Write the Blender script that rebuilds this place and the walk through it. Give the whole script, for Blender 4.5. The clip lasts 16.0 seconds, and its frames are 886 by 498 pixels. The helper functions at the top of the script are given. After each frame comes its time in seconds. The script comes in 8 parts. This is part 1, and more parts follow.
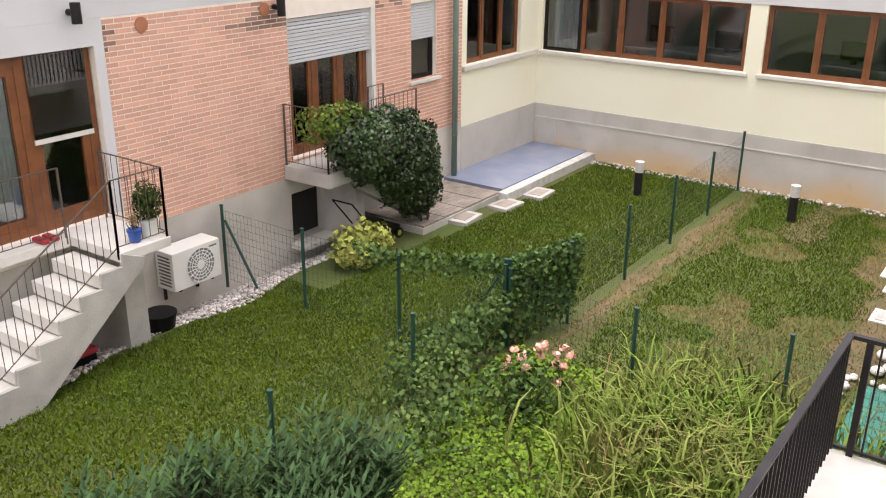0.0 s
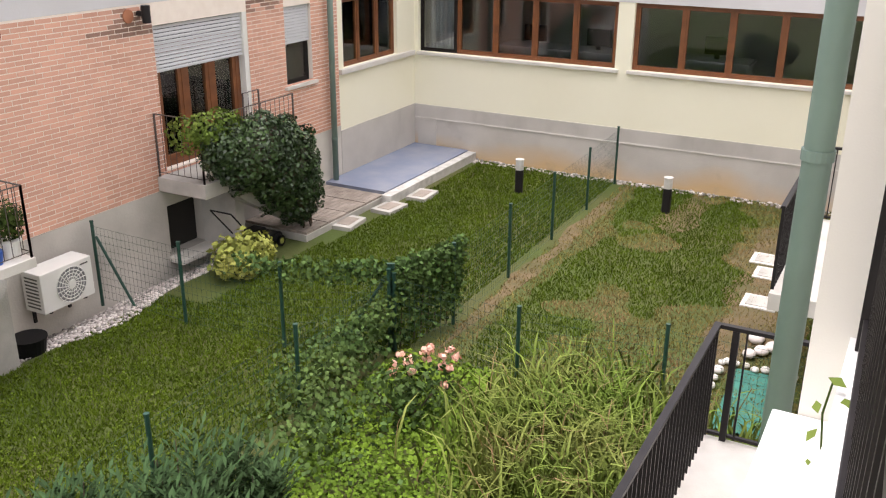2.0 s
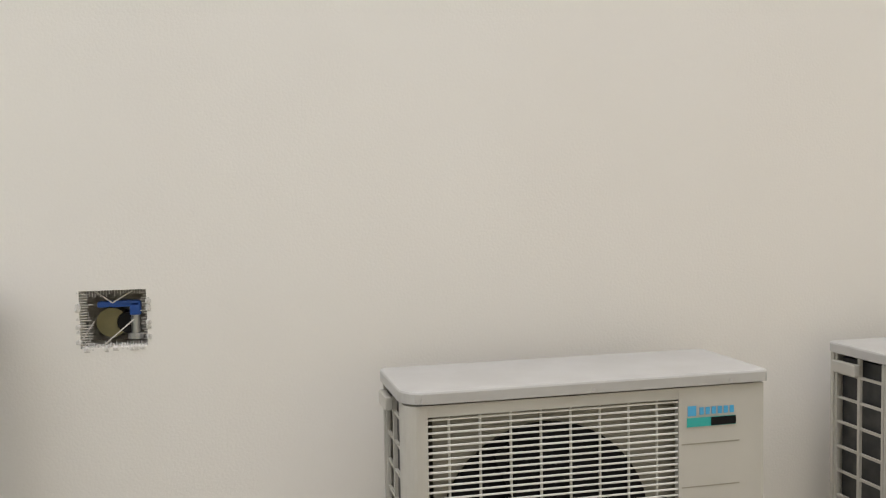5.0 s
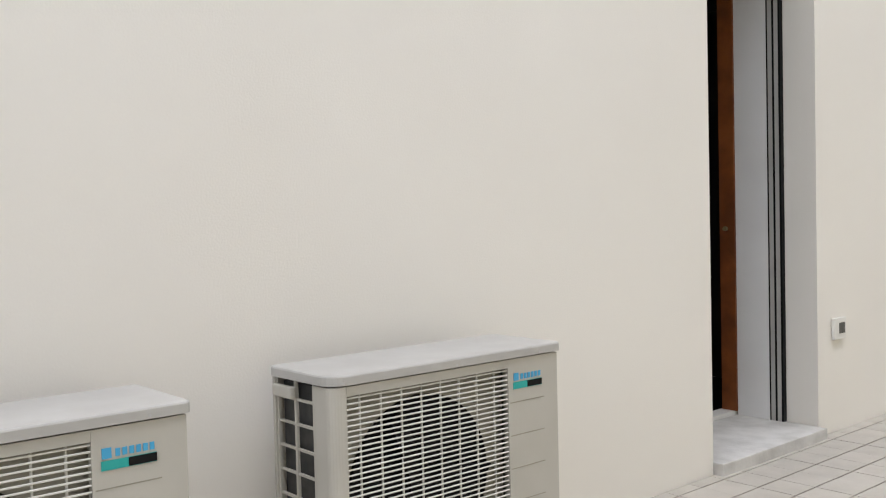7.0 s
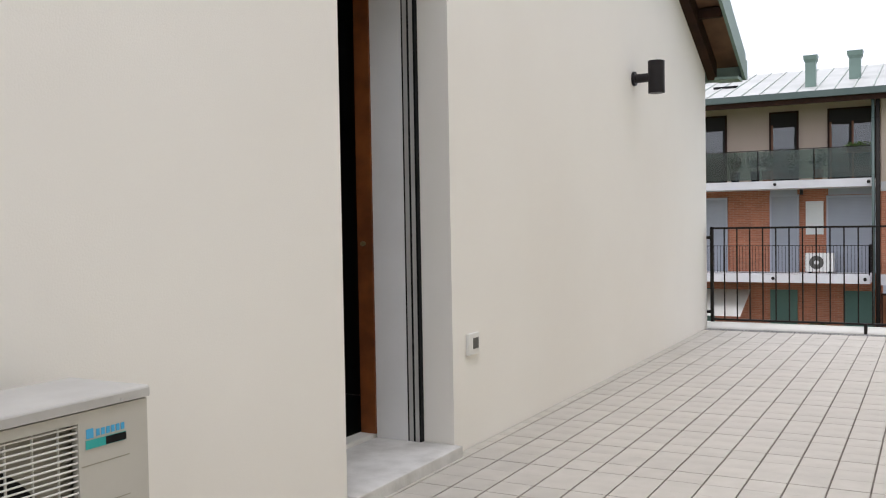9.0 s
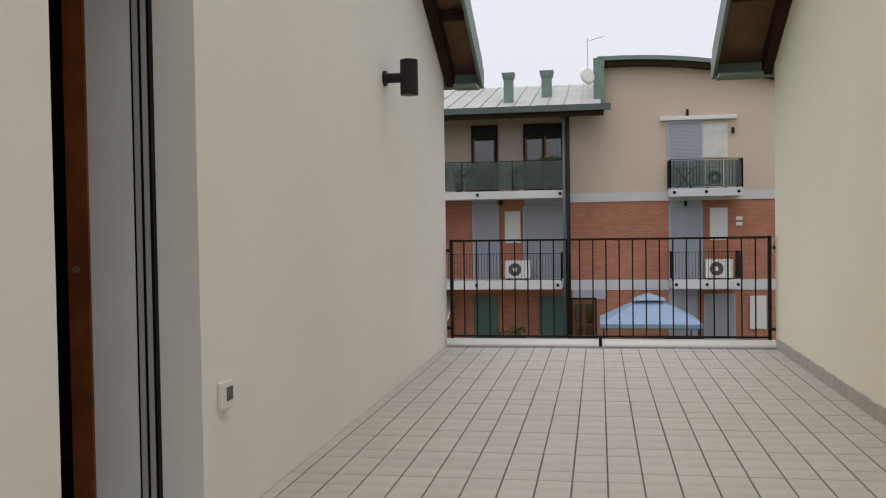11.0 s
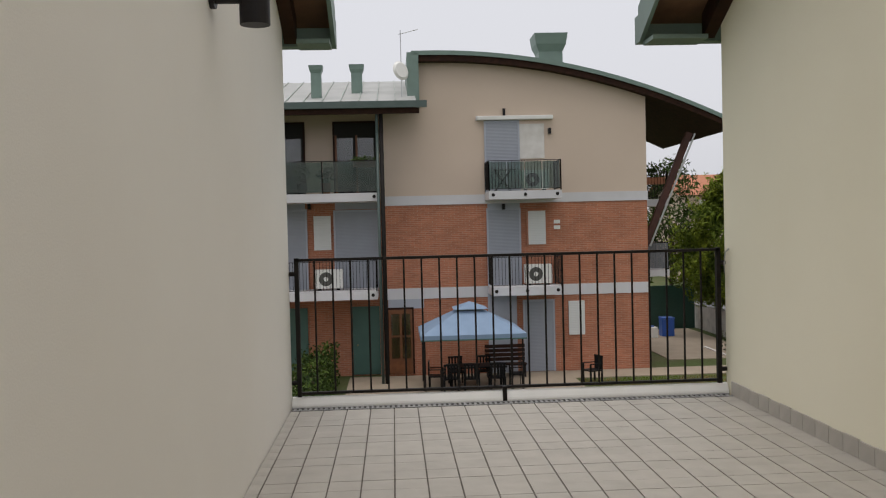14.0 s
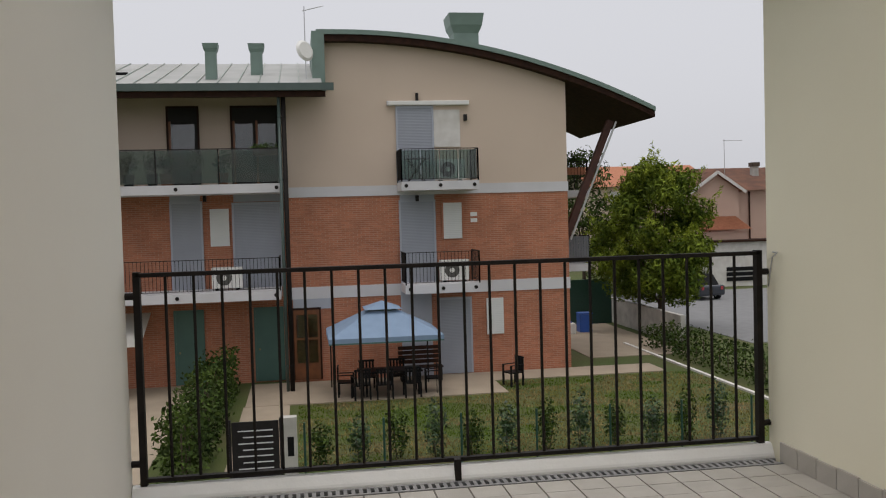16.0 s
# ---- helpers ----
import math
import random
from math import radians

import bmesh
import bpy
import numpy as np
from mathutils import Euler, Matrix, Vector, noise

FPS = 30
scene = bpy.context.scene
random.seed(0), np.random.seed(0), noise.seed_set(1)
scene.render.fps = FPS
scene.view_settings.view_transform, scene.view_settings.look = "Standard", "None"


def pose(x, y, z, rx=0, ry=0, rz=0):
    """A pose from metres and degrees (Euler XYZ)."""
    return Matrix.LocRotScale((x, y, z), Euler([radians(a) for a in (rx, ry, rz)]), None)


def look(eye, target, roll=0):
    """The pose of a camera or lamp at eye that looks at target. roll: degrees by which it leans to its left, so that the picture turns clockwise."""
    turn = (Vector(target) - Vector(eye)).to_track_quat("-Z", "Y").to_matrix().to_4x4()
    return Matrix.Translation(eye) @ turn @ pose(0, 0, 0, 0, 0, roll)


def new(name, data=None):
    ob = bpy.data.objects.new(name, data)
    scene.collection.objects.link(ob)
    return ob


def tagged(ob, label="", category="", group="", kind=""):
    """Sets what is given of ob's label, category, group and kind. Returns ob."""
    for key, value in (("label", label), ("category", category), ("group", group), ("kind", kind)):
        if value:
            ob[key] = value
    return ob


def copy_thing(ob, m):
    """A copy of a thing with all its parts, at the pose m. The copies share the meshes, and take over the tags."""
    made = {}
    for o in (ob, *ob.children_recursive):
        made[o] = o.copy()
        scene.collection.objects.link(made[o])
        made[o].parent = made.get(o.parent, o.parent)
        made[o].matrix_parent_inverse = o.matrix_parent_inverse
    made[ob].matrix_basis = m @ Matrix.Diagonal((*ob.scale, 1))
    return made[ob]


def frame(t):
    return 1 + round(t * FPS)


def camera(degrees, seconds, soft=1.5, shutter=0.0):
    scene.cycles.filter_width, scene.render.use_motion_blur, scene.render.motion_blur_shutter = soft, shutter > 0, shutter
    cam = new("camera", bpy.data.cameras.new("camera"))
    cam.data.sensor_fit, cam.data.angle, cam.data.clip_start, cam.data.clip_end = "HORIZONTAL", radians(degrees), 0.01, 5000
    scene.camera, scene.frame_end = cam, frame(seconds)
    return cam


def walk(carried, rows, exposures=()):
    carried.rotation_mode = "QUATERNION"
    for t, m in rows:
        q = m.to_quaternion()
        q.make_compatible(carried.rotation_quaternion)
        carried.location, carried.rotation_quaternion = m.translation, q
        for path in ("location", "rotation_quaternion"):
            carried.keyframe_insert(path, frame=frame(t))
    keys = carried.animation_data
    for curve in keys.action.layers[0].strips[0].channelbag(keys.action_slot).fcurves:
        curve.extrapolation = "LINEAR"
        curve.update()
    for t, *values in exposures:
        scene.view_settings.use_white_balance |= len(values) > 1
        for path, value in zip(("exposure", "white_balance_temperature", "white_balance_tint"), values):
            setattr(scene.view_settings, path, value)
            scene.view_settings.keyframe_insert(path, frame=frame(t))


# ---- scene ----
cam = camera(51.6, 16.0, soft=1.15)

PATH = [
    (0, (2.646, 0.196, 1.106), (1.12, -0.876, 0.385), 0.5),
    (0.5, (2.639, 0.208, 1.133), (1.057, -0.774, 0.405), 0.5),
    (1, (2.605, 0.23, 1.124), (1.0, -0.712, 0.394), 0.5),
    (1.5, (2.556, 0.232, 1.133), (0.934, -0.681, 0.401), 0.5),
    (2, (2.512, 0.269, 1.148), (0.863, -0.605, 0.427), 0.4),
    (2.5, (2.436, 0.319, 1.188), (0.719, -0.509, 0.581), 0.5),
    (3, (2.337, 0.38, 1.21), (0.503, -0.306, 0.801), 0.1),
    (3.5, (2.207, 0.462, 1.201), (0.275, 0.02, 0.934), -0.2),
    (4, (2.208, 0.573, 1.203), (0.225, 0.418, 0.996), -0.6),
    (4.5, (2.166, 0.73, 1.198), (0.174, 0.855, 1.024), -0.7),
    (5, (2.179, 0.779, 1.165), (0.235, 1.238, 1.046), -1.0),
    (5.2, (2.188, 0.796, 1.16), (0.277, 1.381, 1.052), -1.1),
    (7.5, (2.238, 1.156, 1.147), (0.834, 2.579, 1.077), -1.2),
    (8, (2.218, 1.242, 1.151), (0.931, 2.771, 1.078), -1.0),
    (8.5, (2.17, 1.359, 1.154), (1.039, 3.008, 1.085), -1.1),
    (9, (2.091, 1.48, 1.156), (1.145, 3.241, 1.096), -1.0),
    (9.5, (2.05, 1.537, 1.199), (1.287, 3.384, 1.128), -0.8),
    (10, (1.915, 1.703, 1.193), (1.325, 3.613, 1.128), -0.7),
    (12.5, (0.933, 3.211, 1.224), (0.851, 5.209, 1.171), -1.3),
    (13, (0.836, 3.672, 1.223), (0.839, 5.672, 1.17), -1.4),
    (13.5, (0.786, 4.146, 1.25), (0.85, 6.144, 1.199), -1.5),
    (14, (0.744, 4.658, 1.267), (0.851, 6.654, 1.213), -1.4),
    (14.5, (0.767, 5.229, 1.28), (0.915, 7.222, 1.219), -1.6),
    (15, (0.755, 5.762, 1.25), (0.939, 7.753, 1.188), -1.5),
    (15.5, (0.758, 6.295, 1.267), (1.007, 8.278, 1.199), -1.7),
    (16, (0.797, 6.827, 1.275), (1.104, 8.802, 1.2), -1.6),
]
EXPOSURE = [(0, 1.58, 6600, 18), (2.0, 1.46, 6600, 18), (2.5, 1.36, 6500, 17.5), (3.0, 1.03, 6500, 17), (3.5, 0.68, 6550, 16), (4.0, 0.56, 6600, 14.5), (5.2, 0.95, 6400, 12.5), (7.5, 1.09, 6080, 13.3), (8.5, 1.03, 6100, 13.8), (9.0, 0.91, 6120, 14.2), (10.2, 0.4, 6300, 13.5), (12.5, 0.18, 6480, 12.5), (14.5, 0.02, 6520, 12), (16.0, -0.06, 6520, 12)]
walk(cam, [(t, look(eye, target, roll)) for t, eye, target, roll in PATH], EXPOSURE)

# ---- light ----
world = bpy.data.worlds.new("overcast_sky")
scene.world = world
world.use_nodes = True
wn = world.node_tree
wn.nodes.clear()
sky = wn.nodes.new("ShaderNodeTexSky")
sky.sky_type = "NISHITA"
sky.sun_disc = False
sky.sun_elevation = radians(83)
sky.sun_rotation = radians(207)
sky.air_density, sky.dust_density, sky.ozone_density = 1.0, 6.0, 1.0
grey = wn.nodes.new("ShaderNodeHueSaturation")
grey.inputs["Saturation"].default_value = 0.22
veil = wn.nodes.new("ShaderNodeMixRGB")
veil.inputs[0].default_value = 0.72
veil.inputs[2].default_value = (6.6, 6.75, 7.1, 1)
bg = wn.nodes.new("ShaderNodeBackground")
bg.inputs["Strength"].default_value = 0.124
wout = wn.nodes.new("ShaderNodeOutputWorld")
wn.links.new(sky.outputs[0], grey.inputs["Color"])
wn.links.new(grey.outputs[0], veil.inputs[1])
wn.links.new(veil.outputs[0], bg.inputs["Color"])
wn.links.new(bg.outputs[0], wout.inputs[0])
sun = new("sun", bpy.data.lights.new("sun", "SUN"))
sun.data.energy, sun.data.angle, sun.data.color = 1.35, radians(60), (1.0, 0.97, 0.93)
sun.matrix_world = look((0, 0, 30), (1.5, 3, 0))

# ---- materials ----
def mat(name, base, rough=0.7, metal=0.0, second=None, scale=3.0, amount=0.5, bump=0.0, bscale=60.0, rand=0.0, island=0.0, coat=0.0, thin=0.0, noise_detail=6.0):
    m = bpy.data.materials.new(name)
    m.use_nodes = True
    nt = m.node_tree
    p = nt.nodes["Principled BSDF"]
    p.inputs["Roughness"].default_value = rough
    p.inputs["Metallic"].default_value = metal
    p.inputs["Coat Weight"].default_value = coat
    tc = nt.nodes.new("ShaderNodeTexCoord")
    second = second or tuple(c * 0.82 for c in base)
    n1 = nt.nodes.new("ShaderNodeTexNoise")
    n1.inputs["Scale"].default_value, n1.inputs["Detail"].default_value = scale, noise_detail
    nt.links.new(tc.outputs["Object"], n1.inputs["Vector"])
    ramp = nt.nodes.new("ShaderNodeMapRange")
    ramp.inputs[1].default_value, ramp.inputs[2].default_value = 0.38, 0.66
    ramp.inputs[4].default_value = amount
    nt.links.new(n1.outputs["Fac"], ramp.inputs[0])
    mix = nt.nodes.new("ShaderNodeMixRGB")
    mix.inputs[1].default_value, mix.inputs[2].default_value = (*base, 1), (*second, 1)
    nt.links.new(ramp.outputs[0], mix.inputs[0])
    last = mix.outputs[0]
    for src, width in (("ShaderNodeObjectInfo", rand), ("ShaderNodeNewGeometry", island)):
        if width:
            info = nt.nodes.new(src)
            mr = nt.nodes.new("ShaderNodeMapRange")
            mr.inputs[3].default_value, mr.inputs[4].default_value = 1 - width, 1 + width
            nt.links.new(info.outputs["Random" if rand and src == "ShaderNodeObjectInfo" else "Random Per Island"], mr.inputs[0])
            hv = nt.nodes.new("ShaderNodeHueSaturation")
            nt.links.new(mr.outputs[0], hv.inputs["Value"])
            nt.links.new(last, hv.inputs["Color"])
            last = hv.outputs[0]
    nt.links.new(last, p.inputs["Base Color"])
    if bump:
        n2 = nt.nodes.new("ShaderNodeTexNoise")
        n2.inputs["Scale"].default_value, n2.inputs["Detail"].default_value = bscale, 4.0
        nt.links.new(tc.outputs["Object"], n2.inputs["Vector"])
        b = nt.nodes.new("ShaderNodeBump")
        b.inputs["Strength"].default_value, b.inputs["Distance"].default_value = bump, 0.01
        nt.links.new(n2.outputs["Fac"], b.inputs["Height"])
        nt.links.new(b.outputs[0], p.inputs["Normal"])
    return m


def glass(name, tint=(0.86, 0.89, 0.89)):
    m = bpy.data.materials.new(name)
    m.use_nodes = True
    nt = m.node_tree
    nt.nodes.clear()
    out = nt.nodes.new("ShaderNodeOutputMaterial")
    mix = nt.nodes.new("ShaderNodeMixShader")
    fr = nt.nodes.new("ShaderNodeFresnel")
    fr.inputs["IOR"].default_value = 1.8
    tr = nt.nodes.new("ShaderNodeBsdfTransparent")
    tr.inputs[0].default_value = (*tint, 1)
    gl = nt.nodes.new("ShaderNodeBsdfGlossy")
    gl.inputs["Roughness"].default_value = 0.02
    nt.links.new(fr.outputs[0], mix.inputs[0])
    nt.links.new(tr.outputs[0], mix.inputs[1])
    nt.links.new(gl.outputs[0], mix.inputs[2])
    nt.links.new(mix.outputs[0], out.inputs[0])
    return m


def leafmat(name, a, b, island=0.35):
    m = mat(name, a, 0.65, second=b, scale=1.2, amount=1.0, island=island)
    p = m.node_tree.nodes["Principled BSDF"]
    p.inputs["Specular IOR Level"].default_value = 0.1
    return m


def striated(name, base, dark, rough=0.6, step=0.05, axis=2):
    """Painted slats: a fine wave across one axis gives the ribs."""
    m = mat(name, base, rough, second=dark, scale=2.0, amount=0.3)
    nt = m.node_tree
    tc = nt.nodes.new("ShaderNodeTexCoord")
    w = nt.nodes.new("ShaderNodeTexWave")
    w.bands_direction = "XYZ"[axis]
    w.inputs["Scale"].default_value = 0.314 / step
    nt.links.new(tc.outputs["Object"], w.inputs["Vector"])
    b = nt.nodes.new("ShaderNodeBump")
    b.inputs["Strength"].default_value, b.inputs["Distance"].default_value = 0.35, 0.012
    nt.links.new(w.outputs["Fac"], b.inputs["Height"])
    nt.links.new(b.outputs[0], nt.nodes["Principled BSDF"].inputs["Normal"])
    return m


def streaked(name, base, dark, width, low, high):
    """Render with dark rain streaks that run down it."""
    m = mat(name, base, 0.9, second=tuple(c * 0.8 for c in base), scale=1.5, amount=0.6, bump=0.2, bscale=40)
    nt = m.node_tree
    p = nt.nodes["Principled BSDF"]
    src = p.inputs["Base Color"].links[0].from_socket
    tc = nt.nodes.new("ShaderNodeTexCoord")
    mp = nt.nodes.new("ShaderNodeMapping")
    mp.inputs["Scale"].default_value = (1 / width, 1 / width, 0.22 / width)
    nz = nt.nodes.new("ShaderNodeTexNoise")
    nz.inputs["Scale"].default_value, nz.inputs["Detail"].default_value = 1.0, 7.0
    mr = nt.nodes.new("ShaderNodeMapRange")
    mr.inputs[1].default_value, mr.inputs[2].default_value, mr.inputs[4].default_value = low, high, 0.85
    mx = nt.nodes.new("ShaderNodeMixRGB")
    mx.inputs[2].default_value = (*dark, 1)
    nt.links.new(tc.outputs["Object"], mp.inputs["Vector"])
    nt.links.new(mp.outputs[0], nz.inputs["Vector"])
    nt.links.new(nz.outputs["Fac"], mr.inputs[0])
    nt.links.new(mr.outputs[0], mx.inputs[0])
    nt.links.new(src, mx.inputs[1])
    nt.links.new(mx.outputs[0], p.inputs["Base Color"])
    return m


def brickface(name):
    m = bpy.data.materials.new(name)
    m.use_nodes = True
    nt = m.node_tree
    p = nt.nodes["Principled BSDF"]
    p.inputs["Roughness"].default_value = 0.85
    tc = nt.nodes.new("ShaderNodeTexCoord")
    sep = nt.nodes.new("ShaderNodeSeparateXYZ")
    com = nt.nodes.new("ShaderNodeCombineXYZ")
    add = nt.nodes.new("ShaderNodeMath")
    nt.links.new(tc.outputs["Object"], sep.inputs[0])
    nt.links.new(sep.outputs[0], add.inputs[0])
    nt.links.new(sep.outputs[1], add.inputs[1])
    nt.links.new(add.outputs[0], com.inputs[0])
    nt.links.new(sep.outputs[2], com.inputs[1])
    br = nt.nodes.new("ShaderNodeTexBrick")
    br.inputs["Scale"].default_value = 1.0
    br.inputs["Brick Width"].default_value, br.inputs["Row Height"].default_value = 0.26, 0.066
    br.inputs["Mortar Size"].default_value = 0.006
    br.inputs["Color1"].default_value = (0.44, 0.165, 0.088, 1)
    br.inputs["Color2"].default_value = (0.34, 0.125, 0.066, 1)
    br.inputs["Mortar"].default_value = (0.43, 0.27, 0.19, 1)
    nt.links.new(com.outputs[0], br.inputs["Vector"])
    n = nt.nodes.new("ShaderNodeTexNoise")
    n.inputs["Scale"].default_value = 1.3
    nt.links.new(tc.outputs["Object"], n.inputs["Vector"])
    mx = nt.nodes.new("ShaderNodeMixRGB")
    mx.blend_type = "OVERLAY"
    mx.inputs[0].default_value = 0.25
    nt.links.new(br.outputs[0], mx.inputs[1])
    nt.links.new(n.outputs["Fac"], mx.inputs[2])
    nt.links.new(mx.outputs[0], p.inputs["Base Color"])
    b = nt.nodes.new("ShaderNodeBump")
    b.inputs["Strength"].default_value, b.inputs["Distance"].default_value = 0.5, 0.01
    b.invert = True
    nt.links.new(br.outputs["Fac"], b.inputs["Height"])
    nt.links.new(b.outputs[0], p.inputs["Normal"])
    return m


PLASTER = mat("cream_plaster", (0.785, 0.755, 0.695), 0.9, second=(0.735, 0.695, 0.63), scale=0.7, amount=0.5, bump=0.09, bscale=150)
PLASTER_E = mat("pale_yellow_plaster", (0.87, 0.825, 0.66), 0.9, second=(0.81, 0.76, 0.59), scale=0.9, amount=0.5, bump=0.09, bscale=150)
YELLOW = mat("light_yellow_render", (0.85, 0.82, 0.655), 0.9, second=(0.79, 0.755, 0.585), scale=0.6, amount=0.5, bump=0.2, bscale=40)
BAND = mat("pale_grey_render", (0.62, 0.61, 0.62), 0.85, second=(0.50, 0.49, 0.49), scale=0.8, amount=0.5, bump=0.2, bscale=40)
PLINTH = mat("stained_grey_plinth", (0.58, 0.545, 0.49), 0.9, second=(0.36, 0.335, 0.30), scale=0.9, amount=0.85, bump=0.4, bscale=30)
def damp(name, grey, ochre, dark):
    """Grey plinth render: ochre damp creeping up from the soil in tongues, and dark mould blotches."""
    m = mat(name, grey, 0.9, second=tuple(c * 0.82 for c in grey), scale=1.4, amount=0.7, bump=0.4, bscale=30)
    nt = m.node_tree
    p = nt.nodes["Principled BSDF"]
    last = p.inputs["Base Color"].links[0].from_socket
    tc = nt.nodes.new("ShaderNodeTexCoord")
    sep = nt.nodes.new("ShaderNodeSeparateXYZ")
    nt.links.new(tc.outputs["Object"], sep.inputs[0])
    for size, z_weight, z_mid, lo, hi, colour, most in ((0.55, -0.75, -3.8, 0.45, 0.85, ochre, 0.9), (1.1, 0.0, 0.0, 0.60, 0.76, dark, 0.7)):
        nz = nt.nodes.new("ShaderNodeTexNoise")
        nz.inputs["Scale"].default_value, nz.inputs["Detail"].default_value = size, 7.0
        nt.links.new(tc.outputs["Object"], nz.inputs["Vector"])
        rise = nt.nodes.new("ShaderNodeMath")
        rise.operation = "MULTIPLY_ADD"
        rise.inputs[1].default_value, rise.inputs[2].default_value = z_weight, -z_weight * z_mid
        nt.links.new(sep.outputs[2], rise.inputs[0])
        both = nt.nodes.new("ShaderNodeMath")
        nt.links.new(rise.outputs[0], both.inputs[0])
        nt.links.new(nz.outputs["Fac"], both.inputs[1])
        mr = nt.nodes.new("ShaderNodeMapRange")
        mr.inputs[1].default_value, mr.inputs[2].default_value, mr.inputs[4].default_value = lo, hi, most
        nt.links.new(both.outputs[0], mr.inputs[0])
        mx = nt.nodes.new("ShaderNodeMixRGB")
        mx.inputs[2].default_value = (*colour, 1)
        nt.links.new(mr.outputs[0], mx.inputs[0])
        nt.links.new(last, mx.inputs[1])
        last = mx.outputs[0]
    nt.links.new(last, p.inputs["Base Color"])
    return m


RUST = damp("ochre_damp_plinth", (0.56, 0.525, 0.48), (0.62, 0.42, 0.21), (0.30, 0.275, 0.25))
CONCRETE = mat("weathered_concrete", (0.48, 0.46, 0.42), 0.9, second=(0.30, 0.285, 0.26), scale=2.2, amount=0.7, bump=0.5, bscale=45)
PALESTONE = mat("pale_stone", (0.66, 0.635, 0.59), 0.7, second=(0.52, 0.49, 0.44), scale=3.0, amount=0.6, bump=0.2, bscale=60)
WHITECURB = mat("white_painted_curb", (0.84, 0.835, 0.82), 0.6, second=(0.72, 0.71, 0.68), scale=4.0, amount=0.4, bump=0.1)
TILE = mat("greige_floor_tile", (0.445, 0.415, 0.365), 0.6, second=(0.375, 0.345, 0.30), scale=7.0, amount=0.6, bump=0.15, bscale=120, rand=0.04, island=0.04)
GROUT = mat("dark_grout", (0.10, 0.085, 0.07), 0.95, second=(0.19, 0.165, 0.14), scale=8.0, amount=0.8)
GRATE = mat("grey_drain_grate", (0.22, 0.22, 0.22), 0.5, second=(0.33, 0.32, 0.31), scale=9, amount=0.7)
RAIL = mat("dark_grey_brown_paint", (0.019, 0.017, 0.018), 0.42, second=(0.034, 0.030, 0.030), scale=5, amount=0.5, bump=0.03, bscale=200)
IRON = mat("black_iron_paint", (0.014, 0.012, 0.011), 0.6, second=(0.028, 0.022, 0.019), scale=14, amount=0.6, bump=0.2, bscale=120)
SAGE = mat("sage_green_metal", (0.165, 0.235, 0.20), 0.5, second=(0.135, 0.19, 0.165), scale=3, amount=0.6, bump=0.05)
ROOFMET = mat("weathered_green_sheet_roof", (0.25, 0.30, 0.27), 0.5, second=(0.40, 0.39, 0.35), scale=0.8, amount=0.8)
ROOFPALE = mat("pale_sheet_roof", (0.36, 0.36, 0.34), 0.55, second=(0.28, 0.285, 0.265), scale=0.8, amount=0.8)
WOOD = mat("orange_brown_window_wood", (0.205, 0.072, 0.024), 0.45, second=(0.125, 0.042, 0.015), scale=5, amount=0.8, bump=0.15, bscale=30)
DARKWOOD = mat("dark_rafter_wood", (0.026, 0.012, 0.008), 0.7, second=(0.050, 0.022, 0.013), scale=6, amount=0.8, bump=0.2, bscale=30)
EAVEWOOD = mat("brown_eave_board", (0.16, 0.083, 0.04), 0.7, second=(0.09, 0.045, 0.024), scale=5, amount=0.8, bump=0.2, bscale=30)
SHUTTER = striated("grey_roller_shutter", (0.31, 0.33, 0.37), (0.26, 0.275, 0.31), 0.5, 0.05)
SHUTTERL = striated("light_roller_shutter", (0.56, 0.57, 0.585), (0.50, 0.505, 0.52), 0.5, 0.05)
WHITESH = striated("white_louvred_shutter", (0.66, 0.67, 0.65), (0.58, 0.59, 0.57), 0.5, 0.06)
GLASS = glass("window_glass")
GREENGLASS = glass("green_smoked_glass", (0.42, 0.52, 0.48))
DARKIN = mat("dim_room_paint", (0.62, 0.61, 0.60), 0.9, second=(0.52, 0.51, 0.51), scale=1.5)
# near-black in place of missing light inside the rooms
UNLITROOM = mat("unlit_room_black", (0.022, 0.02, 0.018), 0.9)
CURTAIN = striated("white_curtain", (0.62, 0.64, 0.66), (0.5, 0.52, 0.54), 0.9, 0.12, 0)
WHITEPL = mat("white_plastic", (0.72, 0.71, 0.67), 0.4, second=(0.66, 0.645, 0.60), scale=6, amount=0.4)
ACBODY = mat("ivory_painted_metal", (0.46, 0.44, 0.39), 0.45, second=(0.40, 0.38, 0.33), scale=5, amount=0.5, bump=0.03)
ACTOP = mat("light_grey_painted_lid", (0.43, 0.42, 0.395), 0.5, second=(0.36, 0.345, 0.32), scale=9, amount=0.5)
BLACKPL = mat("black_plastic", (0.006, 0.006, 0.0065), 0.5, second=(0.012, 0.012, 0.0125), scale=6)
FINS = mat("dark_cooling_fins", (0.06, 0.058, 0.052), 0.5, second=(0.11, 0.105, 0.09), scale=30, amount=0.8)
COIL = mat("dark_coil_fins", (0.03, 0.03, 0.03), 0.5, second=(0.055, 0.054, 0.05), scale=30, amount=0.8)
# the body's ivory, darkened for the shade inside the casing and in the grooves
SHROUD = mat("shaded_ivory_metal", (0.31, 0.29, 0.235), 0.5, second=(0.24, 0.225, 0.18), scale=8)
TEAL = mat("teal_print", (0.02, 0.36, 0.33), 0.5)
SKYBLUE = mat("sky_blue_print", (0.06, 0.36, 0.62), 0.5)
BLUEPL = mat("blue_plastic", (0.02, 0.09, 0.38), 0.4)
BRASS = mat("dull_brass", (0.27, 0.24, 0.13), 0.45, 0.7, second=(0.17, 0.15, 0.08), scale=20)
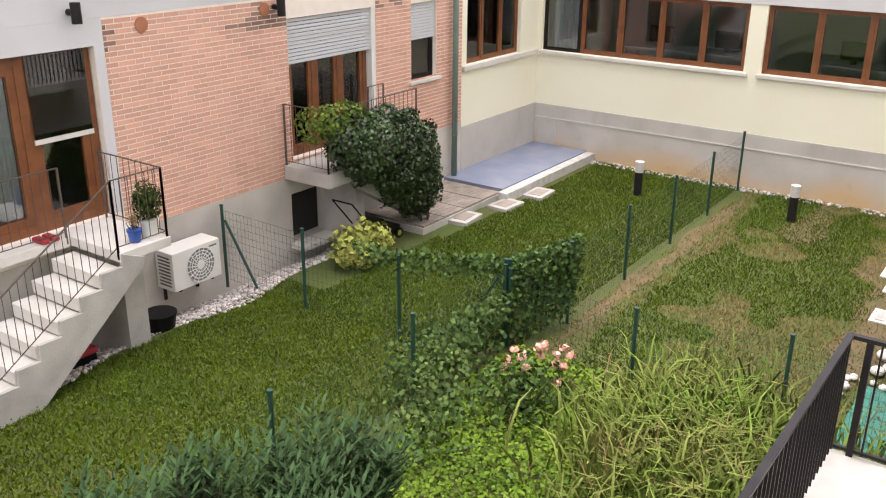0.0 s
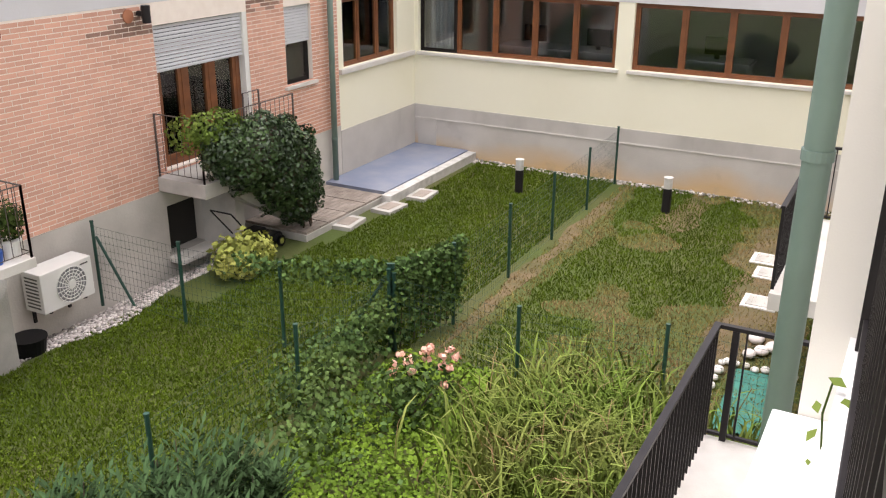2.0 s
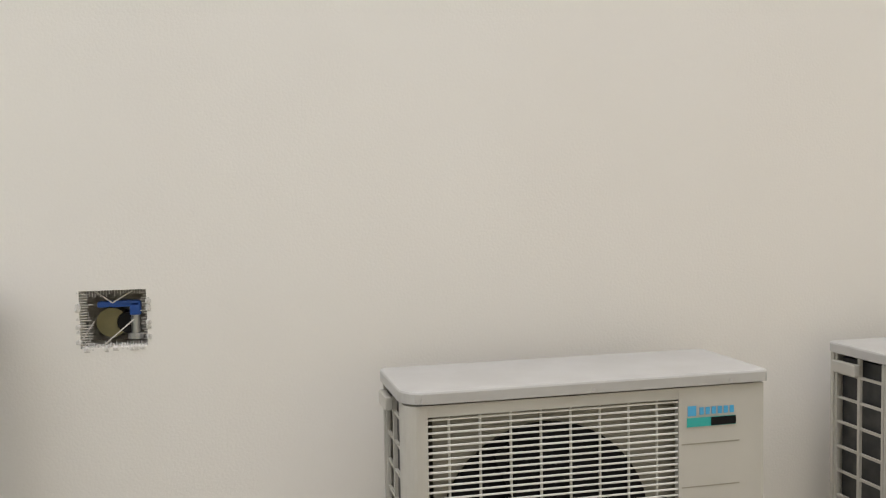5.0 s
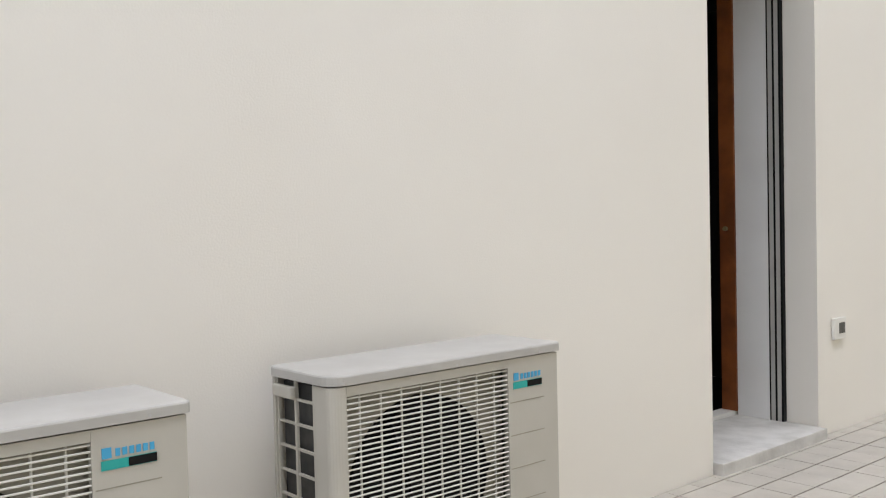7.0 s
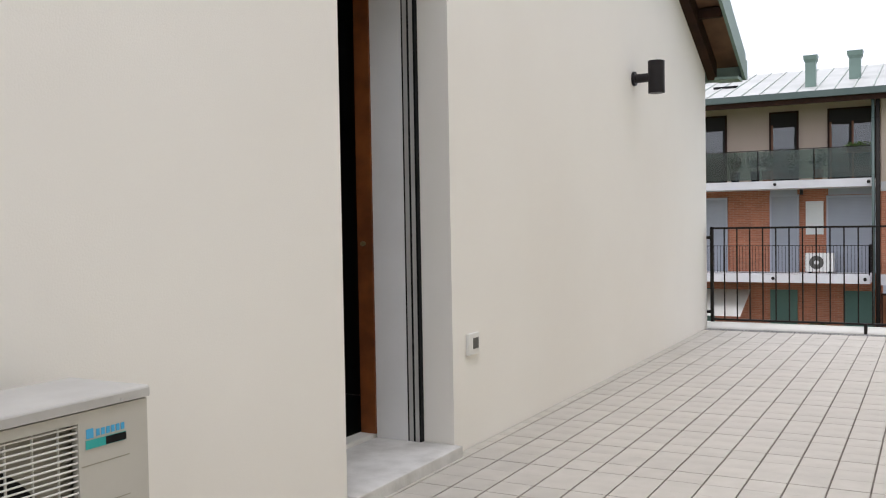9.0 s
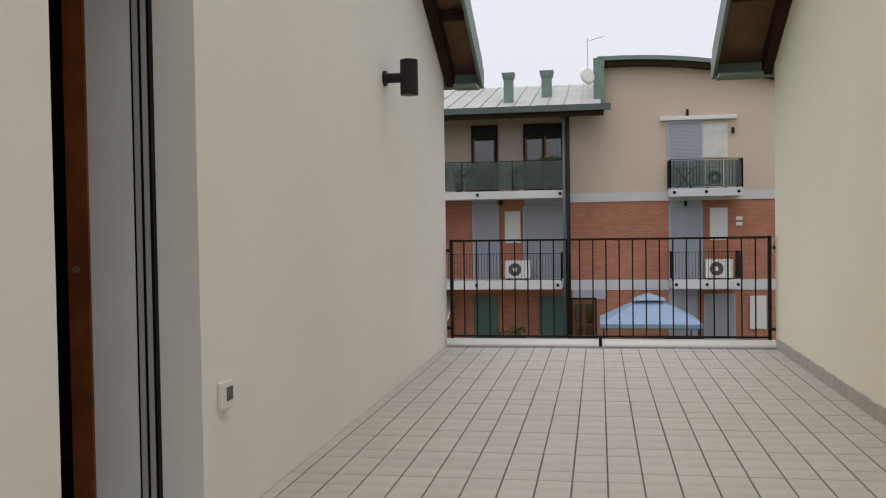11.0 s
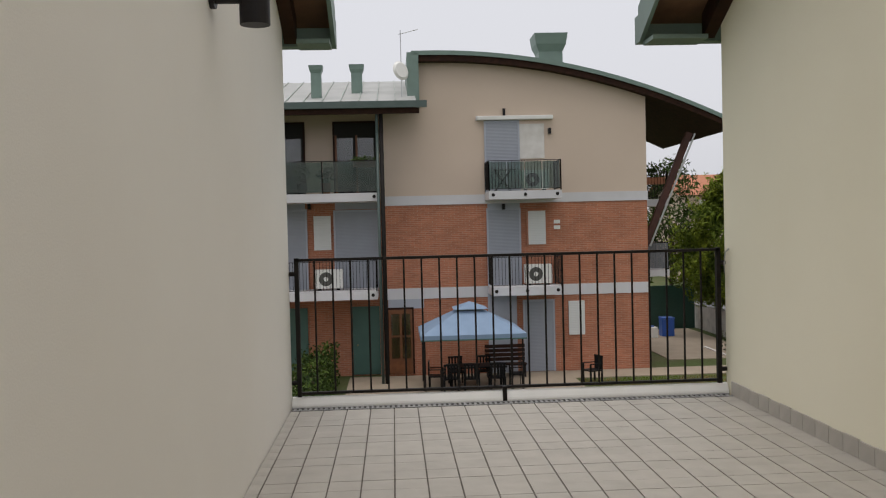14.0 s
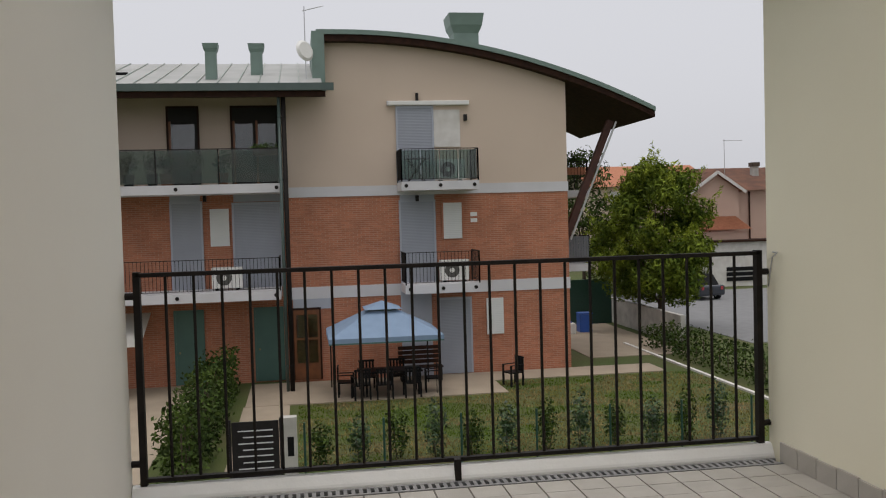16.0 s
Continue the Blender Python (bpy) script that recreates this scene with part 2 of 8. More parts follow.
CHROME = mat("brushed_steel", (0.5, 0.5, 0.5), 0.35, 0.9)
RED = mat("faded_red_plastic", (0.36, 0.03, 0.035), 0.5, second=(0.22, 0.02, 0.03), scale=5)
TERRA = mat("terracotta", (0.42, 0.17, 0.09), 0.85, second=(0.32, 0.12, 0.06), scale=6, amount=0.7)
BRICK = mat("orange_red_brick", (0.63, 0.355, 0.26), 0.88, second=(0.55, 0.29, 0.205), scale=4, amount=0.7, bump=0.4, bscale=90, rand=0.10, island=0.10)
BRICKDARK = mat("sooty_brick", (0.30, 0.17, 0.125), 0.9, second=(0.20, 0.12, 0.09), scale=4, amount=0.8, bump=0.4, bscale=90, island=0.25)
MORTAR = mat("pale_mortar", (0.84, 0.75, 0.66), 0.95, second=(0.76, 0.66, 0.57), scale=6, amount=0.6, bump=0.3)
BRICKFAR = brickface("far_brick_courses")
BEIGE = mat("beige_render", (0.60, 0.485, 0.385), 0.9, second=(0.55, 0.44, 0.345), scale=0.5, amount=0.5, bump=0.2)
GREYREN = mat("blue_grey_render", (0.40, 0.42, 0.47), 0.85, second=(0.34, 0.36, 0.41), scale=0.7)
GREENDOOR = mat("green_door_paint", (0.065, 0.14, 0.115), 0.5, second=(0.05, 0.11, 0.09), scale=2)
POSTGREEN = mat("green_coated_post", (0.012, 0.05, 0.035), 0.45, second=(0.02, 0.07, 0.05), scale=10)
SOIL = mat("lawn_ground", (0.052, 0.078, 0.010), 0.95, second=(0.085, 0.075, 0.025), scale=0.45, amount=0.7, bump=0.8, bscale=25)
LAWN = leafmat("lawn_green", (0.092, 0.138, 0.009), (0.066, 0.104, 0.007), 0.28)
CLOVER = leafmat("clover_leaf", (0.125, 0.20, 0.018), (0.075, 0.135, 0.012), 0.45)
LAWNDRY = leafmat("dry_lawn", (0.18, 0.165, 0.04), (0.30, 0.20, 0.10), 0.45)
TALLGR = leafmat("tall_grass_green", (0.115, 0.178, 0.026), (0.175, 0.20, 0.05), 0.4)
IVY = leafmat("dark_ivy_leaf", (0.026, 0.054, 0.016), (0.05, 0.09, 0.026), 0.6)
IVYLIGHT = leafmat("young_ivy_leaf", (0.16, 0.21, 0.04), (0.10, 0.16, 0.03), 0.4)
VINE = leafmat("vine_leaf", (0.045, 0.085, 0.022), (0.08, 0.125, 0.034), 0.55)
OLEANDER = leafmat("grey_green_leaf", (0.034, 0.068, 0.024), (0.062, 0.105, 0.042), 0.4)
YELLEAF = leafmat("yellow_green_leaf", (0.36, 0.36, 0.09), (0.19, 0.24, 0.05), 0.35)
TREELEAF = leafmat("acacia_leaf", (0.18, 0.23, 0.025), (0.05, 0.085, 0.012), 0.5)
PARAPETLEAF = leafmat("bright_feathery_leaf", (0.21, 0.29, 0.04), (0.11, 0.19, 0.028), 0.45)
SHOOTLEAF = leafmat("young_acacia_leaf", (0.27, 0.32, 0.035), (0.17, 0.23, 0.025), 0.3)
HEDGE = leafmat("hedge_leaf", (0.055, 0.083, 0.015), (0.020, 0.038, 0.009), 0.55)
CONIFER = leafmat("conifer_needle", (0.15, 0.20, 0.19), (0.18, 0.23, 0.215), 0.4)
REEDGREEN = leafmat("olive_reed", (0.23, 0.25, 0.075), (0.15, 0.18, 0.05), 0.4)
DRYPLANT = leafmat("dry_reed", (0.22, 0.20, 0.085), (0.30, 0.19, 0.10), 0.4)
PINKROSE = leafmat("peach_rose_petal", (0.74, 0.40, 0.33), (0.72, 0.52, 0.36), 0.25)
BARK = mat("bark", (0.09, 0.065, 0.045), 0.95, second=(0.05, 0.035, 0.025), scale=12, amount=0.8, bump=0.8, bscale=40)
PEBBLE = mat("pale_pebble", (0.50, 0.46, 0.43), 0.8, second=(0.34, 0.30, 0.28), scale=6, amount=0.7, island=0.5, bump=0.2)
BLUETILE = mat("faded_blue_paint", (0.19, 0.22, 0.30), 0.75, second=(0.27, 0.285, 0.335), scale=1.8, amount=0.7, bump=0.2)
PAVER = mat("rough_paving", (0.31, 0.265, 0.225), 0.9, second=(0.21, 0.175, 0.145), scale=4, amount=0.7, bump=0.5, rand=0.12)
CANVAS = mat("blue_gazebo_canvas", (0.20, 0.28, 0.39), 0.8, second=(0.165, 0.235, 0.33), scale=3, amount=0.5)
EARTH = mat("bare_brown_earth", (0.135, 0.095, 0.048), 0.95, second=(0.08, 0.075, 0.025), scale=2.2, amount=0.9, bump=0.8, bscale=25)
PATIO = mat("sandy_patio", (0.34, 0.275, 0.20), 0.9, second=(0.26, 0.21, 0.155), scale=1.2, amount=0.6, bump=0.3)
PINKHOUSE = mat("pink_render", (0.55, 0.38, 0.30), 0.9, second=(0.49, 0.33, 0.26), scale=0.6)
ROOFTILE = mat("brown_roof_tile", (0.22, 0.12, 0.085), 0.85, second=(0.33, 0.16, 0.10), scale=1.5, amount=0.8, bump=0.8, bscale=12)
ROOFBROWN = mat("brown_ribbed_tile", (0.15, 0.115, 0.098), 0.85, second=(0.10, 0.078, 0.066), scale=2, amount=0.8)
NETGREEN = mat("green_shade_net", (0.045, 0.21, 0.16), 0.8, second=(0.025, 0.13, 0.10), scale=9, amount=0.8, bump=0.6)
GREYPARA = mat("dark_canvas", (0.045, 0.042, 0.046), 0.85, second=(0.03, 0.028, 0.03), scale=6)
CARPAINT = mat("dark_car_paint", (0.03, 0.035, 0.045), 0.25, 0.2, coat=0.6)
for m in (RAIL, IRON, BLACKPL, GREYPARA, DARKWOOD):
    m.node_tree.nodes["Principled BSDF"].inputs["Specular IOR Level"].default_value = 0.14
BANDSTAIN = streaked("rain_streaked_band", (0.58, 0.57, 0.56), (0.13, 0.12, 0.09), 0.3, 0.55, 0.68)
PLINTHSTAIN = streaked("damp_streaked_plinth", (0.54, 0.51, 0.47), (0.25, 0.23, 0.20), 1.3, 0.52, 0.82)
LIPWHITE = mat("off_white_grille_plastic", (0.66, 0.645, 0.60), 0.45, second=(0.58, 0.565, 0.52), scale=6)
IVY.node_tree.nodes["Principled BSDF"].inputs["Specular IOR Level"].default_value = 0.5
IVY.node_tree.nodes["Principled BSDF"].inputs["Roughness"].default_value = 0.42
STEPSTONE = mat("worn_grey_marble", (0.60, 0.585, 0.555), 0.6, second=(0.42, 0.405, 0.375), scale=7, amount=0.8, bump=0.2, bscale=60)
STRUTWOOD = mat("red_brown_strut_wood", (0.075, 0.027, 0.018), 0.7, second=(0.045, 0.017, 0.012), scale=4, amount=0.8)
GREYSLAT = mat("blue_grey_slats", (0.16, 0.165, 0.18), 0.6, second=(0.12, 0.125, 0.135), scale=3)
THINRAIL = mat("brown_grey_thin_iron", (0.075, 0.062, 0.058), 0.6, second=(0.12, 0.085, 0.065), scale=14, amount=0.6)
# the sage metal again, with shading put into a darker colour
SAGESHADE = mat("shaded_sage_metal", (0.065, 0.095, 0.085), 0.45, second=(0.09, 0.12, 0.11), scale=3, amount=0.6)
# grey that carries the shade of the fan recess
GUARDGREY = mat("fan_recess_shade_grey", (0.20, 0.20, 0.20), 0.6, second=(0.13, 0.13, 0.13), scale=12)
JAMBWHITE = mat("pale_grey_jamb_sheet", (0.78, 0.775, 0.77), 0.6, second=(0.68, 0.67, 0.66), scale=2.5, amount=0.5)
DOORWOOD = mat("dark_varnished_door_wood", (0.25, 0.08, 0.021), 0.4, second=(0.13, 0.04, 0.013), scale=6, amount=0.9, bump=0.15, bscale=30)
SCREENNET = glass("grey_insect_net", (0.42, 0.42, 0.42))
TARMAC = mat("grey_road", (0.20, 0.20, 0.20), 0.95, second=(0.15, 0.15, 0.15), scale=2)

# ---- building helpers ----
def box(bm, x0, x1, y0, y1, z0, z1, m=None):
    cx, cy, cz = (x0 + x1) / 2, (y0 + y1) / 2, (z0 + z1) / 2
    made = bmesh.ops.create_cube(bm, size=1.0, matrix=Matrix.Translation((cx, cy, cz)) @ Matrix.Diagonal((abs(x1 - x0), abs(y1 - y0), abs(z1 - z0), 1)))
    if m is not None:
        bmesh.ops.transform(bm, matrix=m, verts=made["verts"])
    return made["verts"]


def rod(bm, a, b, r, seg=8, r2=None):
    a, b = Vector(a), Vector(b)
    d = b - a
    q = d.to_track_quat("Z", "Y").to_matrix().to_4x4()
    made = bmesh.ops.create_cone(bm, cap_ends=True, segments=seg, radius1=r, radius2=r if r2 is None else r2, depth=d.length,
                                 matrix=Matrix.Translation((a + b) / 2) @ q)
    return made["verts"]


def bar(bm, a, b, w, h):
    """A flat bar from a to b: w wide sideways, h high."""
    a, b = Vector(a), Vector(b)
    d = b - a
    q = d.to_track_quat("X", "Z").to_matrix().to_4x4()
    bmesh.ops.create_cube(bm, size=1.0, matrix=Matrix.Translation((a + b) / 2) @ q @ Matrix.Diagonal((d.length, w, h, 1)))


def part(name, bm, material, parent=None, label="", bevel=0.0, smooth=False):
    if bevel:
        bmesh.ops.bevel(bm, geom=bm.edges[:], offset=bevel, segments=2, affect="EDGES", profile=0.6)
    me = bpy.data.meshes.new(name)
    bm.to_mesh(me)
    bm.free()
    if smooth:
        me.polygons.foreach_set("use_smooth", [True] * len(me.polygons))
    me.materials.append(material)
    ob = new(name, me)
    if parent is not None:
        ob.parent = parent
    if label:
        ob["label"] = label
    return ob


def pbox(name, parent, material, x0, x1, y0, y1, z0, z1, label="", bevel=0.0):
    bm = bmesh.new()
    box(bm, x0, x1, y0, y1, z0, z1)
    return part(name, bm, material, parent, label, bevel)


def thing(name, at=(0, 0, 0), label="", category="", group="", kind="", turn=0):
    ob = new(name)
    ob.matrix_basis = pose(*at, 0, 0, turn)
    ob.empty_display_size = 0.1
    return tagged(ob, label, category, group, kind)


def cloud(name, verts, faces, material, parent=None, label=""):
    me = bpy.data.meshes.new(name)
    n, k = len(faces), faces.shape[1]
    me.vertices.add(len(verts))
    me.vertices.foreach_set("co", np.asarray(verts, dtype=np.float32).ravel())
    me.loops.add(n * k)
    me.loops.foreach_set("vertex_index", faces.ravel().astype(np.int32))
    me.polygons.add(n)
    me.polygons.foreach_set("loop_start", np.arange(0, n * k, k, dtype=np.int32))
    me.polygons.foreach_set("loop_total", np.full(n, k, dtype=np.int32))
    me.update(calc_edges=True)
    me.materials.append(material)
    ob = new(name, me)
    if parent is not None:
        ob.parent = parent
    if label:
        ob["label"] = label
    return ob


def leaves(points, size, rng, aspect=0.55, normals=None, spread=0.8, droop=0.0):
    """Folded four-cornered leaves at the points, facing roughly along the normals."""
    n = len(points)
    d = rng.normal(size=(n, 3))
    if normals is not None:
        d = d * spread + normals * 1.5
    d /= np.linalg.norm(d, axis=1)[:, None]
    t = np.cross(d, rng.normal(size=(n, 3)))
    t[:, 2] -= droop
    t -= d * (t * d).sum(1)[:, None]
    t /= np.linalg.norm(t, axis=1)[:, None] + 1e-6
    s = np.cross(d, t)
    L = (size * rng.uniform(0.6, 1.3, n))[:, None]
    v = np.stack([points - t * L * 0.5, points + s * L * aspect * 0.5 + d * L * 0.1, points + t * L * 0.5, points - s * L * aspect * 0.5 + d * L * 0.1], 1)
    return v.reshape(-1, 3), np.arange(4 * n).reshape(n, 4)


def blades(xy, z, height, rng, width=0.012, lean=0.5, parts=1):
    """Grass: single triangles, or bent strips of three pieces."""
    n = len(xy)
    h = height * rng.uniform(0.5, 1.2, n)
    a = rng.uniform(0, 2 * np.pi, n)
    w = np.stack([np.cos(a), np.sin(a), 0 * a], 1) * width
    b = rng.uniform(0, 2 * np.pi, n)
    l = np.stack([np.cos(b), np.sin(b), 0 * b], 1) * (lean * h * rng.uniform(0.2, 1.0, n))[:, None]
    base = np.column_stack([xy, z])
    up = np.array([0, 0, 1.0])
    if parts == 1:
        v = np.stack([base - w, base + w, base + l + up * h[:, None]], 1)
        return v.reshape(-1, 3), np.arange(3 * n).reshape(n, 3)
    rows = []
    for k, (f, g, e) in enumerate(((0, 0, 1), (0.15, 0.45, 1), (0.5, 0.8, 0.8), (1.0, 0.88, 0.12))):
        mid = base + l * f + up * (h * g)[:, None]
        rows += [mid - w * e, mid + w * e]
    v = np.stack(rows, 1)
    q = np.array([[0, 1, 3, 2], [2, 3, 5, 4], [4, 5, 7, 6]])
    f = (np.arange(n)[:, None, None] * 8 + q[None]).reshape(-1, 4)
    return v.reshape(-1, 3), f


def wall(name, material, x0, x1, y0, y1, z0, z1, holes=(), axis="x"):
    """A wall with rectangular openings. axis: the one along the wall; holes are (a0, a1, z0, z1)."""
    a0, a1 = (x0, x1) if axis == "x" else (y0, y1)
    cuts = sorted({a0, a1, *(h[0] for h in holes), *(h[1] for h in holes)})
    cuts = [c for c in cuts if a0 <= c <= a1]
    bm = bmesh.new()
    for l, r in zip(cuts, cuts[1:]):
        mid = (l + r) / 2
        spans = sorted((h[2], h[3]) for h in holes if h[0] < mid < h[1])
        z = z0
        for lo, hi in [*spans, (z1, z1)]:
            if lo > z:
                box(bm, *((l, r, y0, y1) if axis == "x" else (x0, x1, l, r)), z, lo)
            z = hi
    return tagged(part(name, bm, material), kind="structure")


def structure(name, material, *dims, label="", bevel=0.0):
    return tagged(pbox(name, None, material, *dims, bevel=bevel), label, kind="structure")

# ---- structure: the terrace ----
GZ, NZ = -4.2, -4.05          # garden ground, ground beyond the north rail
RY, NY, EX = 0.27, 11.12, 3.13  # south rail, north rail, east wall
SLOPE = 0.48


def ground_sheet():
    xs = [-500, -60, -15, -8.6, -7.9, 0, 20, 60, 500]
    ys = [(-500, GZ), (-40, GZ), (-9.9, GZ), (-9.66, GZ - 0.3), (-8.85, GZ), (1.0, GZ), (10.0, NZ), (40, NZ), (90, NZ), (500, NZ)]
    bm = bmesh.new()
    grid = [[bm.verts.new((x, y, GZ if z < GZ and not -8 < x < 10 else z)) for x in xs] for y, z in ys]
    for r in range(len(ys) - 1):
        for c in range(len(xs) - 1):
            bm.faces.new((grid[r][c], grid[r][c + 1], grid[r + 1][c + 1], grid[r + 1][c]))
    return tagged(part("ground", bm, SOIL), "earthy ground with short green and dry grass", "ground", kind="structure")


ground = ground_sheet()
DOOR = (4.52, 5.455, 0.0, 2.45)
HOLE = (0.452, 0.597, 0.832, 0.962)
w_wall = wall("wall_west", PLASTER, -0.36, 0.0, 0.10, NY + 0.04, -0.3, 2.45, [DOOR, HOLE], "y")


def gable(name, material, x0, x1, label="", ridge=5.6):
    """The upper part of a side wall under the pitched roof, which falls to the north and to the south."""
    bm = bmesh.new()
    top = [(0.10, 2.45), (NY + 0.04, 2.45), (NY + 0.04, 2.85), (ridge, 2.85 + SLOPE * (NY + 0.04 - ridge)), (0.10, 2.46)]
    a = [bm.verts.new((x0, y, z)) for y, z in top]
    b = [bm.verts.new((x1, y, z)) for y, z in top]
    bm.faces.new(a[::-1])
    bm.faces.new(b)
    for i in range(len(top)):
        j = (i + 1) % len(top)
        bm.faces.new((a[i], a[j], b[j], b[i]))
    return tagged(part(name, bm, material), label, kind="structure")


gable("wall_west_gable", PLASTER, -0.36, 0.0)
wall("wall_west_lower", PLASTER, -0.36, 0.0, 0.10, NY + 0.04, GZ - 0.3, -0.3, [], "y")
wall("wall_south_own", PLASTER, -14.83, -0.362, 0.10, 0.42, GZ - 0.3, 6.0, [(-4.9, -3.5, -2.7, -0.6), (-8.6, -7.2, -2.7, -0.6)], "x")
wall("wall_north_own", PLASTER, -9.0, -0.362, NY - 0.26, NY + 0.04, GZ - 0.3, 2.4, [], "x")
e_wall = wall("wall_east", PLASTER_E, EX, EX + 0.3, -2.0, NY + 0.04, GZ - 0.3, 2.45, [], "y")
# unseen ridge set far north and low, to let light onto the west wall
gable("wall_east_gable", PLASTER_E, EX, EX + 0.3, ridge=7.4)
structure("wall_under_terrace_north", PLASTER, 0.002, EX - 0.002, NY - 0.2, NY + 0.05, GZ - 0.3, -0.32)
structure("wall_under_terrace_south", PLASTER, 0.002, 9.0, 0.16, 0.4, GZ - 0.3, -0.46)
structure("floor", CONCRETE, 0.002, EX - 0.002, 0.32, NY - 0.02, -0.3, -0.03)
structure("ledge", WHITECURB, 0.004, EX - 0.004, 0.03, 0.318, -0.45, -0.24, label="white painted ledge outside the terrace rail", bevel=0.008)
structure("curb_south", WHITECURB, 0.004, EX - 0.004, 0.2, 0.316, -0.238, 0.03)
bm = bmesh.new()
prof = [(NY - 0.018, -0.028), (NY + 0.06, -0.028), (NY + 0.06, 0.066), (NY + 0.045, 0.072), (NY + 0.022, 0.072), (NY + 0.008, 0.066), (NY - 0.014, 0.026), (NY - 0.018, 0.014)]
ends = [[bm.verts.new((x, y, z)) for y, z in prof] for x in (0.004, EX - 0.004)]
bm.faces.new(ends[0]), bm.faces.new(ends[1][::-1])
for k in range(len(prof)):
    bm.faces.new((ends[0][k - 1], ends[0][k], ends[1][k], ends[1][k - 1]))
bmesh.ops.recalc_face_normals(bm, faces=bm.faces[:])
tagged(part("curb_north", bm, WHITECURB), "white painted sloping curb under the north rail", kind="structure")


def roof_side(name, x0, x1, verge, side, ridge=5.6):
    """One pitched roof: sheet, verge board, eave board, soffit and rafters; verge is the x of its overhang."""
    r = thing(name, (0, 0, 0), "green sheet metal roof with brown boarded eaves", "roof", kind="structure")
    eave = 11.40
    zf = lambda y: 2.66 + SLOPE * (11.45 - y)
    ang = math.atan(SLOPE)

    def plank(pname, m, xa, xb, ya, yb, lo, hi):
        bm = bmesh.new()
        v = [bm.verts.new((x, y, zf(y) + o)) for x in (xa, xb) for y, o in ((ya, lo), (yb, lo), (yb, hi), (ya, hi))]
        for f in ((0, 1, 2, 3), (7, 6, 5, 4), (0, 4, 5, 1), (1, 5, 6, 2), (2, 6, 7, 3), (3, 7, 4, 0)):
            bm.faces.new([v[i] for i in f])
        bmesh.ops.recalc_face_normals(bm, faces=bm.faces[:])
        return part(pname, bm, m, r)
    lo, hi = min(x1, verge), max(x1, verge)
    plank("soffit", EAVEWOOD, min(x0, verge), max(x0, verge), ridge, eave, 0.03, 0.07)
    plank("sheet", ROOFMET, min(x0, verge), max(x0, verge), ridge, eave, 0.072, 0.11)
    e = 0.03 * side
    plank("verge_board", SAGE, *sorted((verge, verge + e)), ridge, eave + 0.02, -0.10, 0.17)
    plank("wall_rafter", DARKWOOD, *sorted((x1, x1 + 0.09 * side)), ridge, eave - 0.1, -0.15, 0.028)
    zt = zf(eave)
    part_x = sorted((x0, verge + e))
    pbox("eave_gutter", r, SAGE, *part_x, eave, eave + 0.12, zt - 0.10, zt + 0.10)
    pbox("eave_return", r, SAGE, *sorted((x1 + 0.1 * side, verge)), eave - 0.26, eave - 0.002, zt - 0.13, zt - 0.10)
    for k in range(int((eave - ridge - 0.5) / 0.62)):
        y = ridge + 0.5 + k * 0.62
        bm = bmesh.new()
        box(bm, *sorted((x1, verge - 0.02 * side)), y, y + 0.07, zf(y) - 0.09, zf(y) + 0.0)
        part("rafter", bm, DARKWOOD, r)
    for k in range(8):
        x = x1 + (verge - x1) * 0.5 - side * k * 0.6
        plank("standing_seam", ROOFMET, x, x + 0.025, ridge, eave, 0.112, 0.145)
    bm = bmesh.new()
    v = [bm.verts.new(p) for p in ((min(x0, verge), ridge, zf(ridge) + 0.1), (max(x0, verge), ridge, zf(ridge) + 0.1), (max(x0, verge), -0.3, 2.5), (min(x0, verge), -0.3, 2.5))]
    bm.faces.new(v)
    bmesh.ops.solidify(bm, geom=bm.faces[:], thickness=0.06)
    part("south_sheet", bm, ROOFMET, r)
    return r


roof_side("roof_west", -9.0, 0.0, 0.33, 1)
# the same unseen east ridge, placed for the light it lets in
roof_side("roof_east", EX + 6, EX, EX - 0.5, -1, 7.4)
# rooms behind the open terrace door; their lack of light is put into the colour
structure("room_floor", UNLITROOM, -3.6, -0.37, 3.4, 6.6, -0.1, 0.0)
structure("room_ceiling", UNLITROOM, -3.6, -0.37, 3.4, 6.6, 2.5, 2.6)
structure("room_wall_far", UNLITROOM, -3.8, -3.602, 3.4, 6.6, 0.0, 2.5)
structure("room_wall_side", UNLITROOM, -3.6, -0.37, 6.602, 6.7, 0.0, 2.5)
structure("room_wall_back", UNLITROOM, -3.6, -0.37, 3.3, 3.398, 0.0, 2.5)

# ---- structure: the brick house over the garden, and the yellow block ----
YB, XY = -9.65, -14.83
D1, D2, SW = (-4.03, -2.2, -2.75, -0.62), (-9.36, -7.3, -2.75, -0.62), (-11.1, -10.34, -2.0, -0.65)
BW = (-8.0, -7.2, -4.1, -3.3)
structure("plinth_brick_house", PLINTH, -11.93, 3.0, YB - 0.3, YB - 0.285, GZ - 0.4, -3.03)
wall("wall_brick_house", MORTAR, -11.93, 3.0, YB - 0.3, YB + 0.003, -3.03, -0.3, [D1, D2, SW], "x")
wall("wall_brick_house_plinth", PLINTH, -11.93, 3.0, YB - 0.284, YB + 0.012, GZ - 0.5, -3.032, [BW], "x")
wall("band_brick_house", BAND, -11.93, 3.0, YB - 0.3, YB + 0.008, -0.298, 0.0, [], "x")
UW = [(-8.17, -7.36, 0.12, 2.2), (-10.3, -9.52, 0.12, 2.2), (-4.6, -3.6, 0.12, 2.2)]
wall("wall_yellow_upper", YELLOW, -11.93, 3.0, YB - 0.3, YB, 0.002, 2.45, UW, "x")
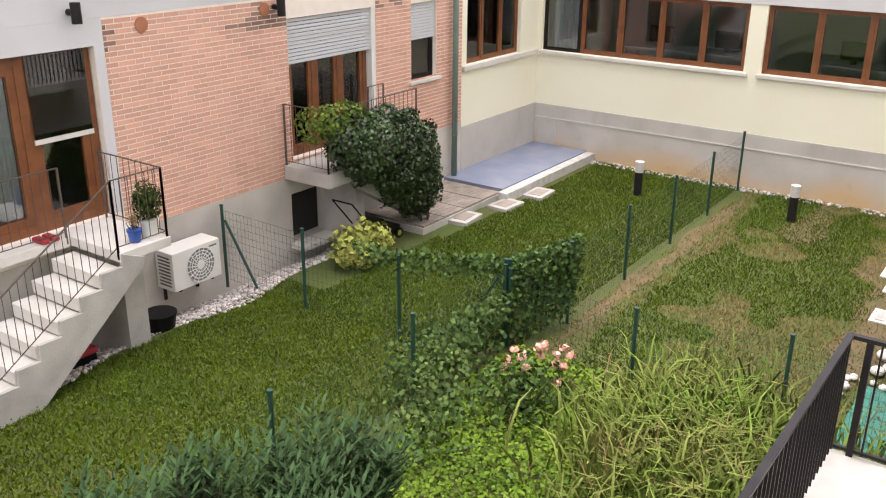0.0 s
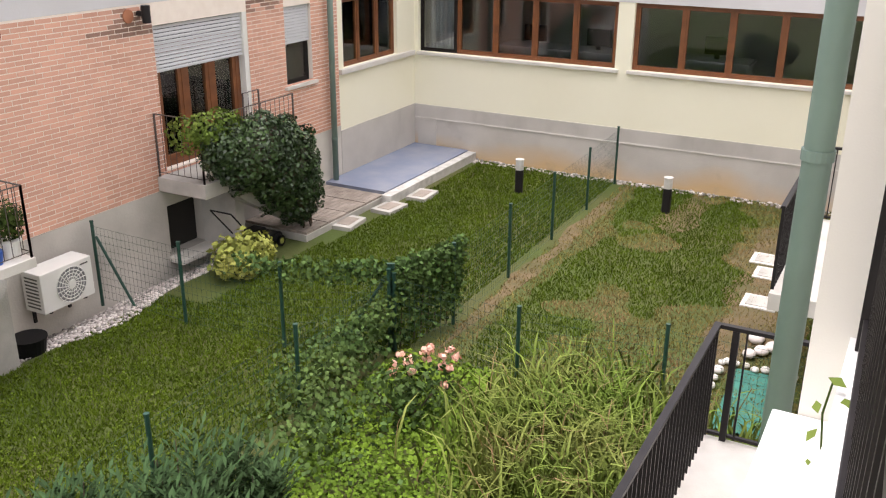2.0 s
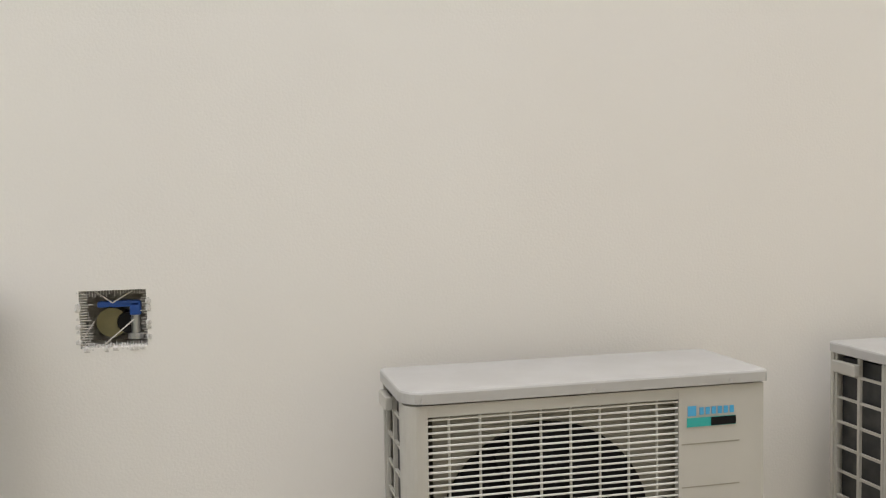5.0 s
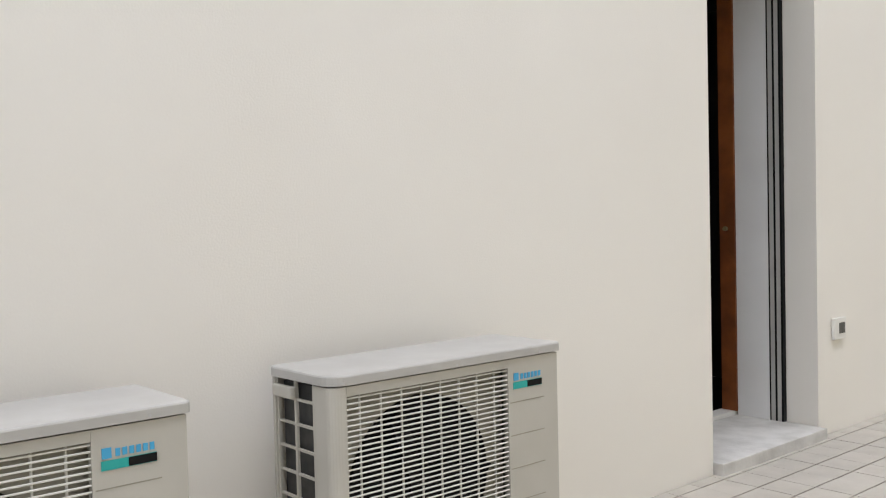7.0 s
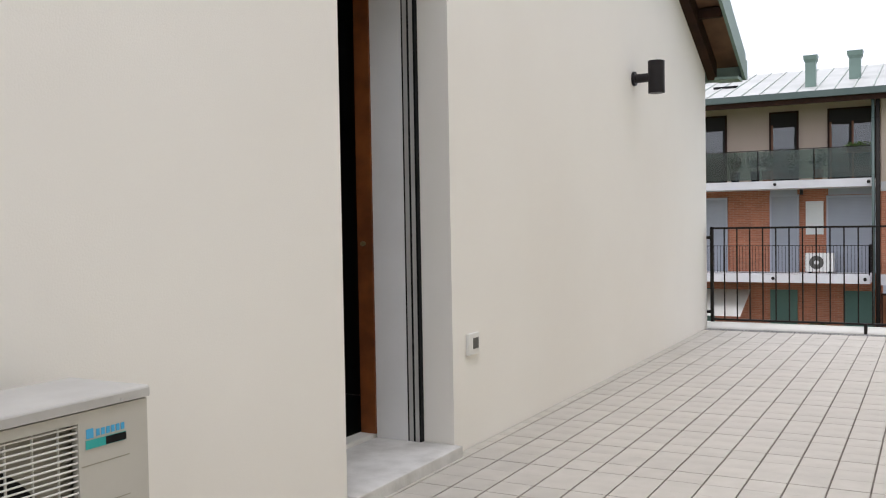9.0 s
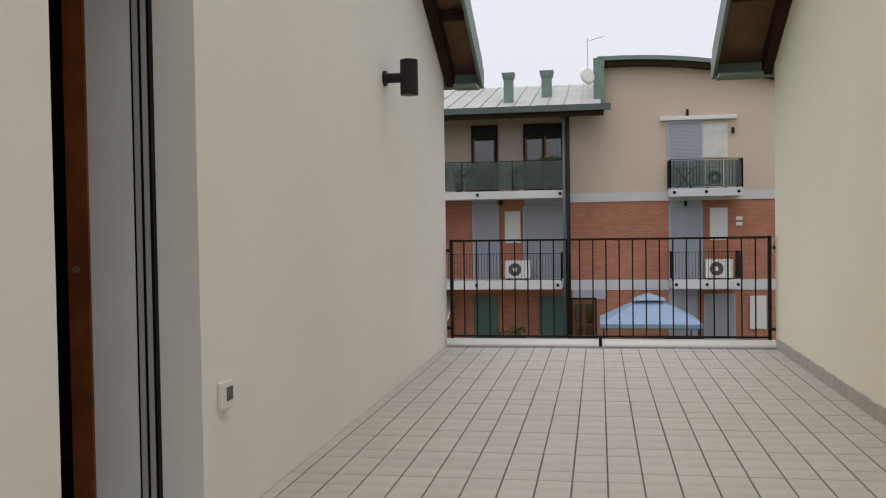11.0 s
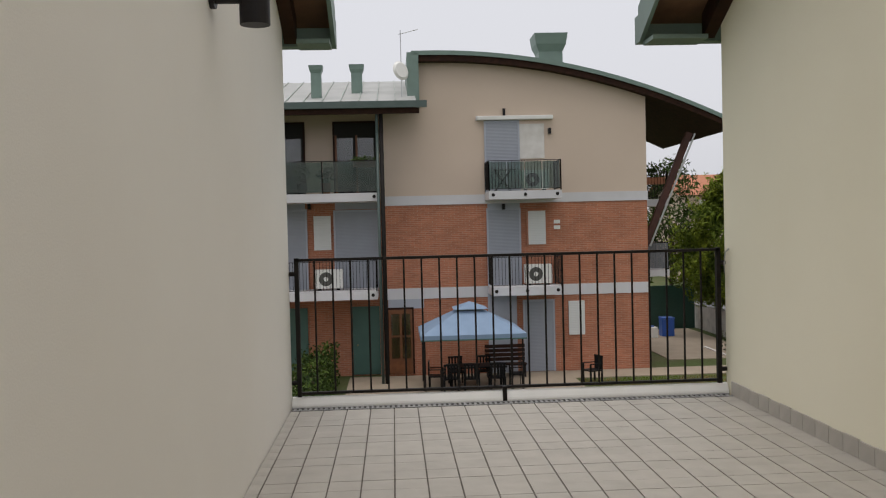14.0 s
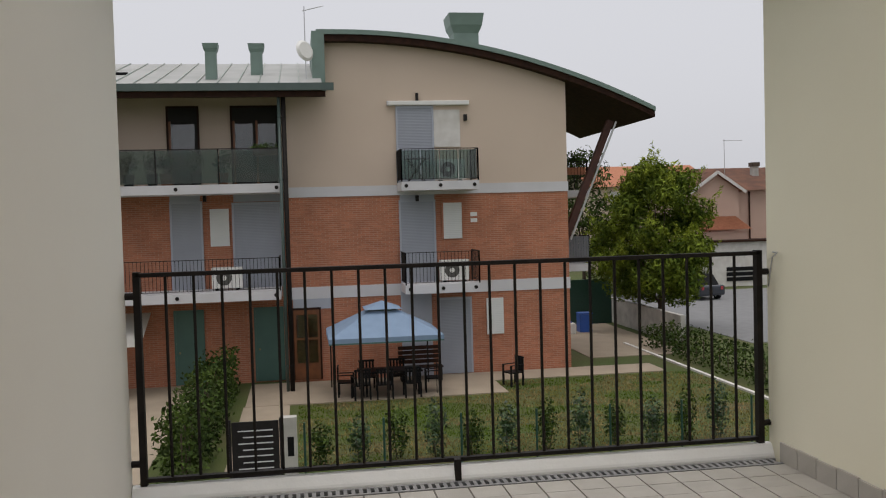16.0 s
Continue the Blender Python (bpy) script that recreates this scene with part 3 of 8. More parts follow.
structure("wall_white_bay", BAND, -4.17, -4.035, YB - 0.3, YB + 0.01, -2.74, -0.3)
structure("wall_white_lintel", BAND, -4.034, 3.0, YB - 0.25, YB + 0.011, -0.62, -0.3)
structure("wall_lintel_two", BAND, -9.4, -7.3, YB - 0.25, YB - 0.003, -0.62, -0.3)
structure("wall_lintel_three", BAND, -11.12, -10.3, YB - 0.25, YB - 0.003, -0.65, -0.3)
YW1, YW2 = (-9.55, -5.18, -1.98, -0.72), (-4.86, -0.3, -1.98, -0.72)
wall("wall_yellow_west", YELLOW, XY - 0.3, XY, YB - 0.3, 0.118, -3.13, -0.72, [YW1, YW2], "y")
structure("band_west", BAND, XY - 0.3, XY + 0.012, YB - 0.3, 0.118, -0.718, -0.14)
structure("parapet_west", YELLOW, XY - 0.25, XY, YB - 0.3, 0.118, -0.138, 0.85)
structure("parapet_cap_west", PALESTONE, XY - 0.30, XY + 0.05, YB - 0.3, 0.118, 0.852, 0.885)
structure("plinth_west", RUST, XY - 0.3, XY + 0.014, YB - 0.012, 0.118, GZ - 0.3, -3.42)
structure("plinth_west_top", PLINTHSTAIN, XY - 0.3, XY + 0.016, YB - 0.012, 0.118, -3.418, -3.132)
structure("plinth_ledge_west", PALESTONE, XY + 0.0165, XY + 0.028, YB + 0.03, 0.118, -3.43, -3.405)
RW = (-14.1, -12.1, -1.95, -0.66)
wall("wall_yellow_return", YELLOW, XY, -11.932, YB - 0.3, YB, -3.13, -0.66, [RW], "x")
structure("band_return", BANDSTAIN, XY, -11.932, YB - 0.3, YB + 0.012, -0.658, -0.02)
structure("terrace_edge_return", PALESTONE, XY, -11.932, YB - 0.3, YB + 0.06, -0.018, 0.03)
structure("plinth_return", PLINTHSTAIN, XY + 0.018, -11.932, YB - 0.3, YB + 0.016, GZ - 0.3, -3.132)
structure("floor_west_terrace", CONCRETE, -26, XY - 0.302, -14, 0.4, -0.3, -0.1)
structure("floor_return_terrace", CONCRETE, XY - 0.3, -11.94, -14, YB - 0.302, -0.3, -0.1)
structure("sill_west", PALESTONE, XY - 0.02, XY + 0.07, YB + 0.08, -5.1, -2.05, -1.985, bevel=0.008)
structure("sill_west_two", PALESTONE, XY - 0.02, XY + 0.07, -4.92, 0.1, -2.05, -1.985, bevel=0.008)
structure("sill_return", PALESTONE, XY + 0.08, -11.94, YB - 0.02, YB + 0.07, -2.05, -1.955, bevel=0.008)
# dim rooms behind the long windows
structure("office_floor", CONCRETE, -20.5, XY - 0.302, -9.9, 0.1, -3.3, -3.1)
structure("office_ceiling", DARKIN, -20.5, XY - 0.302, -9.9, 0.1, -0.6, -0.4)
structure("office_wall", DARKIN, -20.7, -20.5, -14.9, 0.1, -3.1, -0.6)
structure("office_end", DARKIN, -20.5, XY - 0.302, -0.28, -0.1, -3.1, -0.6)
structure("office_end_south", DARKIN, -20.5, -11.94, -15.1, -14.9, -3.1, -0.6)
structure("office_floor_south", CONCRETE, -20.5, -11.94, -14.9, -9.952, -3.3, -3.1)
structure("office_ceiling_south", DARKIN, -20.5, -11.94, -14.9, -9.952, -0.6, -0.4)
structure("office_side_south", DARKIN, -12.1, -11.94, -14.9, -9.952, -3.1, -0.6)
# room boxes whose near-black faces stand for unlit interiors
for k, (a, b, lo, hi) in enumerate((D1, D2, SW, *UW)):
    structure(f"room_back_{k}", UNLITROOM, a - 0.5, b + 0.5, YB - 2.6, YB - 2.4, lo - 0.2, hi + 0.2)
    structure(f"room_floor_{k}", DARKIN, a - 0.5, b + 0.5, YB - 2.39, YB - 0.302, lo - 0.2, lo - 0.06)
    structure(f"room_ceiling_{k}", UNLITROOM, a - 0.5, b + 0.5, YB - 2.39, YB - 0.302, hi + 0.06, hi + 0.2)
    structure(f"room_side_{k}", UNLITROOM, a - 0.5, a - 0.4, YB - 2.39, YB - 0.302, lo - 0.05, hi + 0.05)
    structure(f"room_end_{k}", UNLITROOM, b + 0.4, b + 0.5, YB - 2.39, YB - 0.302, lo - 0.05, hi + 0.05)

# ---- structure: the flats beyond the north rail ----
FY = 36.75
FX0, FX1 = 0.45, 9.75
structure("flats_wall_ground", BRICKFAR, FX0, FX1, FY, FY + 8, NZ - 0.3, -1.33)
structure("flats_band_one", BAND, FX0 - 0.02, FX1 + 0.02, FY - 0.03, FY + 8, -1.328, -0.95)
structure("flats_wall_first", BRICKFAR, FX0, FX1, FY, FY + 8, -0.948, 1.95)
structure("flats_band_two", BAND, FX0 - 0.02, FX1 + 0.02, FY - 0.03, FY + 8, 1.952, 2.28)


def arc(x):
    """Height of the vaulted roof's top edge."""
    return 7.2 - 0.0228 * max(0.0, x - 2.2) ** 2.0


def vault_wall():
    bm = bmesh.new()
    n = 24
    xs = [1.6 + (FX1 - 1.6) * i / n for i in range(n + 1)]
    lower = [(FX0, 2.282), (FX1, 2.282)]
    prof = lower + [(x, arc(x) - 0.3) for x in reversed(xs)] + [(1.6, 5.55), (FX0, 5.55)]
    a = [bm.verts.new((x, FY, z)) for x, z in prof]
    b = [bm.verts.new((x, FY + 8, z)) for x, z in prof]
    bm.faces.new(a)
    bm.faces.new(b[::-1])
    for i in range(len(prof)):
        j = (i + 1) % len(prof)
        bm.faces.new((a[j], a[i], b[i], b[j]))
    bmesh.ops.recalc_face_normals(bm, faces=bm.faces[:])
    return tagged(part("flats_wall_top", bm, BEIGE), kind="structure")


vault_wall()


def vault_roof():
    r = thing("flats_roof", (0, 0, 0), "vaulted green metal roof over the flats", "roof", kind="structure")
    n = 30
    xs = [1.5 + (12.75 - 1.5) * i / n for i in range(n + 1)]
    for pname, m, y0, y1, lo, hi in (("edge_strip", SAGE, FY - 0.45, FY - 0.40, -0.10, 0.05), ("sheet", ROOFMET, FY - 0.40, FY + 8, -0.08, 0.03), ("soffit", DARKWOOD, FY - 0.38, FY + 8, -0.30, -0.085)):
        bm = bmesh.new()
        rows = [[bm.verts.new((x, y, arc(x) + o)) for y, o in ((y0, lo), (y1, lo), (y1, hi), (y0, hi))] for x in xs]
        for p, q in zip(rows, rows[1:]):
            for k in range(4):
                bm.faces.new((p[k], p[(k + 1) % 4], q[(k + 1) % 4], q[k]))
        bm.faces.new(rows[0])
        bm.faces.new(rows[-1][::-1])
        bmesh.ops.recalc_face_normals(bm, faces=bm.faces[:])
        part(pname, bm, m, r)
    pbox("end_cheek", r, SAGE, 1.35, 1.75, FY - 0.45, FY + 4, 5.3, 7.2)
    return r


vault_roof()
LX = -9.0
structure("flats_left_wall_top", BEIGE, LX, FX0 - 0.03, FY + 0.5, FY + 8, 2.2, 5.4)
structure("flats_left_wall_first", BRICKFAR, LX, FX0 - 0.03, FY + 0.5, FY + 8, -1.0, 2.198)
structure("flats_left_wall_ground", BRICKFAR, LX, FX0 - 0.03, FY + 0.5, FY + 8, NZ - 0.3, -1.002)


def left_roof():
    r = thing("flats_left_roof", (0, 0, 0), "pale standing-seam metal roof over the flats", "roof", kind="structure")
    y0, y1, z0, z1 = FY - 1.75, FY + 5, 5.32, 7.0

    def slab(pname, m, xa, xb, lo, hi):
        bm = bmesh.new()
        v = [bm.verts.new(p) for x in (xa, xb) for p in ((x, y0, z0 + lo), (x, y1, z1 + lo), (x, y1, z1 + hi), (x, y0, z0 + hi))]
        for f in ((0, 1, 2, 3), (7, 6, 5, 4), (0, 4, 5, 1), (1, 5, 6, 2), (2, 6, 7, 3), (3, 7, 4, 0)):
            bm.faces.new([v[i] for i in f])
        bmesh.ops.recalc_face_normals(bm, faces=bm.faces[:])
        part(pname, bm, m, r)
    slab("sheet", ROOFPALE, LX, 1.6, 0.0, 0.06)
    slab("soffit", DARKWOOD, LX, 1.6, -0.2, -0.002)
    # gutter in the darkened sage, its shading painted in
    pbox("gutter", r, SAGESHADE, LX, 1.95, y0 - 0.14, y0, z0 - 0.18, z0 + 0.04)
    pbox("beam", r, DARKWOOD, LX, 1.7, y0 + 0.02, y0 + 0.12, z0 - 0.36, z0 - 0.182)
    for k in range(17):
        slab("standing_seam", ROOFMET, LX + 0.3 + k * 0.6, LX + 0.33 + k * 0.6, 0.062, 0.10)
    bm = bmesh.new()
    box(bm, -5.4, -4.5, 37.6, 38.6, 0, 0.12, Matrix.Translation((0, 0, 6.0)))
    part("skylight", bm, BLACKPL, r)
    return r


left_roof()
# ---- terrace things ----
def south_rail():
    r = thing("south_railing", (0.0, RY, 0.0), "dark grey-brown painted metal terrace railing", "railing")
    bm = bmesh.new()
    box(bm, 0.035, EX - 0.03, -0.024, 0.024, 0.938, 0.985)
    part("top_rail", bm, RAIL, r, bevel=0.006)
    pbox("bottom_rail", r, RAIL, 0.05, EX - 0.05, -0.02, 0.02, 0.09, 0.125, bevel=0.003)
    for x in (0.045, 3.02):
        post = pbox("post", r, RAIL, x, x + 0.045, -0.028, 0.028, 0.03, 0.937, bevel=0.003)
        if x < 0.1:
            bm = bmesh.new()
            rod(bm, (x + 0.02, 0.029, 0.885), (x + 0.02, 0.036, 0.885), 0.011, 10)
            part("bolt", bm, CHROME, post)
    x = 0.141
    while x < EX - 0.1:
        bm = bmesh.new()
        box(bm, x - 0.008, x + 0.008, -0.008, 0.008, 0.126, 0.937)
        part("bar", bm, RAIL, r)
        x += 0.1136
    r.matrix_basis = pose(0.0, RY - 0.027, 0.0, 0, 0, 1.6)
    pbox("wall_plate", r, RAIL, 0.001, 0.046, -0.02, 0.02, 0.86, 0.91)
    return r


south_rail()


def north_rail():
    r = thing("north_railing", (0.0, NY + 0.032, 0.072), "black iron balcony railing with upright bars", "railing")
    pbox("top_rail", r, IRON, 0.05, EX - 0.05, -0.02, 0.02, 0.955, 0.975, bevel=0.002)
    pbox("bottom_rail", r, IRON, 0.05, EX - 0.05, -0.017, 0.017, 0.015, 0.033)
    for x in (0.04, EX - 0.07):
        pbox("end_post", r, IRON, x, x + 0.03, -0.02, 0.02, 0.0, 0.98)
    n = 24
    for k in range(1, n):
        x = 0.055 + (EX - 0.11) * k / n
        bm = bmesh.new()
        rod(bm, (x, 0, 0.032), (x, 0, 0.957), 0.0075, 6)
        part("bar", bm, IRON, r)
    pbox("middle_foot", r, IRON, 1.49, 1.52, -0.054, -0.02, -0.075, 0.034)
    for x, s in ((0.0, 1), (EX, -1)):
        for z in (0.1, 0.87):
            bm = bmesh.new()
            rod(bm, (x + 0.002 * s, 0, z), (x + 0.045 * s, 0, z), 0.016, 10)
            part("wall_fixing", bm, IRON, r)
    bm = bmesh.new()
    pts = [(EX - 0.02, -0.04, 0.80), (EX - 0.045, -0.10, 0.85), (EX - 0.05, -0.14, 0.95), (EX - 0.02, -0.13, 0.97), (EX - 0.004, -0.06, 0.97)]
    for a, b in zip(pts, pts[1:]):
        rod(bm, a, b, 0.004, 6)
    part("hook_wire", bm, CHROME, r)
    return r


north_rail()


def drain():
    r = thing("drain_grating", (0.0, NY - 0.124, 0.0), "grey slotted drain grating along the curb", "drain", kind="structure")
    pbox("channel", r, BLACKPL, 0.01, EX - 0.01, 0.0, 0.1, -0.028, -0.012)
    pbox("front_edge", r, GRATE, 0.01, EX - 0.01, 0.0, 0.018, -0.011, 0.004)
    pbox("back_edge", r, GRATE, 0.01, EX - 0.01, 0.085, 0.103, -0.011, 0.004)
    x = 0.02
    while x < EX - 0.03:
        bm = bmesh.new()
        box(bm, x, x + 0.018, 0.018, 0.085, -0.010, 0.003)
        part("slat", bm, GRATE, r)
        x += 0.036
    return r


drain()


def outdoor_unit(at):
    """An outdoor cooling unit against the west wall; its front looks along x."""
    u = thing("air_conditioner", at, "ivory outdoor air conditioner with a dark round fan grille", "air conditioner", "units along the wall")
    W, D, H, F = 0.805, 0.275, 0.58, 0.17
    bm = bmesh.new()
    box(bm, 0, 0.012, 0, W, F, F + H - 0.03)
    part("back_panel", bm, ACBODY, u)
    pbox("base_pan", u, ACBODY, 0, D, 0, W, F, F + 0.035)
    gy0, gy1, gz0, gz1 = 0.045, 0.60, F + 0.06, F + H - 0.055
    for pn, a in (("front_sill", (gy0 + 0.0005, gy1 - 0.0005, F + 0.036, gz0)), ("front_head", (gy0 + 0.0005, gy1 - 0.0005, gz1, F + H - 0.031)), ("front_panel", (gy1, W - 0.001, F + 0.036, F + H - 0.031))):
        pbox(pn, u, ACBODY, D - 0.02, D, *a)
    pbox("right_panel", u, ACBODY, 0.013, D - 0.021, W - 0.016, W - 0.002, F + 0.036, F + H - 0.031)
    bm = bmesh.new()
    rim = [(D - 0.075, 0.0)] + [(D - 0.03 + 0.03 * math.sin(a), 0.03 - 0.03 * math.cos(a)) for a in (math.pi / 12 * k for k in range(7))] + [(D, gy0), (D - 0.02, gy0), (D - 0.02, 0.02), (D - 0.075, 0.02)]
    low, high = ([bm.verts.new((x, y, z)) for x, y in rim] for z in (F + 0.036, F + H - 0.031))
    bm.faces.new(low[::-1]), bm.faces.new(high)
    for k in range(len(rim)):
        bm.faces.new((low[k - 1], low[k], high[k], high[k - 1]))
    bmesh.ops.recalc_face_normals(bm, faces=bm.faces[:])
    part("corner_column", bm, ACBODY, u)
    # shaft, fan and fins behind the grille; their shade is in the colours
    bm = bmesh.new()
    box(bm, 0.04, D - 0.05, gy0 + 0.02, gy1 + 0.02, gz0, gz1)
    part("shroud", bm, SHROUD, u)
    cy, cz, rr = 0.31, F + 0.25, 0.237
    # solid black disc draws the darkness of the open fan shaft
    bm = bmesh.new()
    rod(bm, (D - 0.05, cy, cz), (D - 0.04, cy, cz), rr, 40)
    part("fan_shade_disc", bm, BLACKPL, u)
    bm = bmesh.new()
    rod(bm, (D - 0.04, cy, cz), (D - 0.03, cy, cz), 0.05, 20)
    for k in range(3):
        m = Matrix.Translation((D - 0.037, cy, cz)) @ Matrix.Rotation(radians(120 * k + 20), 4, "X") @ Matrix.Rotation(radians(25), 4, "Z")
        box(bm, -0.004, 0.004, -0.06, 0.06, 0.04, rr - 0.02, m)
    part("fan", bm, BLACKPL, u)
    n = 34
    for k in range(n):
        z = gz0 + (gz1 - gz0) * (k + 0.5) / n
        bm = bmesh.new()
        rod(bm, (D - 0.006, gy0 - 0.002, z), (D - 0.006, gy1 + 0.002, z), 0.0024, 6)
        part("grille_wire", bm, LIPWHITE, u)
    for k in range(8):
        y = gy0 + (gy1 - gy0) * (k + 0.7) / 8.4
        bm = bmesh.new()
        rod(bm, (D - 0.012, y, gz0), (D - 0.012, y, gz1), 0.003, 6)
        part("grille_stay", bm, LIPWHITE, u)
    # thin darker strips on the panel paint the shade of its grooves
    for k in range(1, 5):
        z = F + H - 0.062 - k * 0.095
        pbox("groove_shade_strip", u, SHROUD, D - 0.0005, D + 0.0008, gy1 + 0.006, W - 0.06, z, z + 0.003)
    # side lattice over the dark coil
    pbox("coil", u, COIL, 0.02, D - 0.077, 0.022, 0.034, F + 0.05, F + H - 0.04)
    for k in range(8):
        z = F + 0.05 + k * 0.064
        pbox("lattice_rail", u, ACBODY, 0.013, D - 0.075, 0.006, 0.012, z, z + 0.0065)
    for k in range(3):
        x = 0.013 + k * 0.086
        pbox("lattice_post", u, ACBODY, x, x + 0.008, 0.004, 0.0125, F + 0.036, F + H - 0.031)
    pbox("side_handle", u, ACBODY, 0.02, 0.11, -0.014, 0.004, F + H - 0.075, F + H - 0.045, bevel=0.004)
    bm = bmesh.new()

    def outline(grow):
        pts = []
        for cx, cy, r, a0 in ((D + 0.008, W + 0.008, 0.012, 0), (-0.006, W + 0.008, 0.01, 90), (-0.006, -0.008, 0.02, 180), (D + 0.008, -0.008, 0.055, 270)):
            ox, oy = cx + (-r if cx > 0 else r), cy + (-r if cy > 0 else r)
            pts += [(ox + (r + grow) * math.cos(radians(a0 + 15 * k)), oy + (r + grow) * math.sin(radians(a0 + 15 * k))) for k in range(7)]
        return pts
    rings = [[bm.verts.new((x, y, F + H + dz)) for x, y in outline(g)] for g, dz in ((0.0, -0.0265), (0.0, -0.006), (-0.002, -0.002), (-0.007, 0.0))]
    bm.faces.new(rings[0][::-1]), bm.faces.new(rings[-1])
    for lo, hi in zip(rings, rings[1:]):
        for k in range(len(lo)):
            bm.faces.new((lo[k - 1], lo[k], hi[k], hi[k - 1]))
    part("lid", bm, ACTOP, u, "light grey lid with rounded corners")
    for y in (0.03, 0.4, 0.72):
        bm = bmesh.new()
        rod(bm, (D + 0.0075, y, F + H - 0.02), (D + 0.0095, y, F + H - 0.02), 0.004, 8)
        part("screw", bm, CHROME, u)
    bm = bmesh.new()
    lab = pbox("badge", u, TEAL, D + 0.001, D + 0.002, gy1 + 0.018, gy1 + 0.135, F + H - 0.118, F + H - 0.098, "teal badge strip")
    pbox("badge_end", lab, BLACKPL, D + 0.0022, D + 0.003, gy1 + 0.075, gy1 + 0.135, F + H - 0.117, F + H - 0.099)
    pbox("badge_mark", lab, SKYBLUE, D + 0.001, D + 0.002, gy1 + 0.02, gy1 + 0.04, F + H - 0.094, F + H - 0.072)
    for k in range(6):
        y = gy1 + 0.048 + k * 0.0145
        pbox("badge_bar", lab, SKYBLUE, D + 0.001, D + 0.002, y, y + 0.010, F + H - 0.092, F + H - 0.076)
    for y in (0.08, W - 0.14):
        pbox("foot", u, BLACKPL, 0.0, D, y, y + 0.06, -0.02, F - 0.001)
    return u


unit = outdoor_unit((0.118, 1.118, 0.02))
unit_b = copy_thing(unit, pose(0.118, 2.293, 0.02))


def valve_niche():
    v = thing("pipe_niche", (0, 0, 0), "rough opening in the plaster with a blue-handled valve", "valve")
    y0, y1, z0, z1 = HOLE
    pbox("back_board", v, CONCRETE, -0.36, -0.13, y0 - 0.0, y1 + 0.0, z0, z1)
    bm = bmesh.new()
    rod(bm, (-0.12, y0 + 0.062, z0 + 0.05), (-0.055, y0 + 0.062, z0 + 0.05), 0.034, 18)
    part("pipe_cover", bm, BRASS, v, smooth=False)
    bm = bmesh.new()
    rod(bm, (-0.1, y0 + 0.09, z0 + 0.05), (-0.04, y0 + 0.10, z0 + 0.05), 0.024, 16)
    part("collar", bm, BLACKPL, v)
    bm = bmesh.new()
    rod(bm, (-0.045, y0 + 0.116, z0 + 0.012), (-0.045, y0 + 0.116, z0 + 0.085), 0.011, 12)
    rod(bm, (-0.045, y0 + 0.116, z0 + 0.012), (-0.045, y0 + 0.116, z0 + 0.026), 0.019, 12)
    part("valve_body", bm, CHROME, v)
    bm = bmesh.new()
    box(bm, -0.05, -0.026, y0 + 0.035, y0 + 0.128, z0 + 0.088, z0 + 0.102)
    box(bm, -0.05, -0.026, y0 + 0.105, y0 + 0.13, z0 + 0.068, z0 + 0.1)
    part("handle", bm, BLUEPL, v, "bright blue lever handle", bevel=0.004)
    rng = np.random.default_rng(4)
    bm = bmesh.new()
    for k in range(22):
        z = z0 + (z1 - z0) * (k + 0.5) / 22
        for y, s in ((y0, 1), (y1, -1)):
            l = rng.uniform(0.008, 0.03) if s > 0 else rng.uniform(0.004, 0.015)
            box(bm, -0.008, -0.006, *sorted((y - 0.002 * s, y + l * s)), z, z + 0.0016)
    for k in range(24):
        y = y0 + (y1 - y0) * (k + 0.5) / 24
        box(bm, -0.008, -0.006, y, y + 0.0016, z1 - rng.uniform(0.005, 0.016), z1 + 0.002)
        box(bm, -0.008, -0.006, y, y + 0.0016, z0 - 0.002, z0 + rng.uniform(0.004, 0.014))
    part("frayed_mesh", bm, PALESTONE, v, "frayed cream reinforcing mesh")
    bm = bmesh.new()
    for a, b in (((y0 + 0.03, z1), (y0 + 0.07, z1 - 0.03)), ((y0 + 0.07, z1 - 0.03), (y1 - 0.03, z1 - 0.004)), ((y0 + 0.05, z0 + 0.005), (y1 - 0.03, z0 + 0.06)), ((y0 + 0.004, z0 + 0.02), (y0 + 0.03, z0 + 0.06))):
        rod(bm, (-0.012, *a), (-0.012, *b), 0.0016, 5)
    part("stray_wire", bm, PALESTONE, v)
    bm = bmesh.new()
    for k in range(40):
        e = rng.uniform()
        y, z = ((y0 + rng.uniform() * (y1 - y0), z0 - 0.004) if k % 2 else (y0 - 0.004 + (y1 - y0 + 0.008) * (k % 4 // 2), z0 + rng.uniform() * (z1 - z0)))
        s = rng.uniform(0.004, 0.009)
        bmesh.ops.create_icosphere(bm, subdivisions=1, radius=s, matrix=Matrix.Translation((-0.004, y, z)))
    part("broken_plaster_edge", bm, PALESTONE, v)
    return v


valve_niche()


def wall_lamp():
    l = thing("wall_lamp", (0.0, 8.58, 2.25), "dark grey cylinder wall lamp", "lamp")
    bm = bmesh.new()
    rod(bm, (0.001, 0, 0), (0.022, 0, 0), 0.055, 24)
    part("base", bm, RAIL, l)
    bm = bmesh.new()
    rod(bm, (0.022, 0, 0), (0.135, 0, 0), 0.035, 16)
    part("arm", bm, RAIL, l)
    bm = bmesh.new()
    rod(bm, (0.185, 0, -0.125), (0.185, 0, 0.125), 0.064, 28)
    part("cylinder", bm, RAIL, l, bevel=0.003)
    return l


wall_lamp()


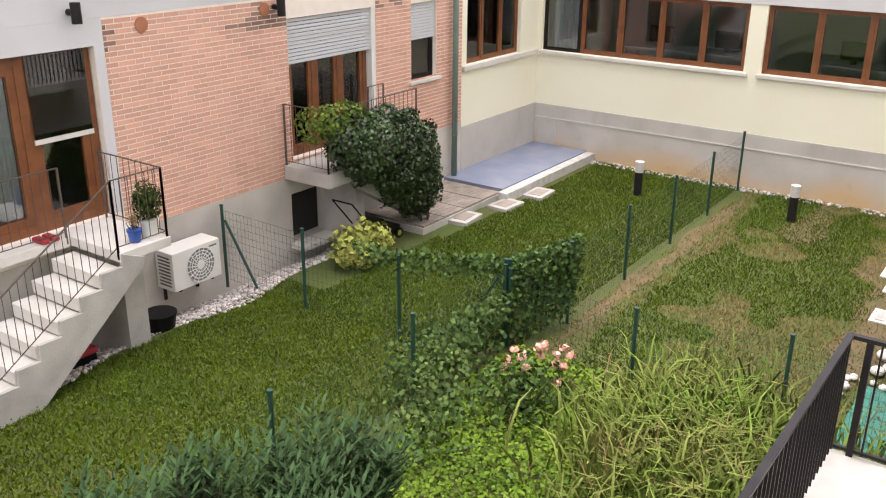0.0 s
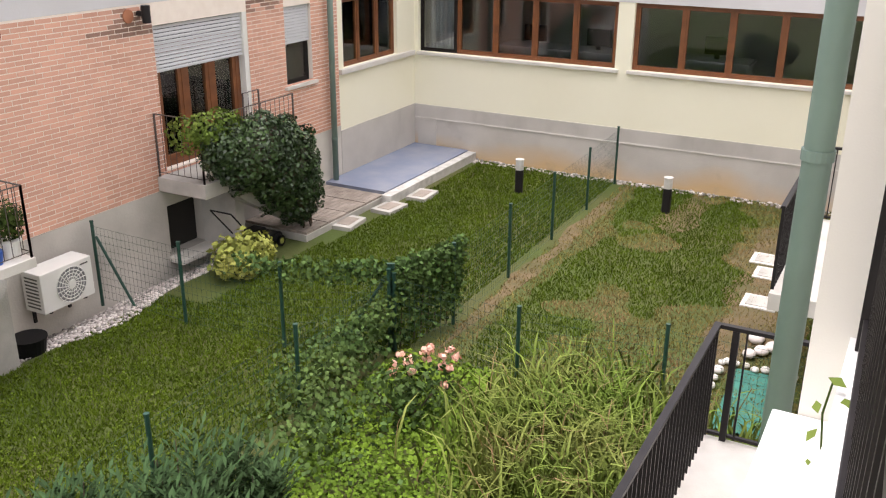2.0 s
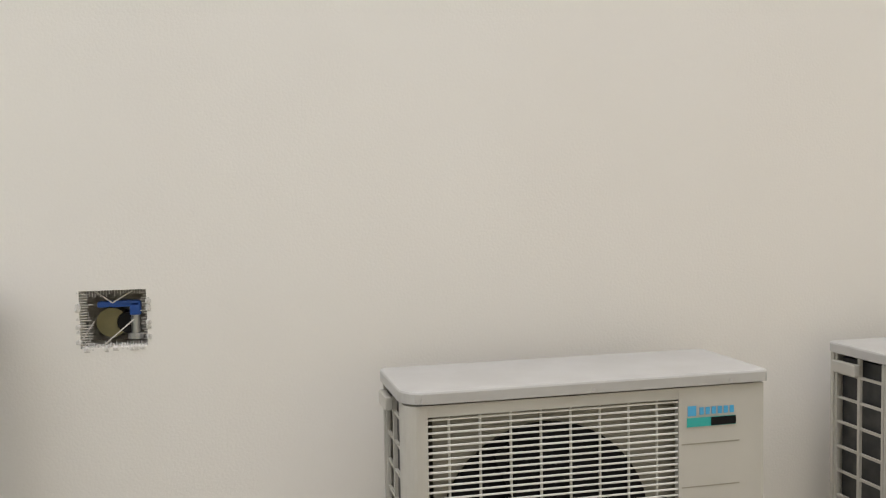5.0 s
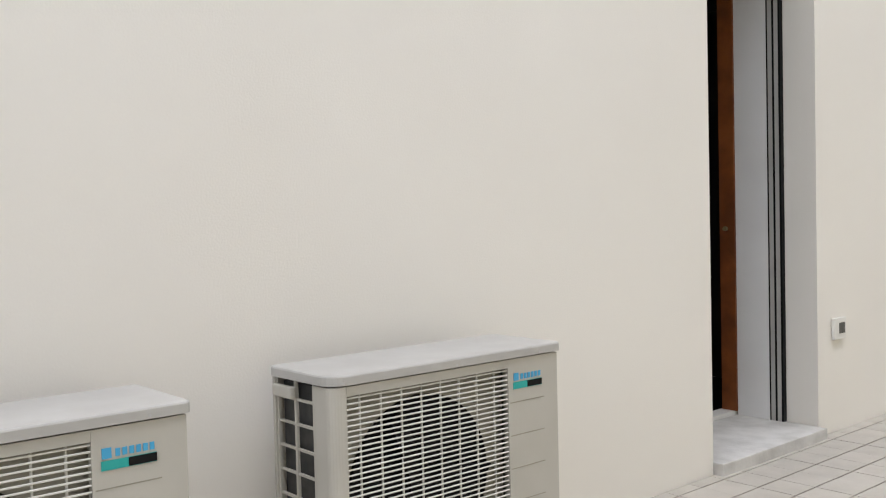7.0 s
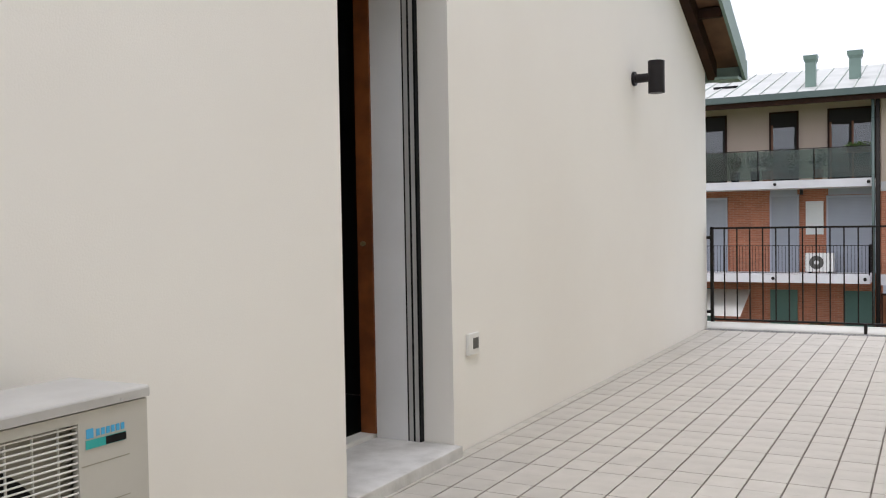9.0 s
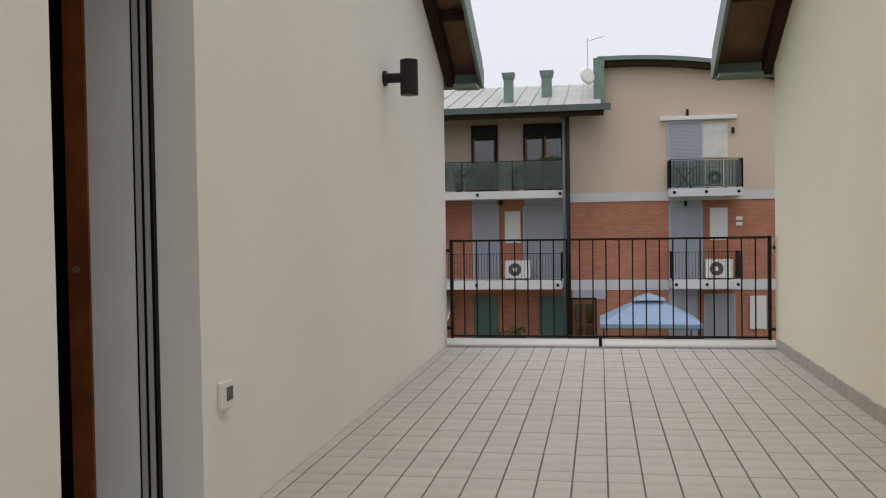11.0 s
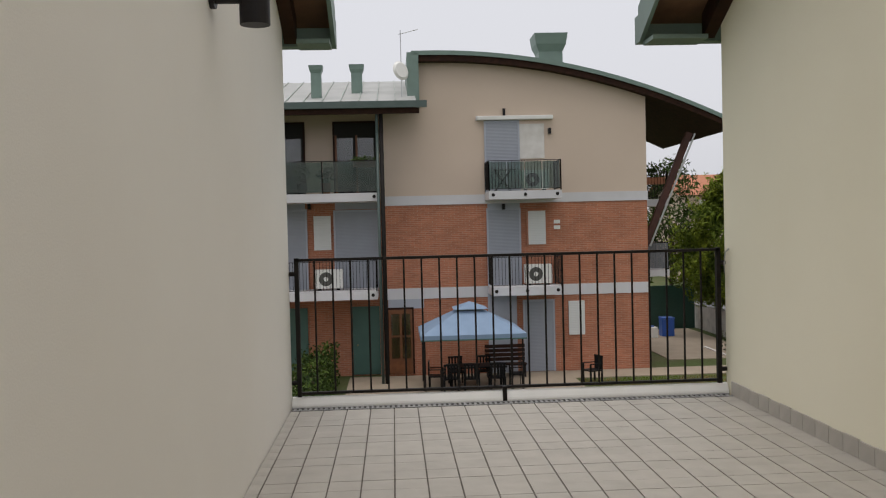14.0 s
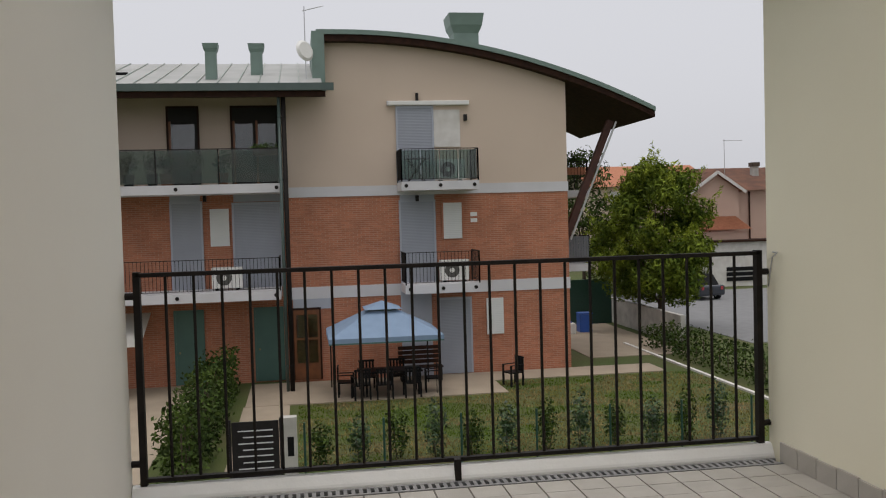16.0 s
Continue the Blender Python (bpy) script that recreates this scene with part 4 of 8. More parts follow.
def outlet_box():
    b = thing("outlet_box", (0.0, 5.655, 0.475), "white outdoor socket box with a grey cover", "socket")
    pbox("housing", b, WHITEPL, 0.001, 0.02, -0.06, 0.065, 0.0, 0.11, bevel=0.005)
    pbox("cover", b, FINS, 0.02, 0.023, -0.012, 0.046, 0.03, 0.085)
    return b


outlet_box()


def terrace_door():
    y0, y1, z0, z1 = DOOR
    d = thing("door_1", (0, 0, 0), "open orange-brown wooden terrace door in a plastered recess", "door", kind="structure")
    pbox("threshold", d, STEPSTONE, -0.44, 0.05, y0 + 0.002, y1 - 0.004, -0.02, 0.055, "pale worn stone threshold", bevel=0.006)
    pbox("inner_sill", d, WHITEPL, -0.53, -0.445, y0 + 0.002, y1 - 0.002, 0.0, 0.075)
    for a, b in ((y1 - 0.03, y1 - 0.002), (y0 + 0.002, y0 + 0.03)):
        pbox("insulated_jamb", d, JAMBWHITE, -0.43, -0.246, a, b, 0.056, z1 - 0.002)
        # solid black strips paint the shade of the gaps beside the guides
        pbox("gap_shade_strip", d, BLACKPL, -0.245, -0.238, a, b, 0.056, z1 - 0.002)
        pbox("shutter_guide", d, ACTOP, -0.237, -0.214, a, b, 0.056, z1 - 0.002, "grey roller shutter guide")
        pbox("guide_seal", d, BLACKPL, -0.213, -0.203, a, b, 0.056, z1 - 0.002)
        pbox("guide_lip", d, ACTOP, -0.202, -0.180, a, b, 0.056, z1 - 0.002)
        pbox("gap_shade_strip", d, BLACKPL, -0.179, -0.168, a, b, 0.056, z1 - 0.002)
    pbox("frame_post", d, DOORWOOD, -0.52, -0.432, y1 - 0.04, y1 + 0.05, 0.076, z1 - 0.002)
    pbox("frame_post", d, DOORWOOD, -0.52, -0.432, y0 - 0.05, y0 + 0.04, 0.076, z1 - 0.002)
    bm = bmesh.new()
    rod(bm, (-0.48, y1 - 0.042, 1.05), (-0.48, y1 - 0.06, 1.05), 0.012, 10)
    part("latch", bm, BRASS, d)
    return d


terrace_door()


def gutter_pipe(name, x, y, z0, z1, r, label, material=SAGE):
    p = thing(name, (x, y, z0), label, "drainpipe")
    bm = bmesh.new()
    rod(bm, (0, 0, 0), (0, 0, z1 - z0), r, 20)
    part("pipe", bm, material, p, smooth=True)
    z = 0.8
    while z < z1 - z0:
        bm = bmesh.new()
        rod(bm, (0, 0, z), (0, 0, z + 0.035), r + 0.006, 20)
        part("bracket", bm, material, p)
        z += 1.9
    return p


gutter_pipe("drainpipe", -0.50, 0.0, GZ - 0.02, 6.0, 0.046, "sage green painted drainpipe at the house corner")
# ---- garden: the brick house's fittings ----
def window_unit(name, axis, a0, a1, z0, z1, plane, depth, splits, label, frame_mat=WOOD, w=0.05, sash=0.04):
    """A framed window in a wall along axis; plane is the glass plane's coordinate, splits the mullions."""
    wd = thing(name, (0, 0, 0), label, "window", kind="structure")

    def b(pname, m, p0, p1, lo, hi, d0, d1, parent=wd, lab=""):
        dims = (p0, p1, plane + d0, plane + d1) if axis == "x" else (plane + d0, plane + d1, p0, p1)
        return pbox(pname, parent, m, *dims, lo, hi, lab)
    b("frame_top", frame_mat, a0, a1, z1 - w, z1, -depth, depth)
    b("frame_bottom", frame_mat, a0, a1, z0, z0 + w, -depth, depth)
    edges = [a0, *splits, a1]
    for k, e in enumerate(edges):
        l = a0 if k == 0 else e - w / 2
        r = a1 if k == len(edges) - 1 else e + w / 2
        if k == 0:
            r = a0 + w
        if k == len(edges) - 1:
            l = a1 - w
        b("frame_post", frame_mat, l, r, z0 + w, z1 - w, -depth, depth)
    for l, r in zip(edges, edges[1:]):
        p0 = l + (w if l == a0 else w / 2)
        p1 = r - (w if r == a1 else w / 2)
        s = b("sash", frame_mat, p0, p0 + sash, z0 + w, z1 - w, -depth + 0.01, depth - 0.01)
        b("sash_stile", frame_mat, p1 - sash, p1, z0 + w, z1 - w, -depth + 0.01, depth - 0.01, s)
        b("sash_rail", frame_mat, p0 + sash, p1 - sash, z0 + w, z0 + w + sash, -depth + 0.01, depth - 0.01, s)
        b("sash_head", frame_mat, p0 + sash, p1 - sash, z1 - w - sash, z1 - w, -depth + 0.01, depth - 0.01, s)
        g = b("pane", GLASS, p0 + sash, p1 - sash, z0 + w + sash, z1 - w - sash, -0.004, 0.004)
        g.visible_shadow = False
    return wd


window_unit("window_1", "y", -8.66, YW1[1], YW1[2], YW1[3], XY - 0.12, 0.04, (-7.78, -6.91, -6.05), "wide brown wooden office window over a pale sill")
window_unit("window_2", "y", YW1[0], -8.68, YW1[2], YW1[3], XY - 0.12, 0.03, (), "dark metal window with a grey curtain behind", IRON, 0.04, 0.03)
window_unit("window_3", "y", *YW2, XY - 0.12, 0.04, (-3.92, -3.05, -2.15, -1.22), "wide brown wooden office window over a pale sill")
window_unit("window_4", "x", *RW, YB - 0.12, 0.04, (-13.45, -12.75), "three-light brown wooden window in the yellow wall")
window_unit("window_5", "x", *SW, YB - 0.12, 0.035, (), "small dark metal window half under a grey shutter", IRON, 0.04, 0.03)
for k, u in enumerate(UW):
    window_unit(f"window_{k + 6}", "x", *u, YB - 0.12, 0.035, (), "tall dark upstairs window half under a grey shutter", IRON, 0.05, 0.03)
    structure(f"sill_upper_{k}", PALESTONE, u[0] - 0.06, u[1] + 0.06, YB - 0.02, YB + 0.06, u[2] - 0.045, u[2] - 0.002)
    g = thing("window_grating", (0, 0, 0), "black iron window railing with upright bars", "grating")
    for j in range(9):
        x = u[0] + 0.06 + j * (u[1] - u[0] - 0.12) / 8
        bm = bmesh.new()
        rod(bm, (x, YB - 0.05, u[2] + 0.01), (x, YB - 0.05, u[2] + 0.9), 0.007, 5)
        part("bar", bm, IRON, g)
    pbox("top_rail", g, IRON, u[0], u[1], YB - 0.06, YB - 0.04, u[2] + 0.9, u[2] + 0.92)
window_unit("french_door_1", "x", D1[0] + 0.02, D1[1], D1[2], D1[3], YB - 0.14, 0.05, (-3.09,), "orange-brown wooden french door with white curtains", WOOD, 0.12, 0.10)
rs = thing("insect_screen", (0, YB - 0.075, 0), "grey insect screen pulled half down over the door", "screen")
pbox("mesh", rs, SCREENNET, -3.93, -3.16, -0.004, 0.0, -1.62, -0.63)
pbox("bottom_bar", rs, PALESTONE, -3.94, -3.15, -0.012, 0.008, -1.68, -1.621)
window_unit("french_door_2", "x", D2[0] + 0.12, D2[1] - 0.02, D2[2], -0.9, YB - 0.16, 0.05, (-8.55, -7.95), "brown wooden french door under a half-lowered shutter", WOOD, 0.09, 0.07)
structure("jamb_white_1", WHITEPL, D2[0] + 0.002, D2[0] + 0.1, YB - 0.2, YB - 0.002, D2[2], D2[3])
structure("sill_small_window", PALESTONE, SW[0] - 0.08, SW[1] + 0.08, YB - 0.05, YB + 0.07, SW[2] - 0.06, SW[2] - 0.003, bevel=0.006)
for nm, a, b, lo, hi in (("roller_shutter", D2[0] + 0.02, D2[1] - 0.005, -1.30, -0.625), ("roller_shutter", SW[0] + 0.01, SW[1] - 0.01, -1.29, -0.655), *(("roller_shutter", u[0] + 0.01, u[1] - 0.01, 1.37, 2.19) for u in UW)):
    s = thing(nm, (0, YB - 0.05, lo), "pale grey slatted roller shutter half lowered", "shutter")
    n = int((hi - lo) / 0.052)
    for k in range(n):
        bm = bmesh.new()
        z = k * (hi - lo) / n
        vv = box(bm, a, b, -0.008, 0.008, z, z + 0.047)
        part("slat", bm, SHUTTERL, s)
for nm, x0, x1, lo, hi in (("curtain", -3.78, -3.26, -2.51, -0.86), ("curtain", -2.92, -2.43, -2.51, -0.86)):
    bm = bmesh.new()
    n = 40
    cols = [[bm.verts.new((x0 + (x1 - x0) * i / n, YB - 0.163 + 0.009 * math.sin(i * 1.4), z)) for z in (lo, hi)] for i in range(n + 1)]
    for p, q in zip(cols, cols[1:]):
        bm.faces.new((p[0], q[0], q[1], p[1]))
    tagged(part(nm, bm, CURTAIN, smooth=True), "white gathered window curtain behind the glass", "curtain")
bm = bmesh.new()
n = 30
cols = [[bm.verts.new((XY - 0.36 + 0.02 * math.sin(i * 1.4), -9.45 + 0.7 * i / n, z)) for z in (-1.95, -0.75)] for i in range(n + 1)]
for p, q in zip(cols, cols[1:]):
    bm.faces.new((p[0], q[0], q[1], p[1]))
tagged(part("curtain", bm, CURTAIN, smooth=True), "grey gathered curtain behind the dark metal window", "curtain")


def desk(x, y):
    d = thing("office_desk", (x, y, -3.1), "pale office desk seen through the glass", "desk", "desks in the office")
    pbox("top", d, BAND, -0.4, 0.4, -0.7, 0.7, 1.24, 1.28)
    for sx in (-0.36, 0.34):
        for sy in (-0.66, 0.62):
            pbox("leg", d, CHROME, sx, sx + 0.04, sy, sy + 0.04, 0, 1.239)
    pbox("screen", d, BLACKPL, -0.03, 0.0, -0.25, 0.25, 1.36, 1.7)
    pbox("stand", d, BLACKPL, -0.02, 0.0, -0.05, 0.05, 1.281, 1.359)
    return d


dk = desk(-15.9, -7.3)
copy_thing(dk, pose(-15.9, -5.9, -3.1))
copy_thing(dk, pose(-16.0, -3.5, -3.1))
for y in (-8.57, -6.17, -3.81):
    l = thing("wall_spot_lamp", (XY + 0.013, y, -0.26), "small round dark wall spot lamp", "lamp", "spots on the band")
    bm = bmesh.new()
    rod(bm, (0, 0, 0), (0.02, 0, 0), 0.055, 16)
    part("base", bm, RAIL, l)
    bm = bmesh.new()
    rod(bm, (0.02, 0, 0), (0.13, 0.03, -0.05), 0.042, 16)
    part("head", bm, RAIL, l)
for x, z in ((-7.05, -0.42), (-3.75, -0.2)):
    l = thing("wall_lamp", (x, YB + 0.013, z), "dark cylinder wall lamp on the brick house", "lamp", "lamps on the brick house")
    bm = bmesh.new()
    rod(bm, (0, 0, 0), (0, 0.1, 0), 0.04, 14)
    part("arm", bm, RAIL, l)
    bm = bmesh.new()
    rod(bm, (0, 0.15, -0.12), (0, 0.15, 0.12), 0.06, 20)
    part("cylinder", bm, RAIL, l)
for x in (-4.74, -6.86):
    bm = bmesh.new()
    rod(bm, (0, 0, 0), (0, 0.016, 0), 0.095, 24)
    vc = part("vent_cover", bm, TERRA)
    vc.location = (x, YB + 0.007, -0.44)
    tagged(vc, "round terracotta vent cover in the brickwork", "vent cover", "vent covers in the bricks")
gutter_pipe("drainpipe", -11.55, YB + 0.12, -4.0, 2.05, 0.055, "sage green drainpipe on the brick house corner")
# black sheet for the unlit cellar behind the opening
structure("cellar_window", UNLITROOM, BW[0], BW[1], YB - 0.28, YB - 0.2, BW[2], BW[3])
structure("cellar_sill", PALESTONE, BW[0] - 0.1, BW[1] + 0.05, YB - 0.15, YB + 0.3, BW[2] - 0.09, BW[2] - 0.003, bevel=0.01)
# added thin panel that carries the stained section of the plinth; no hatch
structure("plinth_stain_panel", PLINTHSTAIN, XY + 0.017, XY + 0.03, YB + 0.1, YB + 0.55, -4.15, -3.45)


def rail_run(parent, pts, height, material, gap=0.11, bar_r=0.006, top=0.02):
    """Upright-bar railing along points at floor level."""
    for a, b in zip(pts, pts[1:]):
        a, b = Vector(a), Vector(b)
        up = Vector((0, 0, height))
        bm = bmesh.new()
        bar(bm, a + up, b + up, top * 2, top)
        part("top_rail", bm, material, parent)
        bm = bmesh.new()
        bar(bm, a + Vector((0, 0, 0.07)), b + Vector((0, 0, 0.07)), top, top * 0.8)
        part("bottom_rail", bm, material, parent)
        n = max(2, int((b - a).length / gap))
        for k in range(1, n):
            p = a.lerp(b, k / n)
            bm = bmesh.new()
            rod(bm, p + Vector((0, 0, 0.07)), p + up, bar_r, 5)
            part("bar", bm, material, parent)
        for p in (a, b):
            bm = bmesh.new()
            box(bm, p.x - top, p.x + top, p.y - top, p.y + top, p.z - 0.08, p.z + height)
            part("post", bm, material, parent)


def front_stair():
    s = thing("front_stair", (0, 0, 0), "pale concrete outside stair with a dark iron railing", "stair")
    lx, x1 = -3.2, -3.92
    pbox("landing", s, PALESTONE, x1, lx, -8.42, YB + 0.012, -2.87, -2.75, bevel=0.008)
    pbox("door_step", s, PALESTONE, lx + 0.001, -1.0, YB + 0.013, -9.36, -2.87, -2.75, bevel=0.008)
    n, rise, go = 8, 0.181, 0.285
    for k in range(n - 1):
        z = -2.75 - rise * (k + 1)
        x = lx + go * k
        pbox("tread", s, PALESTONE, x, x + go + 0.02, -9.34, -8.45, z - 0.16, z, bevel=0.006)
    bm = bmesh.new()
    prof = [(lx - 0.01, -2.76)]
    for k in range(n - 1):
        z = -2.75 - rise * (k + 1)
        prof += [(lx + go * k, z + 0.02), (lx + go * (k + 1), z + 0.02)]
    prof += [(lx + go * (n - 1), GZ - 0.2), (lx + go * (n - 1) - 0.55, GZ - 0.2), (lx - 0.25, -3.02), (lx - 0.3, -2.88)]
    for y0, y1 in ((-8.449, -8.40),):
        a = [bm.verts.new((x, y0, z)) for x, z in prof]
        b = [bm.verts.new((x, y1, z)) for x, z in prof]
        bm.faces.new(a[::-1])
        bm.faces.new(b)
        for i in range(len(prof)):
            j = (i + 1) % len(prof)
            bm.faces.new((a[i], a[j], b[j], b[i]))
    bmesh.ops.recalc_face_normals(bm, faces=bm.faces[:])
    part("stringer", bm, CONCRETE, s, "weathered concrete stair side")
    bm = bmesh.new()
    v = [bm.verts.new(p) for p in ((lx, -9.34, -2.95), (lx, -8.45, -2.95), (lx + go * 7, -8.45, GZ - 0.1), (lx + go * 7, -9.34, GZ - 0.1))]
    bm.faces.new(v)
    bmesh.ops.solidify(bm, geom=bm.faces[:], thickness=0.05)
    part("soffit_slab", bm, CONCRETE, s)
    pbox("support_wall", s, CONCRETE, -3.75, -3.45, YB + 0.013, -8.8, GZ - 0.5, -2.871)
    rail_run(s, [(x1 + 0.03, YB + 0.03, -2.75), (x1 + 0.03, -8.45, -2.75), (lx, -8.45, -2.75), (lx + go * 7, -8.45, -4.0)], 0.86, THINRAIL, 0.11, 0.005, 0.011)
    rail_run(s, [(lx + 0.05, -9.37, -2.75), (-1.0, -9.37, -2.75)], 0.86, THINRAIL, 0.11, 0.005, 0.011)
    return s


front_stair()


def balcony(x0, x1, y0, y1, z, stair=False, label="", h=0.9):
    b = thing("balcony", (0, 0, 0), label, "balcony")
    pbox("slab", b, PALESTONE if not stair else CONCRETE, x0, x1, y0, y1, z - 0.22, z, bevel=0.01)
    return b


bal = balcony(-9.3, -7.08, -8.72, YB + 0.012, -2.8, True, "concrete balcony with a thin dark iron railing")
rail_run(bal, [(-7.12, YB + 0.03, -2.8), (-7.12, -8.76, -2.8), (-9.3, -8.76, -2.8)], 0.95, THINRAIL, 0.11, 0.005, 0.011)
rail_run(bal, [(-8.9, -9.45, -2.8), (-9.3, -9.45, -2.8)], 0.95, THINRAIL, 0.11, 0.005, 0.011)
structure("balcony_pier", CONCRETE, -8.15, -7.95, YB + 0.012, -8.95, GZ - 0.3, -3.021)


bm = bmesh.new()
prof = [(-7.6, -3.02), (-9.55, -3.6), (-9.6, GZ - 0.1), (-9.1, GZ - 0.1), (-9.05, -3.95), (-7.9, -3.25)]
a = [bm.verts.new((x, -8.95, z)) for x, z in prof]
b = [bm.verts.new((x, -8.70, z)) for x, z in prof]
bm.faces.new(a), bm.faces.new(b[::-1])
for i in range(len(prof)):
    j = (i + 1) % len(prof)
    bm.faces.new((a[j], a[i], b[i], b[j]))
bmesh.ops.recalc_face_normals(bm, faces=bm.faces[:])
tagged(part("stair_flank", bm, CONCRETE), "grey concrete flank of the ivy-covered stair", "stair")


def blob(rng, n, centre, radii, shell=0.35):
    d = rng.normal(size=(n, 3))
    d /= np.linalg.norm(d, axis=1)[:, None]
    lump = 1 + 0.10 * np.sin(d[:, 0] * 7 + 1) * np.sin(d[:, 1] * 6) + 0.07 * np.sin(d[:, 2] * 9 + d[:, 0] * 5)
    r = (1 - shell * rng.uniform(size=n) ** 2) * lump
    return np.array(centre) + d * r[:, None] * np.array(radii), d


def ivy_bush():
    rng = np.random.default_rng(11)
    s = thing("ivy_bush", (-8.4, -8.55, GZ), "dense dark green ivy mounded over the balcony rail", "ivy")
    p, d = [], []
    for c, r, n in (((-8.2, -8.62, -2.55), (0.9, 0.42, 0.6), 6800), ((-8.75, -8.60, -2.9), (0.75, 0.42, 0.76), 7200), ((-7.6, -8.7, -2.38), (0.55, 0.3, 0.42), 2600), ((-9.05, -8.55, -3.35), (0.48, 0.36, 0.6), 3400)):
        q, e = blob(rng, n, c, r)
        p.append(q), d.append(e)
    p, d = np.concatenate(p), np.concatenate(d)
    v, f = leaves(p - np.array(s.location), 0.062, rng, 0.8, d)
    tagged(cloud("leaves", v, f, IVY, s), kind="stuff")
    q, e = blob(rng, 900, (-7.35, -8.72, -1.98), (0.55, 0.22, 0.24))
    q2, e2 = blob(rng, 350, (-7.1, -9.0, -2.1), (0.14, 0.35, 0.3))
    v, f = leaves(np.concatenate([q, q2]) - np.array(s.location), 0.065, rng, 0.7, np.concatenate([e, e2]))
    tagged(cloud("young_leaves", v, f, IVYLIGHT, s, "yellow-green young ivy shoots"), kind="stuff")
    bm = bmesh.new()
    for k in range(5):
        x = -9.4 + 0.07 * k
        rod(bm, (x + 8.4, 0.05 * (k % 3), 0.0), (x + 8.55, 0.0, 0.9), 0.014, 6)
    part("stems", bm, BARK, s)
    for c, r in (((-8.2, -8.62, -2.56), (0.7, 0.3, 0.45)), ((-8.75, -8.60, -2.93), (0.58, 0.3, 0.58)), ((-9.05, -8.55, -3.3), (0.34, 0.24, 0.44))):
        bm = bmesh.new()
        bmesh.ops.create_icosphere(bm, subdivisions=2, radius=1, matrix=Matrix.Translation(Vector(c) - s.location) @ Matrix.Diagonal((*r, 1)))
        part("twig_core", bm, BARK, s)
    return s


ivy_bush()


def fan_unit():
    """The white outdoor unit hung on the brick house's plinth."""
    u = thing("air_conditioner", (-5.33, YB + 0.013, -3.92), "white outdoor air conditioner with a spiral fan guard", "air conditioner")
    W, D, H = 0.82, 0.42, 0.55
    pbox("body", u, WHITEPL, 0, W, 0.06, D, 0, H, bevel=0.015)
    # flat disc on the front, with the recess's shade in its grey
    bm = bmesh.new()
    rod(bm, (0.36, D, 0.27), (0.36, D + 0.006, 0.27), 0.235, 32)
    part("recess_shade_disc", bm, GUARDGREY, u)
    for k in range(5):
        r = 0.06 + k * 0.045
        bm = bmesh.new()
        m = 28
        for i in range(m):
            a, b = 2 * math.pi * i / m, 2 * math.pi * (i + 1) / m
            rod(bm, (0.36 + r * math.cos(a), D + 0.012, 0.27 + r * math.sin(a)), (0.36 + r * math.cos(b), D + 0.012, 0.27 + r * math.sin(b)), 0.006, 4)
        part("guard_ring", bm, WHITEPL, u)
    for k in range(18):
        a = 2 * math.pi * k / 18
        bm = bmesh.new()
        rod(bm, (0.36 + 0.05 * math.cos(a), D + 0.012, 0.27 + 0.05 * math.sin(a)), (0.36 + 0.24 * math.cos(a + 0.5), D + 0.012, 0.27 + 0.24 * math.sin(a + 0.5)), 0.006, 4)
        part("guard_spoke", bm, WHITEPL, u)
    bm = bmesh.new()
    rod(bm, (0.36, D + 0.006, 0.27), (0.36, D + 0.02, 0.27), 0.055, 20)
    part("hub", bm, WHITEPL, u)
    # raised dark strips paint the shade of the side slots
    for k in range(9):
        z = 0.06 + k * 0.05
        pbox("slot_shade_strip", u, FINS, W - 0.001, W + 0.003, 0.12, D - 0.06, z, z + 0.022)
    pbox("label_bar", u, FINS, 0.06, 0.19, D, D + 0.002, 0.47, 0.49)
    for x in (0.1, W - 0.16):
        pbox("bracket", u, RAIL, x, x + 0.04, 0.0, D - 0.05, -0.04, -0.001)
        pbox("bracket_upright", u, RAIL, x, x + 0.04, 0.0, 0.03, -0.25, -0.041)
    return u


fan_unit()


def pot(name, at, r, h, m, label, leafm=None, n=0, spread=(0.2, 0.2, 0.25), lift=0.2, size=0.06):
    p = thing(name, at, label, "flower pot")
    bm = bmesh.new()
    rod(bm, (0, 0, 0), (0, 0, h), r * 0.75, 22, r)
    part("pot", bm, m, p, smooth=False)
    bm = bmesh.new()
    rod(bm, (0, 0, h), (0, 0, h + 0.02), r * 1.06, 22)
    part("rim", bm, m, p)
    if leafm:
        rng = np.random.default_rng(n)
        q, e = blob(rng, n, (0, 0, h + lift), spread, 0.8)
        v, f = leaves(q, size, rng, 0.5, e)
        tagged(cloud("foliage", v, f, leafm, p), kind="stuff")
        bm = bmesh.new()
        for k in range(5):
            rod(bm, (0.02 * k - 0.04, 0, h), (0.05 * k - 0.1, 0.03 * (k % 2), h + lift), 0.005, 5)
        part("stems", bm, BARK, p)
    return p


pot("flower_pot", (-3.78, -8.62, -2.75), 0.115, 0.2, WHITEPL, "white plant pot with a leafy green bush", HEDGE, 900, (0.17, 0.17, 0.24), 0.24, 0.06)
pot("flower_pot", (-3.55, -8.60, -2.75), 0.085, 0.14, BLUEPL, "small bright blue pot with a dry sprig", DRYPLANT, 60, (0.05, 0.05, 0.08), 0.12, 0.05)
pot("bucket", (-4.1, -9.05, GZ - 0.16), 0.21, 0.34, BLACKPL, "black plastic tub on the gravel", None)
